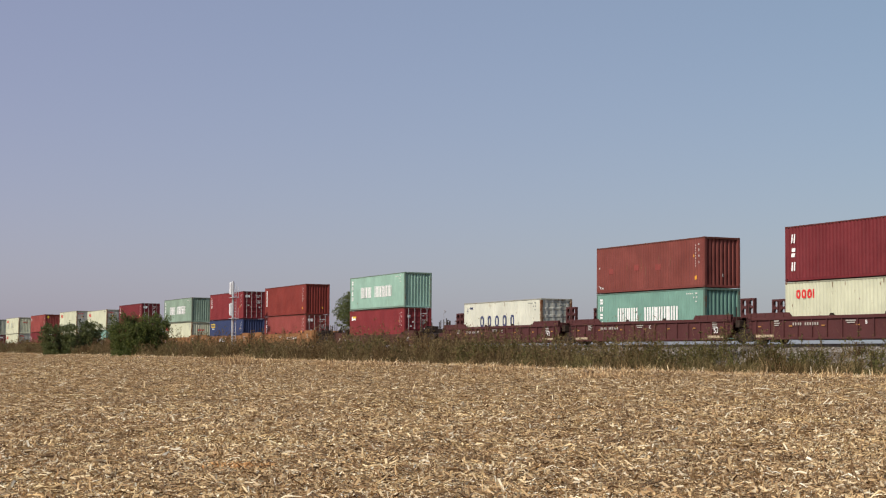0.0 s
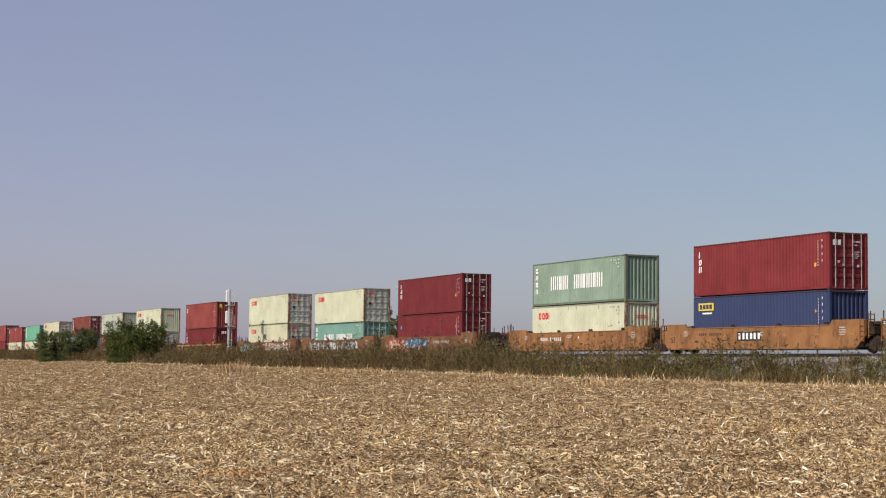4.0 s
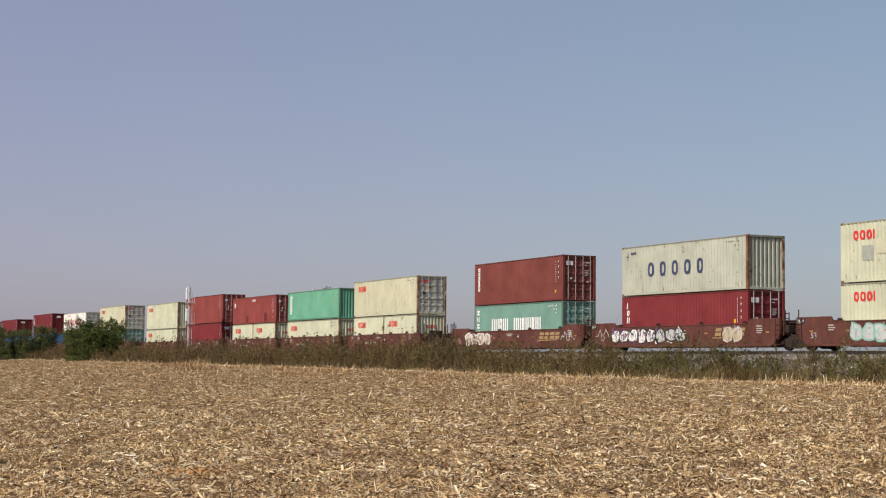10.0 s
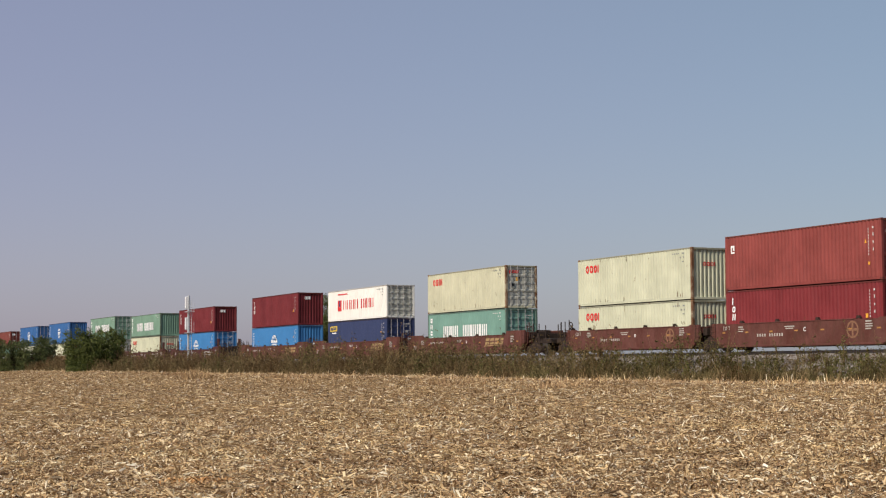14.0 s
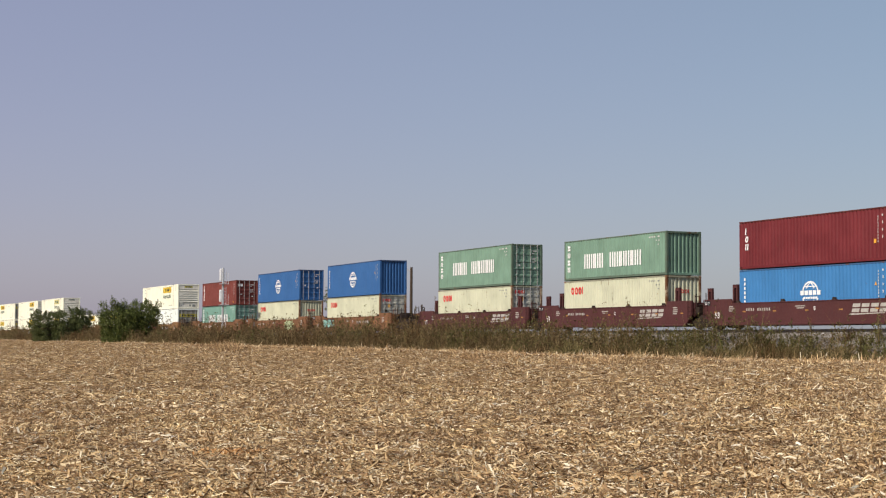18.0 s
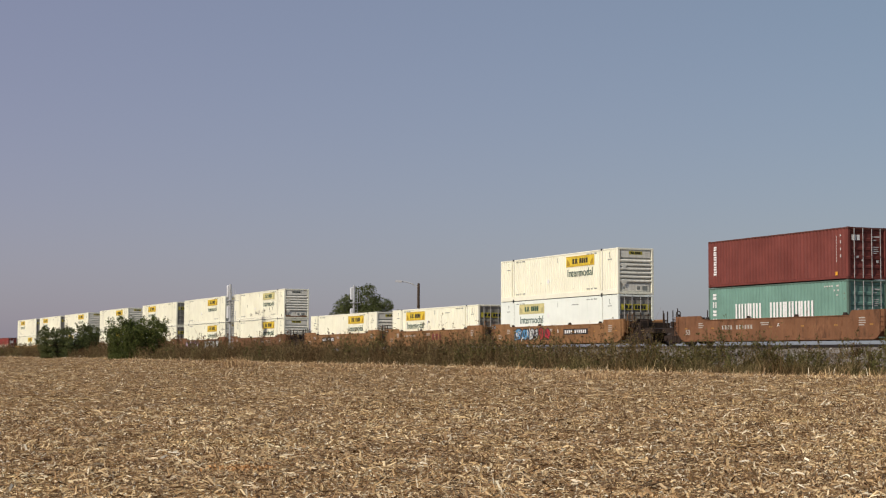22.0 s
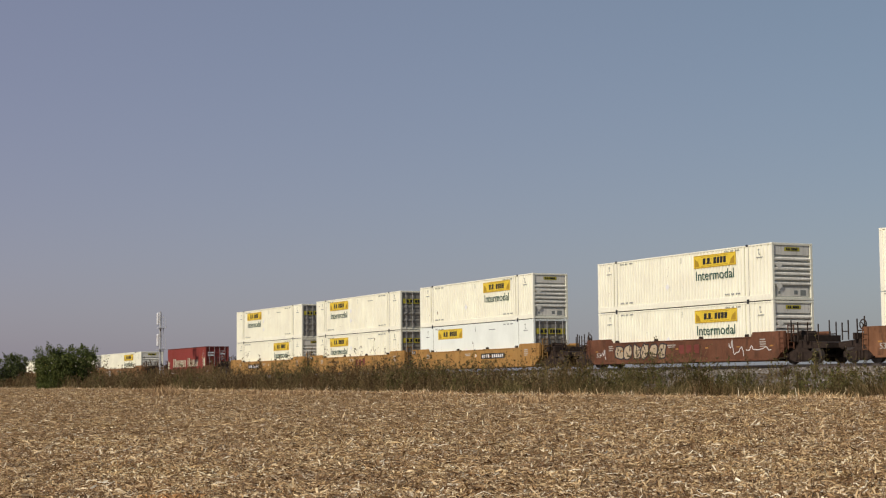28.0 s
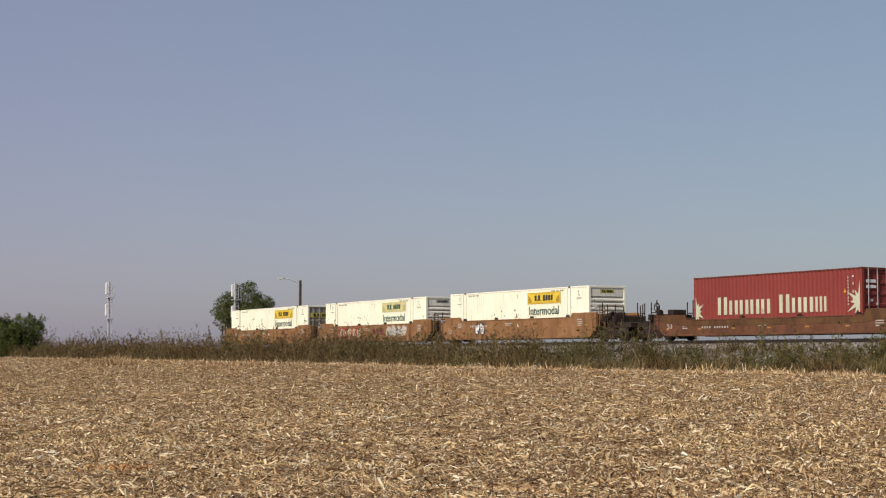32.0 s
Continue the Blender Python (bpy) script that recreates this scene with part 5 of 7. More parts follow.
# ---- well cars ----
def graffiti(parent, y, x0, x1, z0, z1, seed, colours):
    """Sprayed jagged bubbles with dark outlines and loose strokes, without words."""
    rnd = random.Random(seed)
    n = max(2, round((x1 - x0) / 0.85))
    cell = (x1 - x0) / n
    line = "black" if "black" in colours or len(colours) < 2 else colours[-1]
    fill, back, ink = bmesh.new(), bmesh.new(), bmesh.new()
    for k in range(n):
        xc, zc = x0 + cell * (k + 0.5) + rnd.uniform(-0.06, 0.06), (z0 + z1) / 2
        w, h, lean = cell * rnd.uniform(0.50, 0.62), (z1 - z0) * rnd.uniform(0.42, 0.50), rnd.uniform(-0.25, 0.35)
        pts = []
        for i in range(9):
            a = 2 * math.pi * (i + rnd.uniform(-0.25, 0.25)) / 9
            r = rnd.uniform(0.72, 1.0)
            cx, cz = math.cos(a), math.sin(a)
            m = r * (abs(cx) ** 4 + abs(cz) ** 4) ** -0.25
            pts.append((xc + cx * m * w + lean * cz * m * h, zc + cz * m * h))
        depth = 0.0003 * k
        prism(fill, pts, y - 0.005 - depth, y)
        prism(back, [(xc + (px - xc) * 1.12, min(z1 + 0.03, max(z0 - 0.03, zc + (pz - zc) * 1.10))) for px, pz in pts], y - 0.002 - depth * 0.3, y)
        for a, b in zip(pts, pts[1:] + pts[:1]):
            band(ink, a, b, 0.07, y - 0.008 - depth, y)
        # cuts and folds inside each bubble
        for _ in range(rnd.randint(3, 5)):
            px, pz = xc + rnd.uniform(-0.6, 0.5) * w, zc + rnd.uniform(-0.7, 0.4) * h
            dx, dz = rnd.choice([(0.0, 0.34), (0.20, 0.0), (0.16, 0.22), (-0.14, 0.26), (0.07, 0.4)])
            band(ink, (px, pz), (px + dx, min(z1, pz + dz)), rnd.uniform(0.04, 0.075), y - 0.009 - depth, y)
    signs("graffiti", back, SPRAY[line], parent, "dark sprayed outline")
    signs("graffiti", fill, SPRAY[colours[0]], parent, "sprayed graffiti shapes")
    signs("graffiti", ink, SPRAY[line], parent, "sprayed strokes")
    for ci, col in enumerate(c for c in colours[1:] if c != line):
        bm = bmesh.new()
        for k in range(n):
            px, pz = x0 + cell * (k + rnd.uniform(0.1, 0.8)), rnd.uniform(z0 + 0.1, z1 - 0.25)
            for _ in range(3):
                qx, qz = px + rnd.uniform(-0.3, 0.35), min(z1, max(z0, pz + rnd.uniform(-0.4, 0.4)))
                band(bm, (px, pz), (qx, qz), rnd.uniform(0.03, 0.08), y - 0.013 - 0.002 * ci, y)
                px, pz = qx, qz
        signs("graffiti", bm, SPRAY[col], parent, "sprayed strokes")


def scribble(parent, y, x0, x1, z0, z1, seed, colour):
    """One quick thin sprayed line, without words."""
    rnd = random.Random(seed)
    bm = bmesh.new()
    n = max(6, int((x1 - x0) / 0.16))
    pts = [(x0 + (x1 - x0) * k / n + rnd.uniform(-0.12, 0.12), rnd.uniform(z0, z1)) for k in range(n + 1)]
    for a, b in zip(pts, pts[1:]):
        m = ((a[0] + b[0]) / 2 + rnd.uniform(-0.1, 0.1), (a[1] + b[1]) / 2)
        band(bm, a, m, 0.04, y - 0.006, y)
        band(bm, m, b, 0.04, y - 0.006, y)
    signs("graffiti", bm, SPRAY[colour], parent, "thin sprayed scribble")


def splash(parent, y, x, z, w, h, seed, colour):
    """A burst of thrown paint with spiky edges."""
    rnd = random.Random(seed)
    bm = bmesh.new()
    rim = []
    for k in range(22):
        a, r = 2 * math.pi * k / 22, rnd.uniform(0.86, 1.0) if k % 2 else rnd.uniform(0.58, 0.74)
        rim.append((x + math.cos(a) * r * w, max(0.36, min(1.38, z + math.sin(a) * r * h * 1.15))))
    for a, b in zip(rim, rim[1:] + rim[:1]):
        prism(bm, [(x, z), a, b], y - 0.005, y)
    signs("graffiti", bm, SPRAY[colour], parent, "splash of pale paint")


def truck_mesh():
    def frame_(bm):
        prism(bm, [(-1.15, 0.30), (-0.70, 0.24), (-0.35, 0.12), (0.35, 0.12), (0.70, 0.24), (1.15, 0.30), (1.15, 0.56), (0.5, 0.66), (0.25, 0.80), (-0.25, 0.80), (-0.5, 0.66), (-1.15, 0.56)], -0.09, 0.09)
        for sx in (-0.89, 0.89):
            rod(bm, (sx, -0.15, 0.42), (sx, 0.0, 0.42), 0.13, 10)
        for k in (-0.2, 0, 0.2):
            rod(bm, (k, -0.12, 0.22), (k, -0.12, 0.58), 0.07, 8)

    def wheel(bm):
        rod(bm, (0, -0.065, 0), (0, 0.065, 0), 0.42, 20)
        rod(bm, (0, -0.075, 0), (0, 0.075, 0), 0.12, 12)
        rod(bm, (0, 0.065, 0), (0, 0.095, 0), 0.445, 20)

    def bolster(bm):
        box(bm, -0.22, 0.22, -1.0, 1.0, 0.42, 0.72, 0.03)
        for sx in (-0.89, 0.89):
            rod(bm, (sx, -1.0, 0.42), (sx, 1.0, 0.42), 0.08, 8)
    return shared(("side_frame",), frame_), shared(("wheel",), wheel), shared(("bolster",), bolster)


def well_car(colour, hp, wl, style, right_end, left_end, letter, label, number="53", logo=None, chalk=True, wheel="back", group="well cars of the train"):
    """One well unit. Origin: its middle on the railheads. hp: half the distance of its trucks, wl: half the well.
    The ends are "joint" (shared truck) or "coupler"."""
    P = PAINT[colour]
    c = thing("well_car", label, "well car", group)
    top, step = {"ribbed": (1.36, 1.60), "low": (1.02, 1.32), "flat": (1.44, 1.50)}.get(style, (1.40, 1.66))
    y0 = 1.46

    def side(sgn):
        def build(bm):
            a, b = (sgn * y0, sgn * (y0 - 0.10))
            e = wl + 0.75
            if style == "ribbed":
                prism(bm, [(-wl - 0.1, 0.30), (wl + 0.1, 0.30), (e, 0.85), (e, top), (-e, top), (-e, 0.85)], min(a, b) + (0.05 if sgn < 0 else 0), max(a, b) - (0.05 if sgn > 0 else 0))
            elif style == "flat":
                prism(bm, [(-wl - 0.1, 0.30), (wl + 0.1, 0.30), (e, 0.85), (e, step), (wl - 0.2, step), (wl - 0.35, top), (-wl + 0.35, top), (-wl + 0.2, step), (-e, step), (-e, 0.85)], min(a, b), max(a, b))
            else:
                prism(bm, [(-wl - 0.1, 0.30), (wl + 0.1, 0.30), (e, 0.85), (e, step), (wl - 1.75, step), (wl - 1.95, top), (-wl + 1.95, top), (-wl + 1.75, step), (-e, step), (-e, 0.85)], min(a, b), max(a, b))
        return build

    for sgn in (-1, 1):
        part("side_wall", shared(("side_wall", wl, style, sgn), side(sgn)), P, c)
        part("top_sill", shared(("top_sill", wl, sgn, style), lambda bm: box(bm, -wl + 2.0, wl - 2.0, sgn * 1.30 - 0.19, sgn * 1.30 + 0.19, top - 0.02, top + 0.035, 0.01)), P, c)
        part("bottom_sill", shared(("bottom_sill", wl, sgn), lambda bm: box(bm, -wl, wl, sgn * 1.36 - 0.125, sgn * 1.36 + 0.125, 0.22, 0.32, 0.01)), P, c)
        if style == "low":
            part("upper_plate", shared(("upper_plate", wl, sgn), lambda bm: prism(bm, [(-wl - 0.55, 0.98), (-wl + 2.0, 0.70), (wl - 2.0, 0.70), (wl + 0.55, 0.98), (wl + 0.72, step - 0.03), (wl - 1.72, step - 0.03), (wl - 1.95, top - 0.02), (-wl + 1.95, top - 0.02), (-wl + 1.72, step - 0.03), (-wl - 0.72, step - 0.03)], sgn * y0 - 0.012, sgn * y0 + 0.012)), PAINT["goldcar"] if colour == "twotone" else P, c)
        if style == "ribbed":
            part("top_chord", shared(("top_chord", wl, sgn), lambda bm: box(bm, -wl - 0.7, wl + 0.7, sgn * 1.42 - 0.08, sgn * 1.42 + 0.08, top - 0.12, top + 0.05, 0.01)), PAINT["ochrecar"] if colour == "goldcar" else P, c)
            rib = shared(("rib", sgn), lambda bm: box(bm, -0.05, 0.05, sgn * 1.44 - 0.045, sgn * 1.44 + 0.045, 0.33, top - 0.13, 0.01))
            n = int(2 * wl / 1.15)
            for k in range(n + 1):
                o = part("side_rib", rib, P, c)
                o.location.x = -wl + 2 * wl * k / n
    for k in range(6):
        o = part("floor_beam", shared(("floor_beam",), lambda bm: box(bm, -0.15, 0.15, -1.3, 1.3, 0.24, 0.30)), STEEL, c)
        o.location.x = -wl + 0.5 + (2 * wl - 1) * k / 5
    pin = shared(("guide_lug",), lambda bm: prism(bm, [(-0.14, 0), (0.14, 0), (0.08, 0.14), (-0.08, 0.14)], -0.06, 0.06))
    for k in (-0.72, -0.25, 0.25, 0.72):
        o = part("guide_lug", pin, STEEL, c)
        o.location = (wl * k, -1.36, top + 0.03)
    for sx, kind in ((1, right_end), (-1, left_end)):
        part("bulkhead", shared(("bulkhead", wl, sx, style), lambda bm: box(bm, sx * (wl + 0.12) - 0.05, sx * (wl + 0.12) + 0.05, -1.35, 1.35, 0.35, step - 0.12)), P, c)
        part("end_deck", shared(("end_deck", wl, sx, style), lambda bm: box(bm, sx * (wl + 0.45) - 0.28, sx * (wl + 0.45) + 0.28, -1.35, 1.35, step - 0.46, step - 0.10, 0.03)), P, c)
        if kind == "joint":
            part("connector", shared(("connector", wl, hp, sx), lambda bm: box(bm, min(sx * (wl + 0.7), sx * (hp - 0.02)), max(sx * (wl + 0.7), sx * (hp - 0.02)), -0.45, 0.45, 0.75, 1.25, 0.05)), STEEL, c)
            part("walkway", shared(("walkway", wl, hp, sx), lambda bm: box(bm, min(sx * (wl + 0.76), sx * (hp - 0.03)), max(sx * (wl + 0.76), sx * (hp - 0.03)), -1.0, 0.9, 1.40, 1.46)), STEEL, c)

            for k, (yy, zz) in enumerate(((-1.2, 1.0), (-0.9, 1.25), (0.7, 1.3))):
                part("brake_pipe", shared(("pipe", wl, hp, sx, k), lambda bm: rod(bm, (sx * (wl + 0.5), yy, zz), (sx * (hp - 0.03), yy * 0.8, zz - 0.25), 0.04, 6)), STEEL, c)
            part("valve_box", shared(("valve", wl, sx), lambda bm: box(bm, sx * (wl + 0.95) - 0.18, sx * (wl + 0.95) + 0.18, -1.25, -0.8, 0.9, 1.3, 0.03)), STEEL, c)
            part("end_post", shared(("end_post", wl, sx), lambda bm: rod(bm, (sx * (wl + 0.9), -1.25, 0.95), (sx * (wl + 0.9), -1.25, 2.05), 0.03, 6)), STEEL, c)
        else:
            e = hp + 1.75
            part("draft_beam", shared(("draft_beam", wl, hp, sx), lambda bm: prism(bm, [(sx * (wl + 0.6), 0.75), (sx * e, 0.78), (sx * e, 1.02), (sx * (hp - 0.2), 1.16), (sx * (wl + 0.6), 1.38)], -0.85, 0.85)), P if style == "ribbed" else STEEL, c)

            def coupler(bm):
                box(bm, min(sx * e, sx * (e + 0.35)), max(sx * e, sx * (e + 0.35)), -0.09, 0.09, 0.75, 0.98, 0.02)
                box(bm, min(sx * (e + 0.2), sx * (e + 0.36)), max(sx * (e + 0.2), sx * (e + 0.36)), -0.2, 0.2, 0.68, 1.02, 0.04)
            part("coupler", shared(("coupler", hp, sx), coupler), STEEL, c)

            for rk, (xa, ya, xb, yb, hh) in enumerate(((wl + 0.95, -1.2, wl + 1.45, -1.2, 2.16), (hp + 0.7, -1.15, hp + 1.3, -1.0, 2.02), (wl + 0.95, 1.2, wl + 1.45, 1.2, 2.20))):
                def rails(bm):
                    rod(bm, (sx * xa, ya, 1.1), (sx * xa, ya, hh), 0.035, 6)
                    rod(bm, (sx * xb, yb, 1.1), (sx * xb, yb, hh - 0.1), 0.035, 6)
                    rod(bm, (sx * xa, ya, 1.5), (sx * xb, yb, 1.5), 0.028, 6)
                part("handrail", shared(("handrail", wl, hp, sx, rk), rails), STEEL, c)

            def gear(bm):
                rod(bm, (sx * (wl + 1.2), -0.75, 1.50), (sx * (hp - 0.1), -0.75, 1.50), 0.17, 10)
                box(bm, sx * (hp - 0.7) - 0.25, sx * (hp - 0.7) + 0.25, -0.5, 0.4, 1.25, 1.66, 0.04)
                for xx in (wl + 1.0, hp + 0.4):
                    box(bm, sx * xx - 0.08, sx * xx + 0.08, -1.1, 1.1, 1.1, 1.42, 0.02)
                if (sx > 0) != (wheel == "front") or not wheel:
                    return
                xw, zw = sx * (hp + (1.1 if sx > 0 else 0.1)), 1.95 if sx > 0 else 1.80
                rod(bm, (xw, -0.7, 1.06), (xw, -0.7, zw), 0.06, 6)
                for k in range(14):
                    a, b = 2 * math.pi * k / 14, 2 * math.pi * (k + 1) / 14
                    rod(bm, (xw + 0.23 * math.cos(a), -0.78, zw + 0.23 * math.sin(a)), (xw + 0.23 * math.cos(b), -0.78, zw + 0.23 * math.sin(b)), 0.03, 5)
                for a in (0.3, 2.4, 4.5):
                    rod(bm, (xw, -0.78, zw), (xw + 0.22 * math.cos(a), -0.78, zw + 0.22 * math.sin(a)), 0.02, 5)
            part("brake_gear", shared(("gear", wl, hp, sx, wheel), gear), STEEL, c)

        def ladder(bm):
            for xx in (wl + 0.40, wl + 0.74):
                rod(bm, (sx * xx, -y0 - 0.07, 0.55), (sx * xx, -y0 - 0.07, step), 0.018, 6)
            for k in range(4):
                rod(bm, (sx * (wl + 0.40), -y0 - 0.07, 0.62 + 0.24 * k), (sx * (wl + 0.74), -y0 - 0.07, 0.62 + 0.24 * k), 0.016, 6)
        part("ladder", shared(("ladder", wl, sx, style), ladder), P, c)
        if style == "smooth" and kind == "joint" and sx < 0:
            part("limit_plate", shared(("limit_plate", wl), lambda bm: box(bm, -wl - 0.74, -wl - 0.16, -y0 - 0.012, -y0 + 0.002, step - 0.33, step - 0.07)), BLACK, c)
            lettering("125 T", 0.15, WHITE, c, -wl - 0.68, -y0 - 0.010, step - 0.28, 0.46, "limit_print")
        if style == "smooth" and sx > 0:
            def climb(bm):
                for yy in (-1.30, -0.95):
                    rod(bm, (wl + 0.82, yy, 0.75), (wl + 0.82, yy, step + 0.30), 0.028, 6)
                for k in range(5):
                    rod(bm, (wl + 0.82, -1.30, 0.85 + 0.26 * k), (wl + 0.82, -0.95, 0.85 + 0.26 * k), 0.022, 6)
            part("end_ladder", shared(("end_ladder", wl, style), climb), P, c)
        if kind == "coupler" or sx < 0:
            fr, wh, bo = truck_mesh()
            tk = part("truck_bolster", bo, STEEL, c)
            tk.location.x = sx * hp
            for sy in (-1, 1):
                o = part("side_frame", fr, STEEL, tk)
                o.location.y = sy * 1.0
                o.rotation_euler.z = 0 if sy < 0 else math.pi
                for xx in (-0.89, 0.89):
                    o = part("wheel", wh, TYRE_STEEL, tk)
                    o.location = (xx, sy * 0.76, 0.44)
                    o.rotation_euler.z = 0 if sy < 0 else math.pi
    if style == "ribbed" and colour == "maroncar":
        def bracket(bm):
            # a stand of two plates with four cut-out holes and a slot between
            for xa, xb in ((0.0, 0.10), (0.50, 0.58), (0.67, 0.75), (1.15, 1.25)):
                box(bm, xa, xb, -0.10, 0.10, 1.40, 2.48, 0.012)
            for xa, xb in ((0.10, 0.50), (0.75, 1.15)):
                for za, zb in ((1.44, 1.56), (1.94, 2.04), (2.38, 2.48)):
                    box(bm, xa, xb, -0.08, 0.08, za, zb)
                for za, zb in ((1.56, 1.94), (2.04, 2.38)):
                    for cx, dx in ((xa, 0.12), (xb, -0.12)):
                        for cz, dz in ((za, 0.12), (zb, -0.12)):
                            tri = [(cx, cz), (cx + dx, cz), (cx, cz + dz)]
                            prism(bm, tri if dx * dz > 0 else tri[::-1], -0.06, 0.06)
            box(bm, 0.58, 0.67, -0.08, 0.08, 1.44, 1.70)
            box(bm, 0.58, 0.67, -0.08, 0.08, 2.36, 2.48)
        for yy in ((-1.04, 1.04) if left_end == "joint" else (-1.12,)):
            o = part("stacking_bracket", shared(("bracket",), bracket), P, c)
            o.location = (-hp - 0.48 if left_end == "joint" else -wl + 0.85, yy, 0)
        for sx in (-1, 1):
            def raised(bm):
                q = [(sx * (wl - 3.0), top + 0.05), (sx * (wl + 0.72), top + 0.05), (sx * (wl + 0.72), 1.63), (sx * (wl - 2.8), 1.63)]
                prism(bm, q if sx > 0 else q[::-1], -1.49, -1.35)
                for k in range(4):
                    box(bm, sx * (wl - 2.4 + 0.8 * k) - 0.07, sx * (wl - 2.4 + 0.8 * k) + 0.07, -1.51, -1.485, top + 0.05, 1.61)
            part("raised_end_sill", shared(("raised_end", wl, sx), raised), P, c)
    if style == "smooth" and colour == "maroncar":
        post = shared(("end_bracket",), lambda bm: (box(bm, -0.22, -0.10, -0.08, 0.08, 1.35, 2.45, 0.01), box(bm, 0.10, 0.22, -0.08, 0.08, 1.35, 2.45, 0.01), box(bm, -0.10, 0.10, -0.06, 0.06, 2.25, 2.40)))
        for sx in (-1, 1):
            for yy in (-1.12, 1.12):
                o = part("end_bracket", post, P, c)
                o.location = (sx * 6.55 if sx < 0 else 7.2, yy, 0)
    if style == "ribbed":
        for sx in (-1, 1):
            o = part("step_board", shared(("step_board",), lambda bm: box(bm, -0.75, 0.75, -1.50, -1.44, 0.34, 0.48)), SPRAY["tan"], c, "pale worn step board")
            o.location.x = sx * (wl - 0.8)
    # painted numbers, load data and reflectors
    y = -y0
    lettering(number, (0.34 if not chalk or colour == "maroncar" else 0.28) if number == "53" else 0.20, (WHITE if colour == "maroncar" else DULL) if chalk else BLACK, c, -wl + 0.3 if style != "ribbed" else wl - 1.0, y, 0.62 if number == "53" else 1.14, 0.42 if number == "53" else None, "unit_number")
    if letter:
        lettering(letter, 0.20, WHITE, c, 0.6, y, 0.95, None, "unit_letter")
    if logo not in ("plate", "plate_back"):
        signs("car_number", rects(("carno", wl, style), [(-wl + 3.2 + 0.20 * k, top - 0.42 if style != "flat" else 0.74, 0.10, 0.15) for k in range(11) if k != 4], y), DULL if chalk else BLACK, c)
    signs("load_data", rects(("load", wl, style), [(xx, zz - 1.55 + top, ww, hh) for xx, zz, ww, hh in ((-wl + 1.6, 1.35, 0.4, 0.06), (-wl + 1.6, 1.24, 0.5, 0.05), (-wl + 1.6, 1.13, 0.4, 0.05), (wl - 1.2, 1.40, 0.45, 0.06), (wl - 1.2, 1.28, 0.5, 0.05), (wl - 1.2, 1.17, 0.5, 0.05), (wl - 1.2, 1.06, 0.4, 0.05), (-0.9, 1.3, 0.8, 0.05), (-0.8, 1.2, 0.6, 0.05)) + (((-3.0, 1.44, 0.5, 0.06), (-5.0, 1.44, 0.7, 0.06), (2.6, 1.42, 0.9, 0.06), (4.6, 1.42, 0.4, 0.06)) if style == "low" else ())], y), DULL, c)
    for k in range(7):
        o = part("reflector", shared(("reflector",), lambda bm: box(bm, 0, 0.26, -0.006, 0.002, 0, 0.07)), FADED, c)
        o.location = (-wl + 0.2 + k * (2 * wl - 0.6) / 6, y, top - 0.48)
    if logo == "slant":
        def slant(bm):
            xa = wl * 0.42
            figures(bm, "eeee", xa, xa + 2.7, 0.80, 0.42, y, 0.085, 0.30)
            prism(bm, [(xa - 0.20, 0.66), (xa + 2.4, 0.73), (xa + 2.4, 0.765), (xa - 0.12, 0.74)], y - 0.004, y)
        signs("logo", shared(("slant", wl), slant), GOLDMARK if colour == "browncar" else DULL, c, "faded slanted logo blocks")
    elif logo == "disc":
        def emblem(bm):
            n, zc = 20, 0.95
            for k in range(n):
                a, b = 2 * math.pi * k / n, 2 * math.pi * (k + 1) / n
                prism(bm, [(wl - 2.1 + r * math.cos(q), zc + r * math.sin(q)) for r, q in ((0.42, a), (0.42, b), (0.33, b), (0.33, a))], y - 0.004, y)
            box(bm, wl - 2.16, wl - 2.04, y - 0.004, y, zc - 0.32, zc + 0.32)
            for sg in (-1, 1):
                box(bm, min(wl - 2.1 + sg * 0.06, wl - 2.1 + sg * 0.31), max(wl - 2.1 + sg * 0.06, wl - 2.1 + sg * 0.31), y - 0.004, y, zc - 0.06, zc + 0.06)
        signs("logo", shared(("disc", wl), emblem), FADEDDISC, c, "faded round logo")
    elif logo == "slab":
        part("logo_plate", rects(("slab", wl), [(-1.5, 0.68, 2.2, 0.50)], y), BLACK, c)
        signs("logo", painted(("slab2", wl), "ddd", -1.36, 0.72, 0.76, 0.34, y - 0.004, 0.11), WHITE, c)
    elif logo in ("plate", "plate_back"):
        px = 1.4 if logo == "plate" else -4.6
        if colour not in ("rustcar", "yellowcar"):
            part("logo_plate", rects(("plate", px), [(px, 0.80, 3.2, 0.36)], y), BLACK, c, "black number plate with white bars")
        signs("logo", rects(("plate2", px), [(px + 0.18 + 0.265 * k, 0.87, 0.15, 0.22) for k in range(11) if k != 4], y - 0.004), {"rustcar": DULL, "yellowcar": CHALK}.get(colour, WHITE), c)
    elif logo == "redbars":
        def bars(bm):
            for k in range(3):
                figure(bm, "s", 0.22 + 0.68 * k, 0.70, 0.44, 0.46, 0.1, y - 0.009, y + 0.002)
        signs("logo", shared(("redbars", wl), bars), PAINT["russet"], c)
    return c


# ---- the train ----
def lead(t):
    """How far the train has run since the start."""
    q = (t - 16.0) / 16.0
    return 24.469 * t + 1.568 * (q * q - 1) - 0.070 * (q ** 3 - q) - 3.214 * (q ** 4 - q * q)


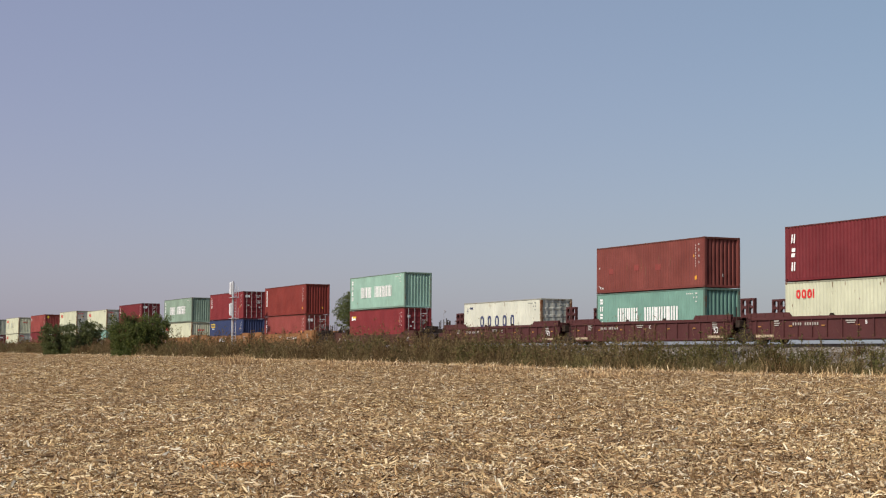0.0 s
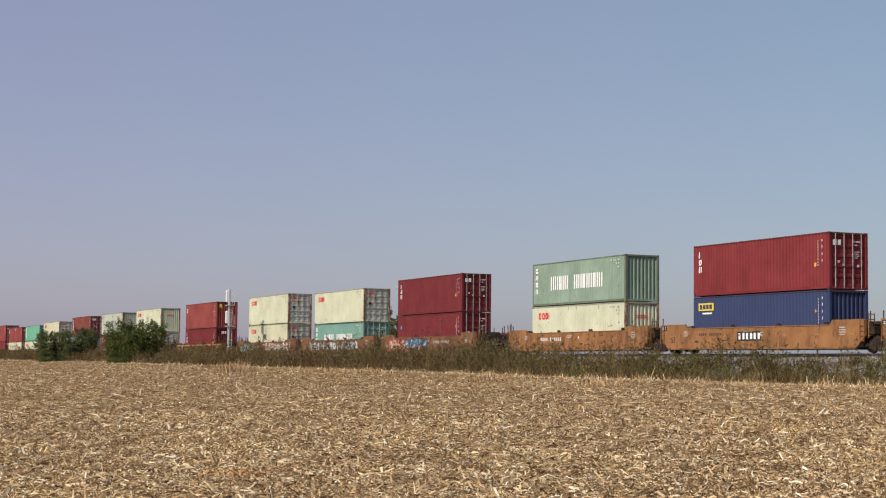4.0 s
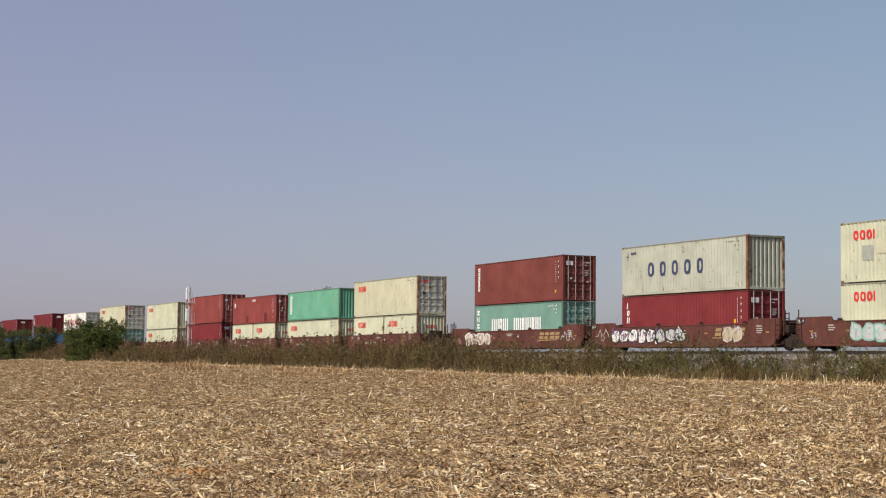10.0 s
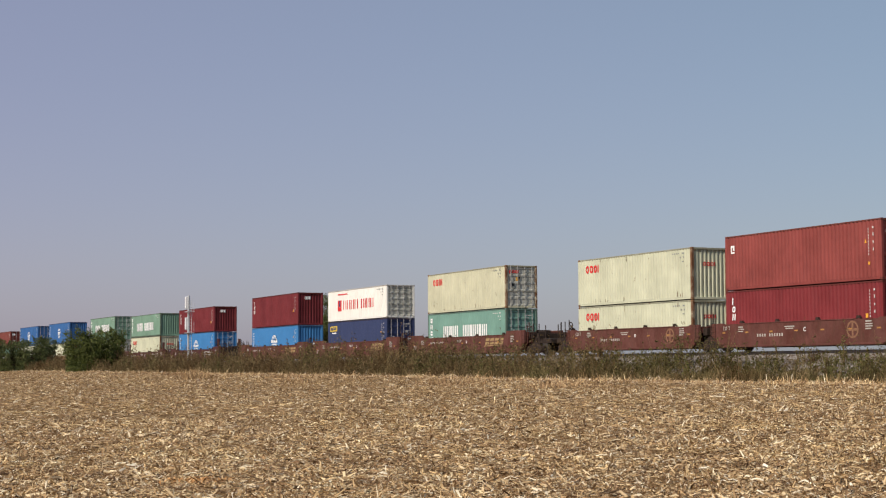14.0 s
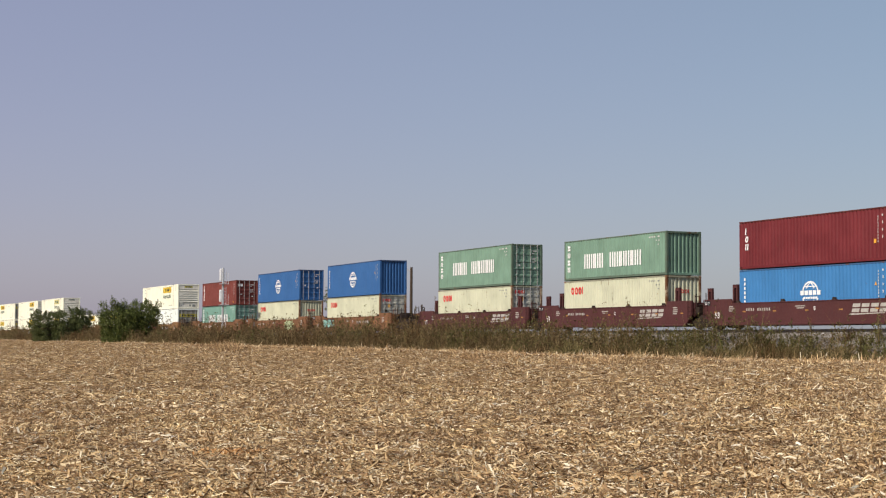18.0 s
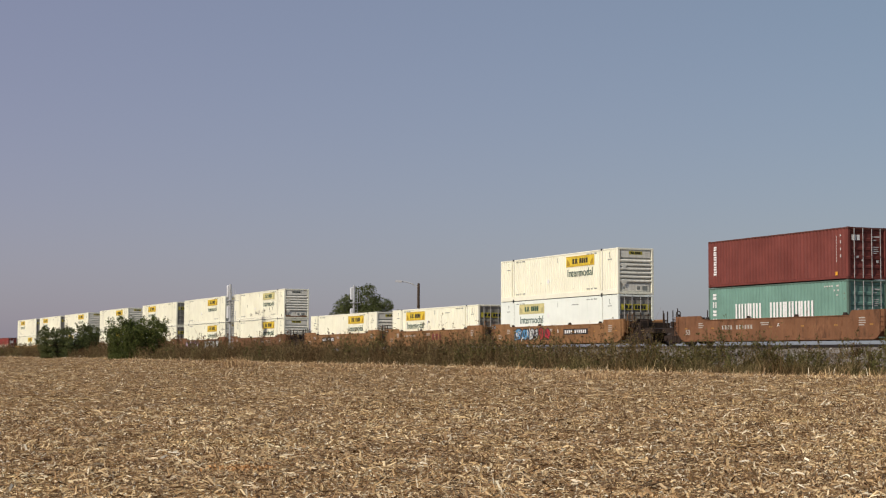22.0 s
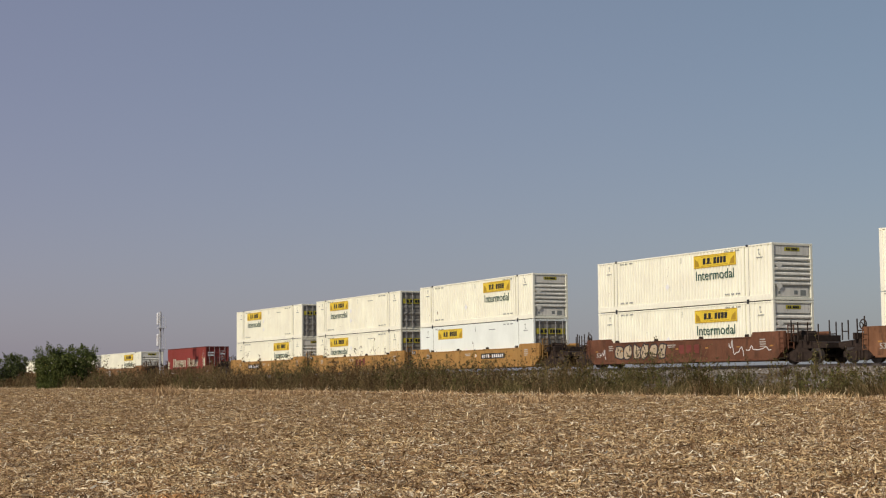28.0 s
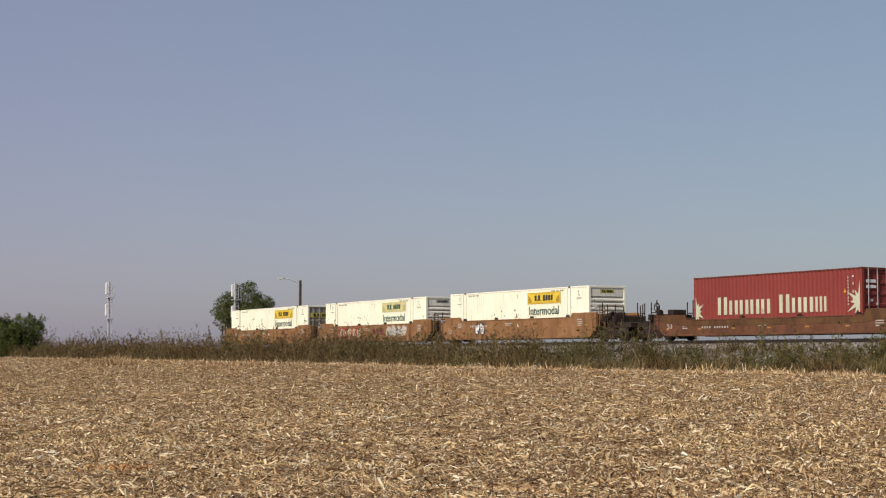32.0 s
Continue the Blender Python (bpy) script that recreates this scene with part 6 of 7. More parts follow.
MOVERS = []
H9, H8 = 2.896, 2.591
NAMES = {
    "ivory": "ivory-white", "cream": "cream", "beige": "dull beige", "greywhite": "stained grey-white", "white": "clean white", "domestic": "long off-white", "smooth": "long smooth bluish-white",
    "brown": "brick-red", "wine": "wine-red", "seagreen": "sea-green", "russet": "russet-brown", "red": "dark red", "maroon": "maroon", "island": "red", "green": "weathered sage-green", "palegreen": "pale green", "teal": "teal green",
    "bright": "bright green", "navy": "navy blue", "blue": "royal blue", "azure": "azure blue"}
SIGNS = {
    "red4": "with small red logo", "whitename": "with large white name", "navyname": "with navy name blocks", "globe": "with white globe logo", "sidename": "with white upright name",
    "tallname": "with white upright name", "bigname": "with white upright initials", "tag": "with small white tag", "scuffed": "with dark red repainted squares", "wedge": "with small yellow logo", "goldname": "with yellow logo",
    "redname": "with red name and logo", "strip": "with white upright strip", "star": "with cream name and sunbursts", "amber_l": "with yellow plaque",
    "amber_r": "with yellow plaque", "amber_pale": "with faded plaque", "dot": "with round blue sticker", "plaque_l": "with yellow plaque", "pale_l": "with pale plaque", "": "without large markings"}


def load(x, lower, upper=None, first=None):
    """The containers over one well whose middle is x; lower and upper: colour, height, leading end, logo, and door colour if it differs."""
    z = RAIL + 0.31
    if lower:
        if lower[0] == "pair":
            for dx in (L20 / 2 + 0.035, -L20 / 2 - 0.035):
                c = box_container(lower[1], H8, L20, "F", "red4", label="short %s steel container with small red logo, in well car" % NAMES[lower[1]])
                MOVERS.append((c, x + dx, z))
            z += H8 + 0.02
        else:
            z = stack(x, z, lower, "standing in well car")
    if upper:
        stack(x, z, upper, "stacked on another")


def stack(x, z, spec, where):
    colour, H, right, logo = spec[:4]
    door = spec[4] if len(spec) > 4 else None
    big = colour in ("domestic", "smooth")
    c = box_container(colour, H, L53 if big else L40, right, logo, door, {"domestic": "fine", "smooth": "smooth"}.get(colour, "deep"),
                      "%s steel container %s, %s" % (NAMES[colour], SIGNS[logo], where) if colour != "smooth" else "long smooth bluish-white container %s, %s" % (SIGNS[logo], where))
    MOVERS.append((c, x, z))
    if colour in ("greywhite", "cream", "beige", "ivory") or logo == "amber_pale":
        stains(c, H, L53 if big else L40, W53 if big else W40, z)
    return z + H + 0.02


def stains(c, H, L, W, seed):
    """Thin rust runs down from the top rail and up from the bottom rail, with a few scuffs between."""
    rnd = random.Random(int(seed * 10) + len(MOVERS))
    items = []
    for k in range(16):
        x = rnd.uniform(-L / 2 + 0.3, L / 2 - 0.4)
        h = rnd.uniform(0.05, 0.32)
        kind = k % 4
        z = 0.19 if kind < 2 else H - 0.10 - h if kind == 2 else rnd.uniform(0.4, H - 0.7)
        items.append((x, z, rnd.uniform(0.015, 0.035) * (1.5 if kind == 1 else 1.0), h * (0.5 if kind == 3 else 1.0)))
    signs("rust_run", rects(("runs", len(MOVERS)), items, -W / 2 + 0.008), RUST, c)


def scars(c, H, L, W):
    """Rusted-through scars in the lower middle of a long box, with rust along its foot."""
    rnd = random.Random(41)
    items = []
    for k in range(26):
        x = rnd.gauss(0.6, 1.9)
        z = 0.48 + 0.10 * (x + 2.0) * rnd.uniform(0.2, 1.0) + rnd.uniform(-0.12, 0.12)
        items.append((x, max(0.40, z), rnd.uniform(0.04, 0.13), rnd.uniform(0.08, 0.34)))
    items += [(x, rnd.uniform(1.2, 1.6), 0.05, rnd.uniform(0.15, 0.35)) for x in (2.2, 2.5, 3.0, -3.6)]
    signs("rust_scar", rects(("scars",), items, -W / 2 + 0.006), RUSTHOLE, c, "dark rusted scars")
    foot = [(-L / 2 + 0.3 + 0.55 * k + rnd.uniform(0, 0.3), 0.30 - rnd.uniform(0.04, 0.16), rnd.uniform(0.10, 0.40), 0.03) for k in range(22)]
    signs("rust_run", rects(("scar_foot",), foot, -W / 2 - 0.0), RUST, c)
    signs("end_rust", end_rects(("scar_end",), [(-1.12, 0.13, 2.2, 0.10), (-1.12, 0.24, 0.5, 0.08), (0.3, 0.24, 0.7, 0.06), (-1.2, 0.3, 0.05, 1.1)], L / 2 - 0.004), RUST, c)


def patches(c, W=W40):
    signs("paint_patch", rects(("patch",), [(-4.55, 1.02, 0.8, 0.72), (-0.85, 1.02, 0.8, 0.92), (5.55, 1.5, 0.5, 0.5)], -W / 2 + 0.008), PALEPATCH, c, "grey repainted patches")
    signs("paint_patch", rects(("patch2",), [(-3.6, 1.3, 0.9, 0.7), (0.6, 1.15, 1.1, 0.85)], -W / 2 + 0.008), PAINT["beige"], c)


CAR_LABEL = {
    "umbercar": "rusty umber steel well car with sprayed lettering",     "ochrecar": "ochre-yellow steel well car with black numbers",     "darkcar": "dark oxide-brown low steel well car",     "maroncar": "oxide-maroon steel well car with white numbers", "browncar": "oxide-brown steel well car with faded markings", "yellowcar": "ochre-yellow steel well car with dark grime",
    "rustcar": "rusty ochre steel well car with worn paint", "goldcar": "rusty ribbed well car with yellow top chord", "twotone": "umber and rust-brown steel well car", "rustochre": "orange-brown rusty steel well car with worn paint"}
LONG, SHORT = (9.77, 8.35), (7.69, 6.33)
CARS = {}


def cars(colour, xs, size=LONG, style="smooth", logo=None, letters="BCA", chalk=True, number="53", wheel="back"):
    for k, x in enumerate(xs):
        c = well_car(colour, size[0], size[1], style, "coupler" if k == 0 else "joint", "coupler" if k == len(xs) - 1 else "joint", letters[k % len(letters)] if letters else "",
                     CAR_LABEL[colour] + ("" if style == "ribbed" or k == 0 else " in coupled set"), number, logo[k] if isinstance(logo, tuple) else logo, chalk, wheel)
        MOVERS.append((c, x, RAIL))
        CARS[round(x)] = c


def build_train():
    a = [-62.30, -82.00, -101.71]
    cars("maroncar", a, style="ribbed")
    load(a[0], ("cream", H9, "F", "red4"), ("maroon", H9, "F", "bigname"))
    load(a[1], ("teal", H9, "F", "whitename"), ("russet", H9, "F", "scuffed"))
    load(a[2], ("ivory", H9, "D", "navyname", SHADED_END))
    cars("darkcar", [-125.30], style="low", letters="", wheel="")
    load(-125.30, ("red", H9, "D", "wedge"), ("palegreen", H9, "F", "whitename"))
    a = [-149.05, -168.50, -188.17]
    cars("yellowcar", a, logo=("plate", "slab", "plate_back"), chalk=False, wheel="front")
    load(a[0], ("wine", H9, "D", "sidename"), ("brown", H9, "F", "tallname"))
    load(a[1], ("navy", H9, "F", "goldname"), ("red", H9, "D", "sidename"))
    load(a[2], ("cream", H9, "F", "red4"), ("green", H9, "F", "whitename"))
    a = [-211.64, -231.25, -250.90]
    cars("rustcar", a, logo=("plate", None, "plate_back"))
    load(a[0], ("maroon", H9, "D", "dot"), ("maroon", H9, "D", "sidename"))
    load(a[1], ("teal", H8, "D", "whitename"), ("cream", H9, "D", "red4", SHADED_END))
    load(a[2], ("beige", H9, "D", "red4", SHADED_END), ("cream", H9, "D", "red4", SHADED_END))
    graffiti(CARS[-212], -1.46, -7.2, -4.0, 0.42, 1.36, 1, ["peach", "white", "red"])
    graffiti(CARS[-212], -1.46, -4.0, 0.4, 0.42, 1.36, 2, ["blue", "black", "white"])
    graffiti(CARS[-231], -1.46, -6.6, 0.2, 0.40, 1.36, 3, ["silver", "black", "tan"])
    graffiti(CARS[-231], -1.46, 0.6, 5.4, 0.40, 1.36, 4, ["silver", "black", "white"])
    for k, (q, col) in enumerate(((-6.2, "tan"), (-4.4, "black"), (-2.2, "silver"), (1.2, "black"), (3.6, "white"))):
        scribble(CARS[-231], -1.474 - 0.002 * k, q, q + 1.5, 0.45, 1.32, 70 + k, col)
    graffiti(CARS[-251], -1.46, -8.0, -3.6, 0.40, 1.36, 5, ["mint", "black"])
    graffiti(CARS[-251], -1.46, 0.0, 2.4, 0.40, 1.36, 6, ["peach", "silver"])
    graffiti(CARS[-251], -1.46, 2.6, 7.0, 0.40, 1.36, 7, ["silver", "white", "peach"])
    cars("goldcar", [-274.74], style="ribbed", letters="", wheel="")
    load(-274.74, ("maroon", H9, "F", "sidename"), ("wine", H9, "F", "tag"))
    a = [-298.04, -317.60, -336.72]
    cars("browncar", a, logo="slant", wheel="front")
    load(a[0], ("cream", H9, "D", "red4", SHADED_END), ("cream", H9, "F", "red4"))
    patches(MOVERS[-1][0])
    stains(MOVERS[-1][0], H9, L40, W40, 4)
    load(a[1], ("red", H9, "D", "sidename"), ("greywhite", H9, "F", "navyname"))
    load(a[2], ("teal", H9, "D", "whitename"), ("russet", H9, "D", "tallname"))
    graffiti(CARS[-318], -1.46, -6.8, -2.2, 0.40, 1.36, 8, ["white", "black", "purple"])
    for k, q in enumerate((-6.4, -4.6, -3.2)):
        scribble(CARS[-318], -1.474 - 0.002 * k, q, q + 1.4, 0.45, 1.32, 80 + k, ("purple", "white", "black")[k])
    graffiti(CARS[-318], -1.46, -2.1, 0.8, 0.42, 1.36, 28, ["silver", "black", "white"])
    graffiti(CARS[-318], -1.46, 4.2, 6.0, 0.40, 1.36, 9, ["tan", "silver"])
    graffiti(CARS[-298], -1.46, -5.2, -2.6, 0.40, 1.38, 10, ["silver", "mint"])
    graffiti(CARS[-337], -1.46, -7.0, -3.2, 0.45, 1.36, 11, ["tan", "silver", "white"])
    scribble(CARS[-337], -1.46, 6.3, 7.9, 0.66, 1.30, 90, "silver")
    scribble(CARS[-318], -1.46, -8.6, -7.2, 0.80, 1.36, 91, "silver")
    a = [-358.33, -373.72, -389.08, -404.60, -419.90]
    cars("browncar", a, SHORT, style="flat", logo="disc", letters="AEDCB", number="125 T")
    load(a[0], ("pair", "cream"), ("beige", H9, "D", "red4", SHADED_END))
    load(a[1], ("cream", H8, "F", "red4"), ("bright", H8, "F", "strip"))
    load(a[2], ("pair", "cream"), ("wine", H8, "D", "tag"))
    for dx in (-0.2, 0.35):
        o = part("placard", shared(("placard_40",), lambda bm: prism(bm, [(0, -0.16), (0.16, 0), (0, 0.16), (-0.16, 0)], -0.012, 0.0)), WHITE, MOVERS[-1][0])
        o.location = (dx, -W40 / 2 + 0.008, 2.2)
    signs("paint_patch", rects(("dark_patch",), [(-2.1, 0.2, 0.5, 0.55), (3.0, 0.2, 0.75, 0.75)], -W40 / 2 + 0.008), PAINT["maroon"], MOVERS[-1][0], "dark repainted patches")
    load(a[3], ("red", H9, "D", "sidename"), ("wine", H9, "D", "tag"))
    load(a[4], ("cream", H8, "F", "red4"), ("cream", H9, "F", "red4"))
    stains(MOVERS[-1][0], H9, L40, W40, 5)
    a = [-441.56, -461.25, -480.62]
    cars("browncar", a, logo="slant")
    load(a[0], ("teal", H9, "D", "whitename"), ("beige", H9, "D", "red4", SHADED_END))
    load(a[1], ("navy", H9, "D", "goldname"), ("white", H8, "D", "redname", SHADED_END))
    load(a[2], ("azure", H9, "F", "globe"), ("maroon", H9, "F", "sidename"))
    a = [-504.42, -523.87, -543.54]
    cars("maroncar", a, logo="slant")
    load(a[0], ("azure", H9, "D", "globe"), ("maroon", H8, "F", "sidename"))
    load(a[1], ("cream", H9, "F", "red4"), ("seagreen", H8, "F", "whitename"))
    load(a[2], ("cream", H9, "D", "red4", SHADED_END), ("seagreen", H9, "D", "whitename"))
    a = [-567.36, -587.01, -606.53]
    cars("rustcar", a, logo=("plate", "redbars", "plate_back"))
    load(a[0], ("cream", H9, "D", "red4", SHADED_END), ("blue", H9, "F", "globe"))
    load(a[1], ("cream", H9, "F", "red4"), ("blue", H9, "D", "globe"))
    load(a[2], ("teal", H9, "D", "whitename"), ("russet", H8, "D", "tallname"))
    graffiti(CARS[-567], -1.46, -6.4, -3.6, 0.5, 1.36, 12, ["mint", "black"])
    splash(CARS[-587], -1.46, 3.9, 0.86, 1.75, 0.56, 13, "lime")
    a = [-630.45, -650.26, -669.84]
    cars("rustochre", a, logo=("plate", "redbars", "plate_back"))
    load(a[0], ("smooth", H9, "D", "pale_l"), ("domestic", H9, "F", "amber_r"))
    load(a[1], ("domestic", H9, "D", "amber_l"))
    load(a[2], ("domestic", H9, "F", "amber_r"))
    graffiti(CARS[-630], -1.46, -5.6, -3.5, 0.4, 1.36, 14, ["blue", "black", "white"])
    graffiti(CARS[-630], -1.46, -3.4, -2.2, 0.4, 1.36, 24, ["silver", "black"])
    graffiti(CARS[-630], -1.46, -2.2, -0.4, 0.4, 1.36, 15, ["red", "black"])
    for k, (q, col) in enumerate(((-5.6, "white"), (-4.8, "black"), (-4.0, "white"), (-3.2, "black"))):
        scribble(CARS[-630], -1.472 - 0.002 * k, q, q + 1.1, 0.45, 1.32, 60 + k, col)
    a = [-693.61, -713.12, -732.70]
    cars("rustcar", a, logo=("plate", None, "plate_back"))
    load(a[0], ("domestic", H9, "F", "amber_r"), ("domestic", H9, "F", "amber_pale"))
    scars(MOVERS[-1][0], H9, L53, W53)
    load(a[1], ("domestic", H9, "F", "amber_r"), ("domestic", H9, "F", "amber_r"))
    stains(MOVERS[-1][0], H9, L53, W53, 7)
    load(a[2], ("domestic", H9, "D", "amber_l"), ("domestic", H9, "D", "amber_l"))
    graffiti(CARS[-713], -1.46, -6.6, -1.2, 0.4, 1.36, 16, ["purple", "white", "black"])
    graffiti(CARS[-713], -1.46, 0.8, 6.6, 0.4, 1.36, 17, ["silver", "black", "lime"])
    cars("umbercar", [-756.55], logo="redbars", letters="")
    load(-756.55, ("domestic", H9, "F", "amber_r"), ("domestic", H9, "F", "amber_r"))
    graffiti(CARS[-757], -1.46, -6.0, -1.0, 0.38, 1.38, 18, ["tan", "black"])
    part("repainted_panel", rects(("panel",), [(-0.25, 0.48, 2.9, 0.86)], -1.459), PAINT["twotone"], CARS[-757])
    scribble(CARS[-757], -1.46, 4.6, 5.9, 0.42, 1.34, 19, "white")
    scribble(CARS[-757], -1.46, 6.0, 8.0, 0.66, 1.0, 29, "white")
    scribble(CARS[-757], -1.46, -7.6, -7.0, 0.5, 1.1, 39, "white")
    a = [-780.30, -799.77, -819.16]
    cars("ochrecar", a, logo=("plate", "redbars", "plate_back"), chalk=False)
    load(a[0], ("smooth", H9, "D", "plaque_l"), ("domestic", H9, "F", "amber_r"))
    load(a[1], ("domestic", H9, "D", "amber_l"), ("domestic", H9, "D", "amber_l"))
    load(a[2], ("domestic", H9, "F", "amber_r"), ("domestic", H9, "D", "amber_l"))
    cars("twotone", [-842.50], style="low", letters="")
    load(-842.50, ("island", H9, "D", "star"))
    a = [-866.20, -885.75, -905.30]
    cars("rustochre", a, logo=(None, "redbars", None))
    load(a[0], ("domestic", H9, "F", "amber_r"))
    load(a[1], ("domestic", H9, "F", "amber_pale"))
    load(a[2], ("domestic", H9, "D", "amber_r"))
    graffiti(CARS[-886], -1.46, -5.5, -1.5, 0.5, 1.36, 20, ["tan", "red"])
    graffiti(CARS[-886], -1.46, 2.5, 5.5, 0.5, 1.36, 21, ["silver", "tan"])
    graffiti(CARS[-866], -1.46, -4.6, -3.4, 0.4, 1.36, 22, ["white", "black"])

# ---- birds ----
FLIGHT_A = [(2.1, -10.82, 49.68, 12.49), (2.2, -9.94, 50.98, 11.74), (2.3, -9.29, 52.13, 11.37), (2.4, -8.82, 53.23, 11.00), (2.5, -8.55, 54.32, 10.43), (2.6, -8.66, 55.35, 9.74), (2.7, -8.55, 56.39, 9.20), (2.8, -8.07, 57.49, 8.48), (2.9, -7.19, 58.63, 7.73), (3.0, -6.19, 59.77, 6.72), (3.1, -5.83, 60.80, 5.97), (3.2, -5.13, 61.83, 5.25), (3.3, -4.26, 62.87, 4.50), (3.5, -2.49, 63.93, 3.32)]
FLIGHT_B = [(20.9, 11.80, 43.99, 8.05), (21.0, 9.57, 43.69, 7.49), (21.1, 7.43, 43.25, 7.06), (21.2, 5.36, 42.68, 6.83), (21.3, 3.22, 42.00, 6.82), (21.4, 1.02, 41.17, 7.17), (21.5, -1.39, 40.19, 7.67), (21.6, -4.04, 39.00, 8.33), (21.7, -6.76, 37.54, 9.17), (21.8, -9.33, 35.83, 10.16)]
BIRDS = []


def bird(flight, size, label):
    """A small dark bird: body with tail, and two wings that beat. +x is its head."""
    ob = thing("bird", label, "bird")
    bm = bmesh.new()
    bmesh.ops.create_uvsphere(bm, u_segments=10, v_segments=7, radius=0.5)
    for v in bm.verts:
        v.co = Vector((v.co.x * 0.75 * size, v.co.y * 0.26 * size, v.co.z * 0.24 * size))
    rod(bm, (0.30 * size, 0, 0.02 * size), (0.46 * size, 0, 0.02 * size), 0.07 * size, 6, 0.01 * size)
    box(bm, -0.62 * size, -0.28 * size, -0.08 * size, 0.08 * size, -0.01 * size, 0.02 * size)
    part("body", bm, FEATHER, ob)
    wings = []
    for sgn in (-1, 1):
        bm = bmesh.new()
        q = [(0.16, 0.06), (0.10, 0.55), (-0.02, 0.86), (-0.14, 0.55), (-0.14, 0.06)]
        low = [bm.verts.new((x * size, sgn * y * size, 0)) for x, y in q]
        top = [bm.verts.new((x * size, sgn * y * size, 0.015 * size)) for x, y in q]
        bm.faces.new(low)
        bm.faces.new(top[::-1])
        for i in range(5):
            bm.faces.new((low[i], top[i], top[(i + 1) % 5], low[(i + 1) % 5]))
        wings.append((part("wing", bm, FEATHER, ob), sgn))
    BIRDS.append((ob, wings, flight))


def bird_rows(flight):
    """Straight on before and after the stretch that was flown in view."""
    pts = [(t, Vector(p)) for t, *p in flight]
    rows = []
    (t0, a), (_, b) = pts[0], pts[1]
    (t1, d), (_, c) = pts[-1], pts[-2]
    way = (b - a).normalized()
    rows.append((0.0, a - way * 30 + Vector((0, -10, 14)), way))
    rows += [(t, p, (pts[min(i + 1, len(pts) - 1)][1] - pts[max(i - 1, 0)][1]).normalized()) for i, (t, p) in enumerate(pts)]
    way = (d - c).normalized()
    return rows, way, t1, d


def motions():
    times = [2.0 * k for k in range(17)]
    for ob, x, z in MOVERS:
        walk(ob, [(t, on_track(lead(t) + x, z)) for t in times])
    for ob, wings, flight in BIRDS:
        rows, way, t1, last = bird_rows(flight)
        ends = [(t1 + 0.6, last + way * 6.0, way), (32.0, last + way * 12.0, way)]
        keys = []
        for t, p, w in rows + ends:
            yaw = math.degrees(math.atan2(w.y, w.x))
            keys.append((t, pose(*p, 0, -20 * w.z, yaw)))
        walk(ob, keys)
        for wing, sgn in wings:
            beat = [(0.0, pose(0, 0, 0, sgn * 35))]
            beat += [(round(flight[0][0] + 0.1 * k, 1), pose(0, 0, 0, sgn * (48 if k % 2 else -12))) for k in range(int((flight[-1][0] - flight[0][0]) * 10) + 1)]
            walk(wing, beat + [(32.0, pose(0, 0, 0, sgn * 20))])


# ---- beside the railway ----
def signal_mast(x, y, height, arms):
    ob = thing("signal_mast", "grey galvanised railway signal mast with ladder", "signal mast")
    ob.matrix_world = place(x, y, float(ground_height(x, y)))
    bm = bmesh.new()
    rod(bm, (0, 0, -0.3), (0, 0, height), 0.115, 10)
    part("pole", bm, GALV, ob)
    bm = bmesh.new()
    box(bm, -0.35, 0.35, -0.35, 0.35, -0.3, 0.35, 0.04)
    part("footing", bm, STONE, ob)
    bm = bmesh.new()
    for yy in (-0.2, 0.2):
        rod(bm, (0.42, yy, 0.3), (0.42, yy, height - 0.4), 0.025, 6)
    for k in range(int((height - 0.8) / 0.3)):
        rod(bm, (0.42, -0.2, 0.5 + 0.3 * k), (0.42, 0.2, 0.5 + 0.3 * k), 0.02, 5)
    part("ladder", bm, GALV, ob)
    for z in arms:
        bm = bmesh.new()
        box(bm, -0.52, -0.28, -0.24, 0.24, z - 0.62, z + 0.62, 0.07)
        head = part("signal_head", bm, PALEGALV, ob, "pale back of signal head")
        for k in (-0.45, 0, 0.45):
            bm = bmesh.new()
            rod(bm, (-0.80, 0, z + k * 0.8), (-0.55, 0, z + k * 0.8), 0.11, 10)
            part("hood", bm, BLACK, head)
        bm = bmesh.new()
        rod(bm, (-0.5, 0, z), (0, 0, z), 0.05, 6)
        part("bracket", bm, GALV, ob)
        bm = bmesh.new()
        box(bm, -0.2, 0.9, -0.35, 0.35, z - 0.95, z - 0.90)
        part("platform", bm, GALV, ob)
        for yy in (-0.3, 0.3):
            bm = bmesh.new()
            rod(bm, (0.85, yy, z - 0.9), (0.85, yy, z + 0.15), 0.02, 5)
            part("rail_post", bm, GALV, ob)


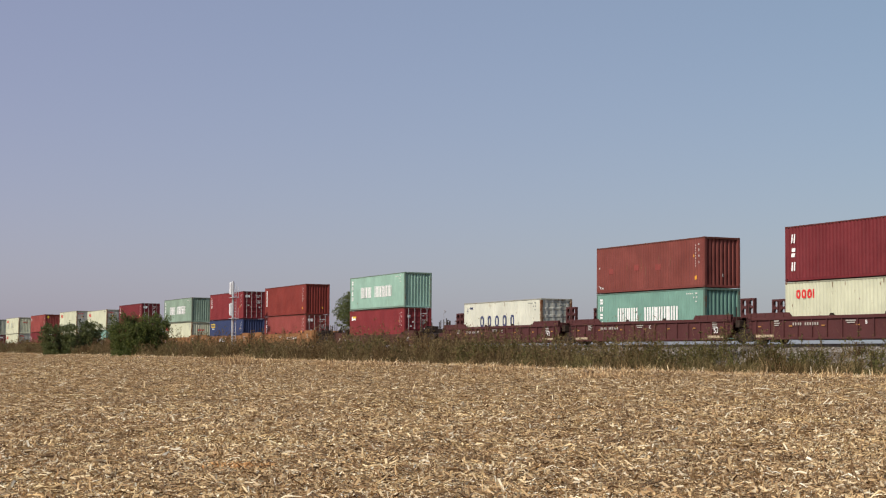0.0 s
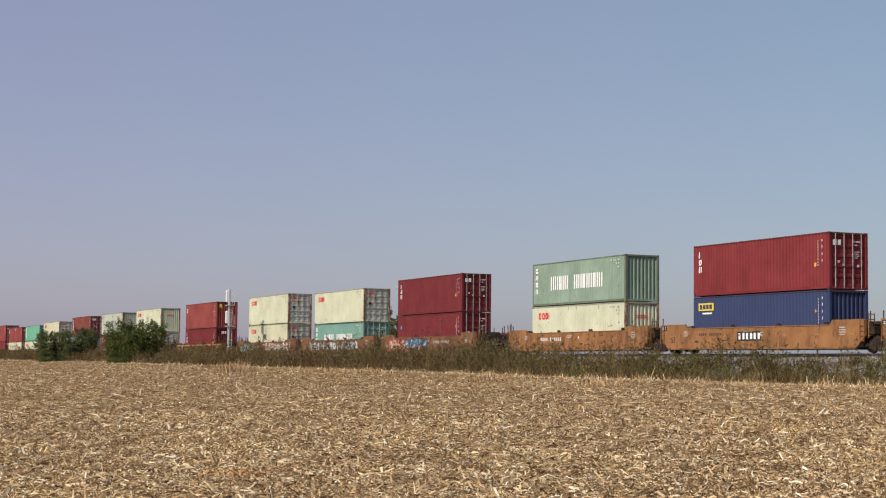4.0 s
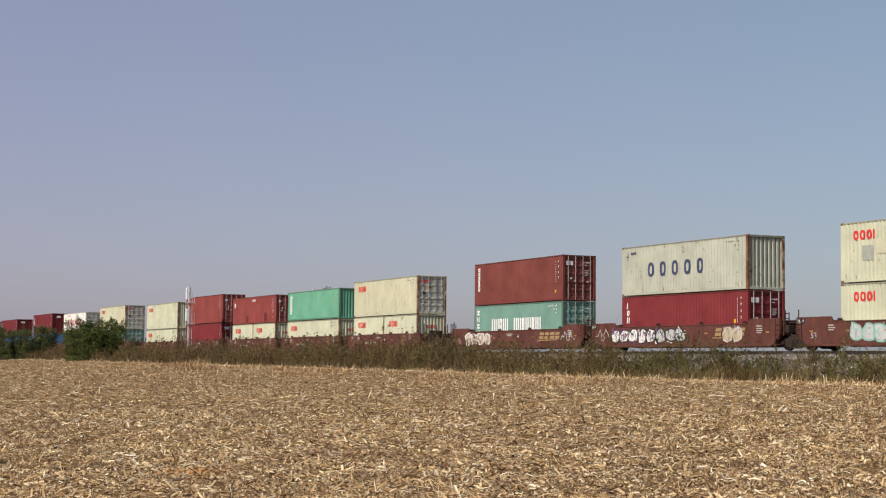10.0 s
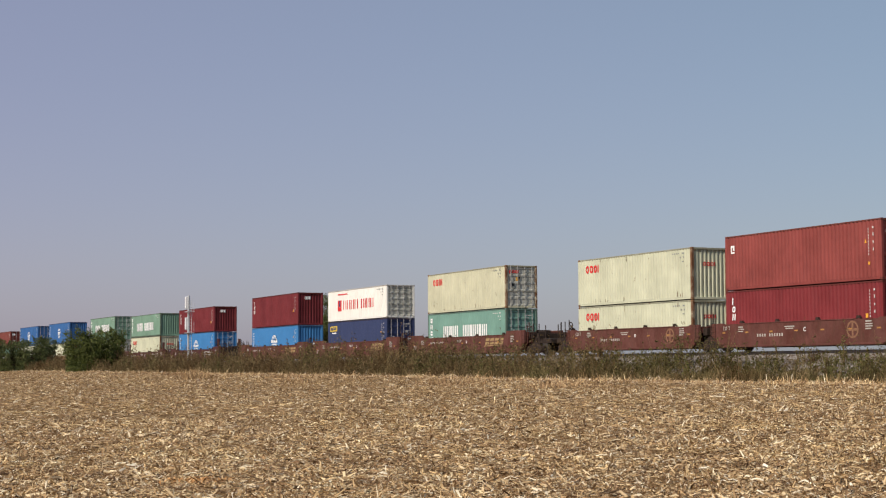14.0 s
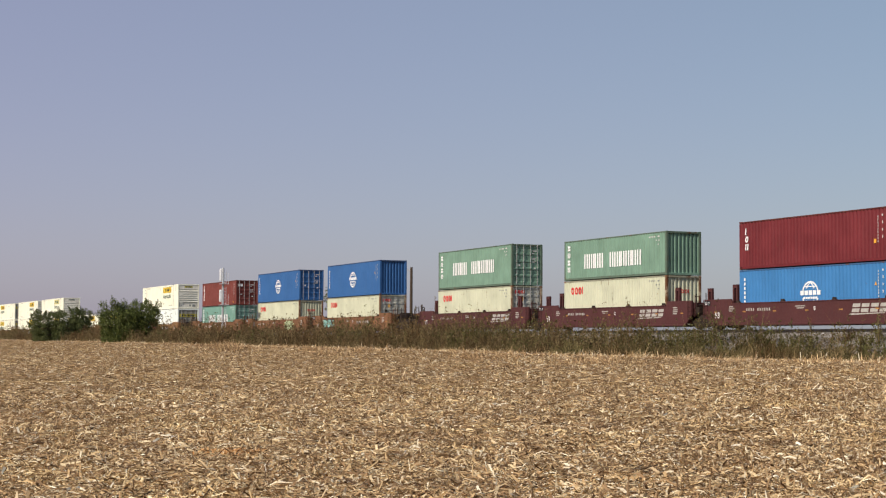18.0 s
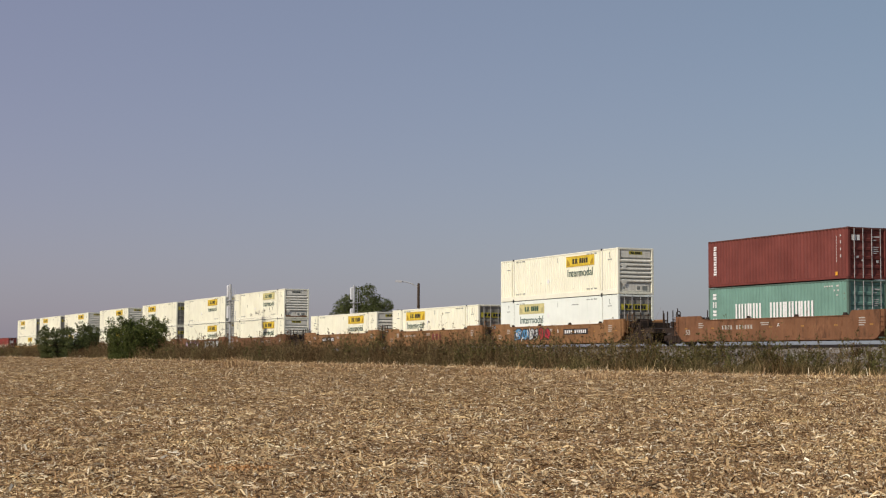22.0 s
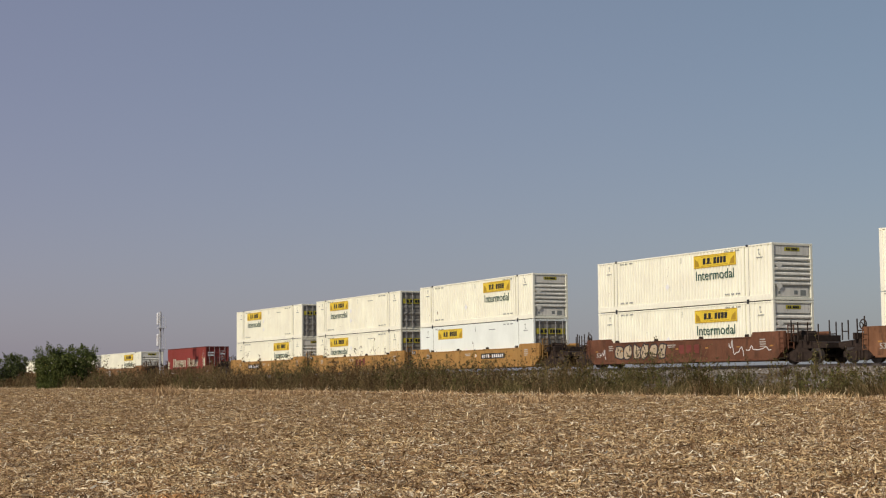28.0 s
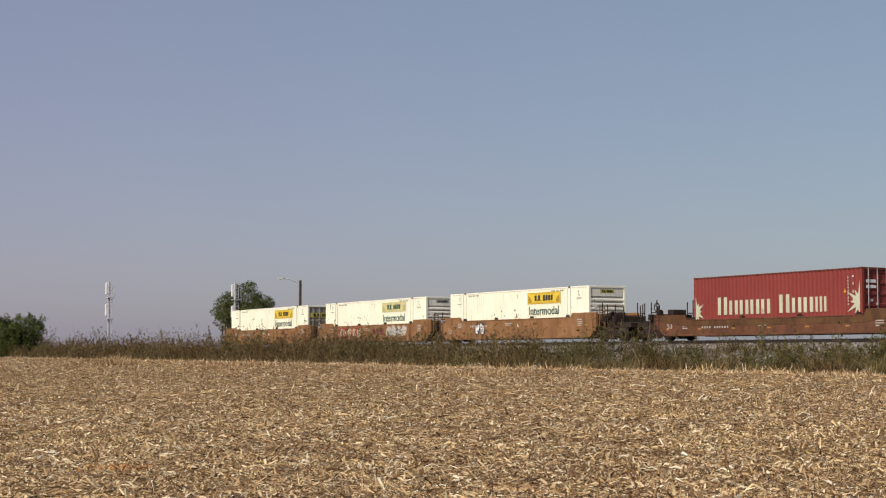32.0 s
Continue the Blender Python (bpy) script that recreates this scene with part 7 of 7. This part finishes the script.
def street_lamp(x, y, top):
    ob = thing("street_lamp", "dark wooden pole with curved lamp arm", "street lamp")
    g = float(ground_height(x, y))
    ob.matrix_world = place(x, y, g, TURN)
    bm = bmesh.new()
    rod(bm, (0, 0, -0.2), (0, 0, top - g), 0.17, 10, 0.13)
    part("pole", bm, BARK, ob)
    bm = bmesh.new()
    pts = [(0, 0, top - g - 0.45), (-0.5, 0, top - g - 0.1), (-1.1, 0, top - g + 0.12), (-1.7, 0, top - g + 0.18)]
    for a, b in zip(pts, pts[1:]):
        rod(bm, a, b, 0.05, 8)
    part("arm", bm, GALV, ob)
    bm = bmesh.new()
    prism(bm, [(-2.3, top - g + 0.12), (-1.65, top - g + 0.06), (-1.6, top - g + 0.26), (-2.2, top - g + 0.3)], -0.16, 0.16)
    part("lamp_head", bm, GALV, ob)


def fence_post(x, y, h):
    bm = bmesh.new()
    rod(bm, (0, 0, -0.3), (0, 0, h), 0.07, 8, 0.06)
    me = bpy.data.meshes.new("fence_post")
    bm.to_mesh(me)
    bm.free()
    me.materials.append(BARK)
    ob = new("fence_post", me)
    ob.matrix_world = place(x, y, float(ground_height(x, y)))
    return tagged(ob, "weathered dark wooden post among the weeds", "post")


build_ground()
build_straw()
build_weeds()
build_tuft()
build_stalks()
bush(-178.2, 42.6, 7.4, 5.3, 1, LEAF, "large dark green bush at the field edge", 0.22, 0.56)
bush(-214.8, 42.2, 9.0, 4.7, 2, LEAFB, "low spreading olive-green bush at the field edge", 0.3, 0.60)
tree(-254.0, 100.0, EDGE_Z, 13.0, 11.6, 5, 42000, 0.14)
tree(-239.4, 100.0, EDGE_Z, 8.9, 2.6, 6, 4000, 0.15, "slender young tree beside a larger tree")
for tx, th, ts in ((-481.0, 5.6, 7), (-474.0, 4.9, 8), (-468.0, 4.6, 9), (-486.0, 4.4, 10)):
    tree(tx, 260.0, EDGE_Z - 0.1, th, 2.6, ts, 1500, 0.22, "small distant tree on the horizon")
signal_mast(-153.2, 46.0, 7.7, (7.0, 4.9))
signal_mast(-147.5, 57.0, 7.7, (6.9, 4.8))
street_lamp(-142.9, 62.0, 8.8)
fence_post(-205.0, 60.0, 1.9)
fence_post(-196.0, 60.0, 2.0)
ob = fence_post(-43.2, 42.4, 1.0)
ob.matrix_world = ob.matrix_world @ pose(0, 0, 0, 0, 26, 0)
tagged(ob, "short pale wooden stake leaning in the weeds", "stake")
build_track()
bird(FLIGHT_A, 0.24, "small dark songbird flying over the field")
bird(FLIGHT_B, 0.11, "small dark bird gliding low across the sky")
build_train()
motions()
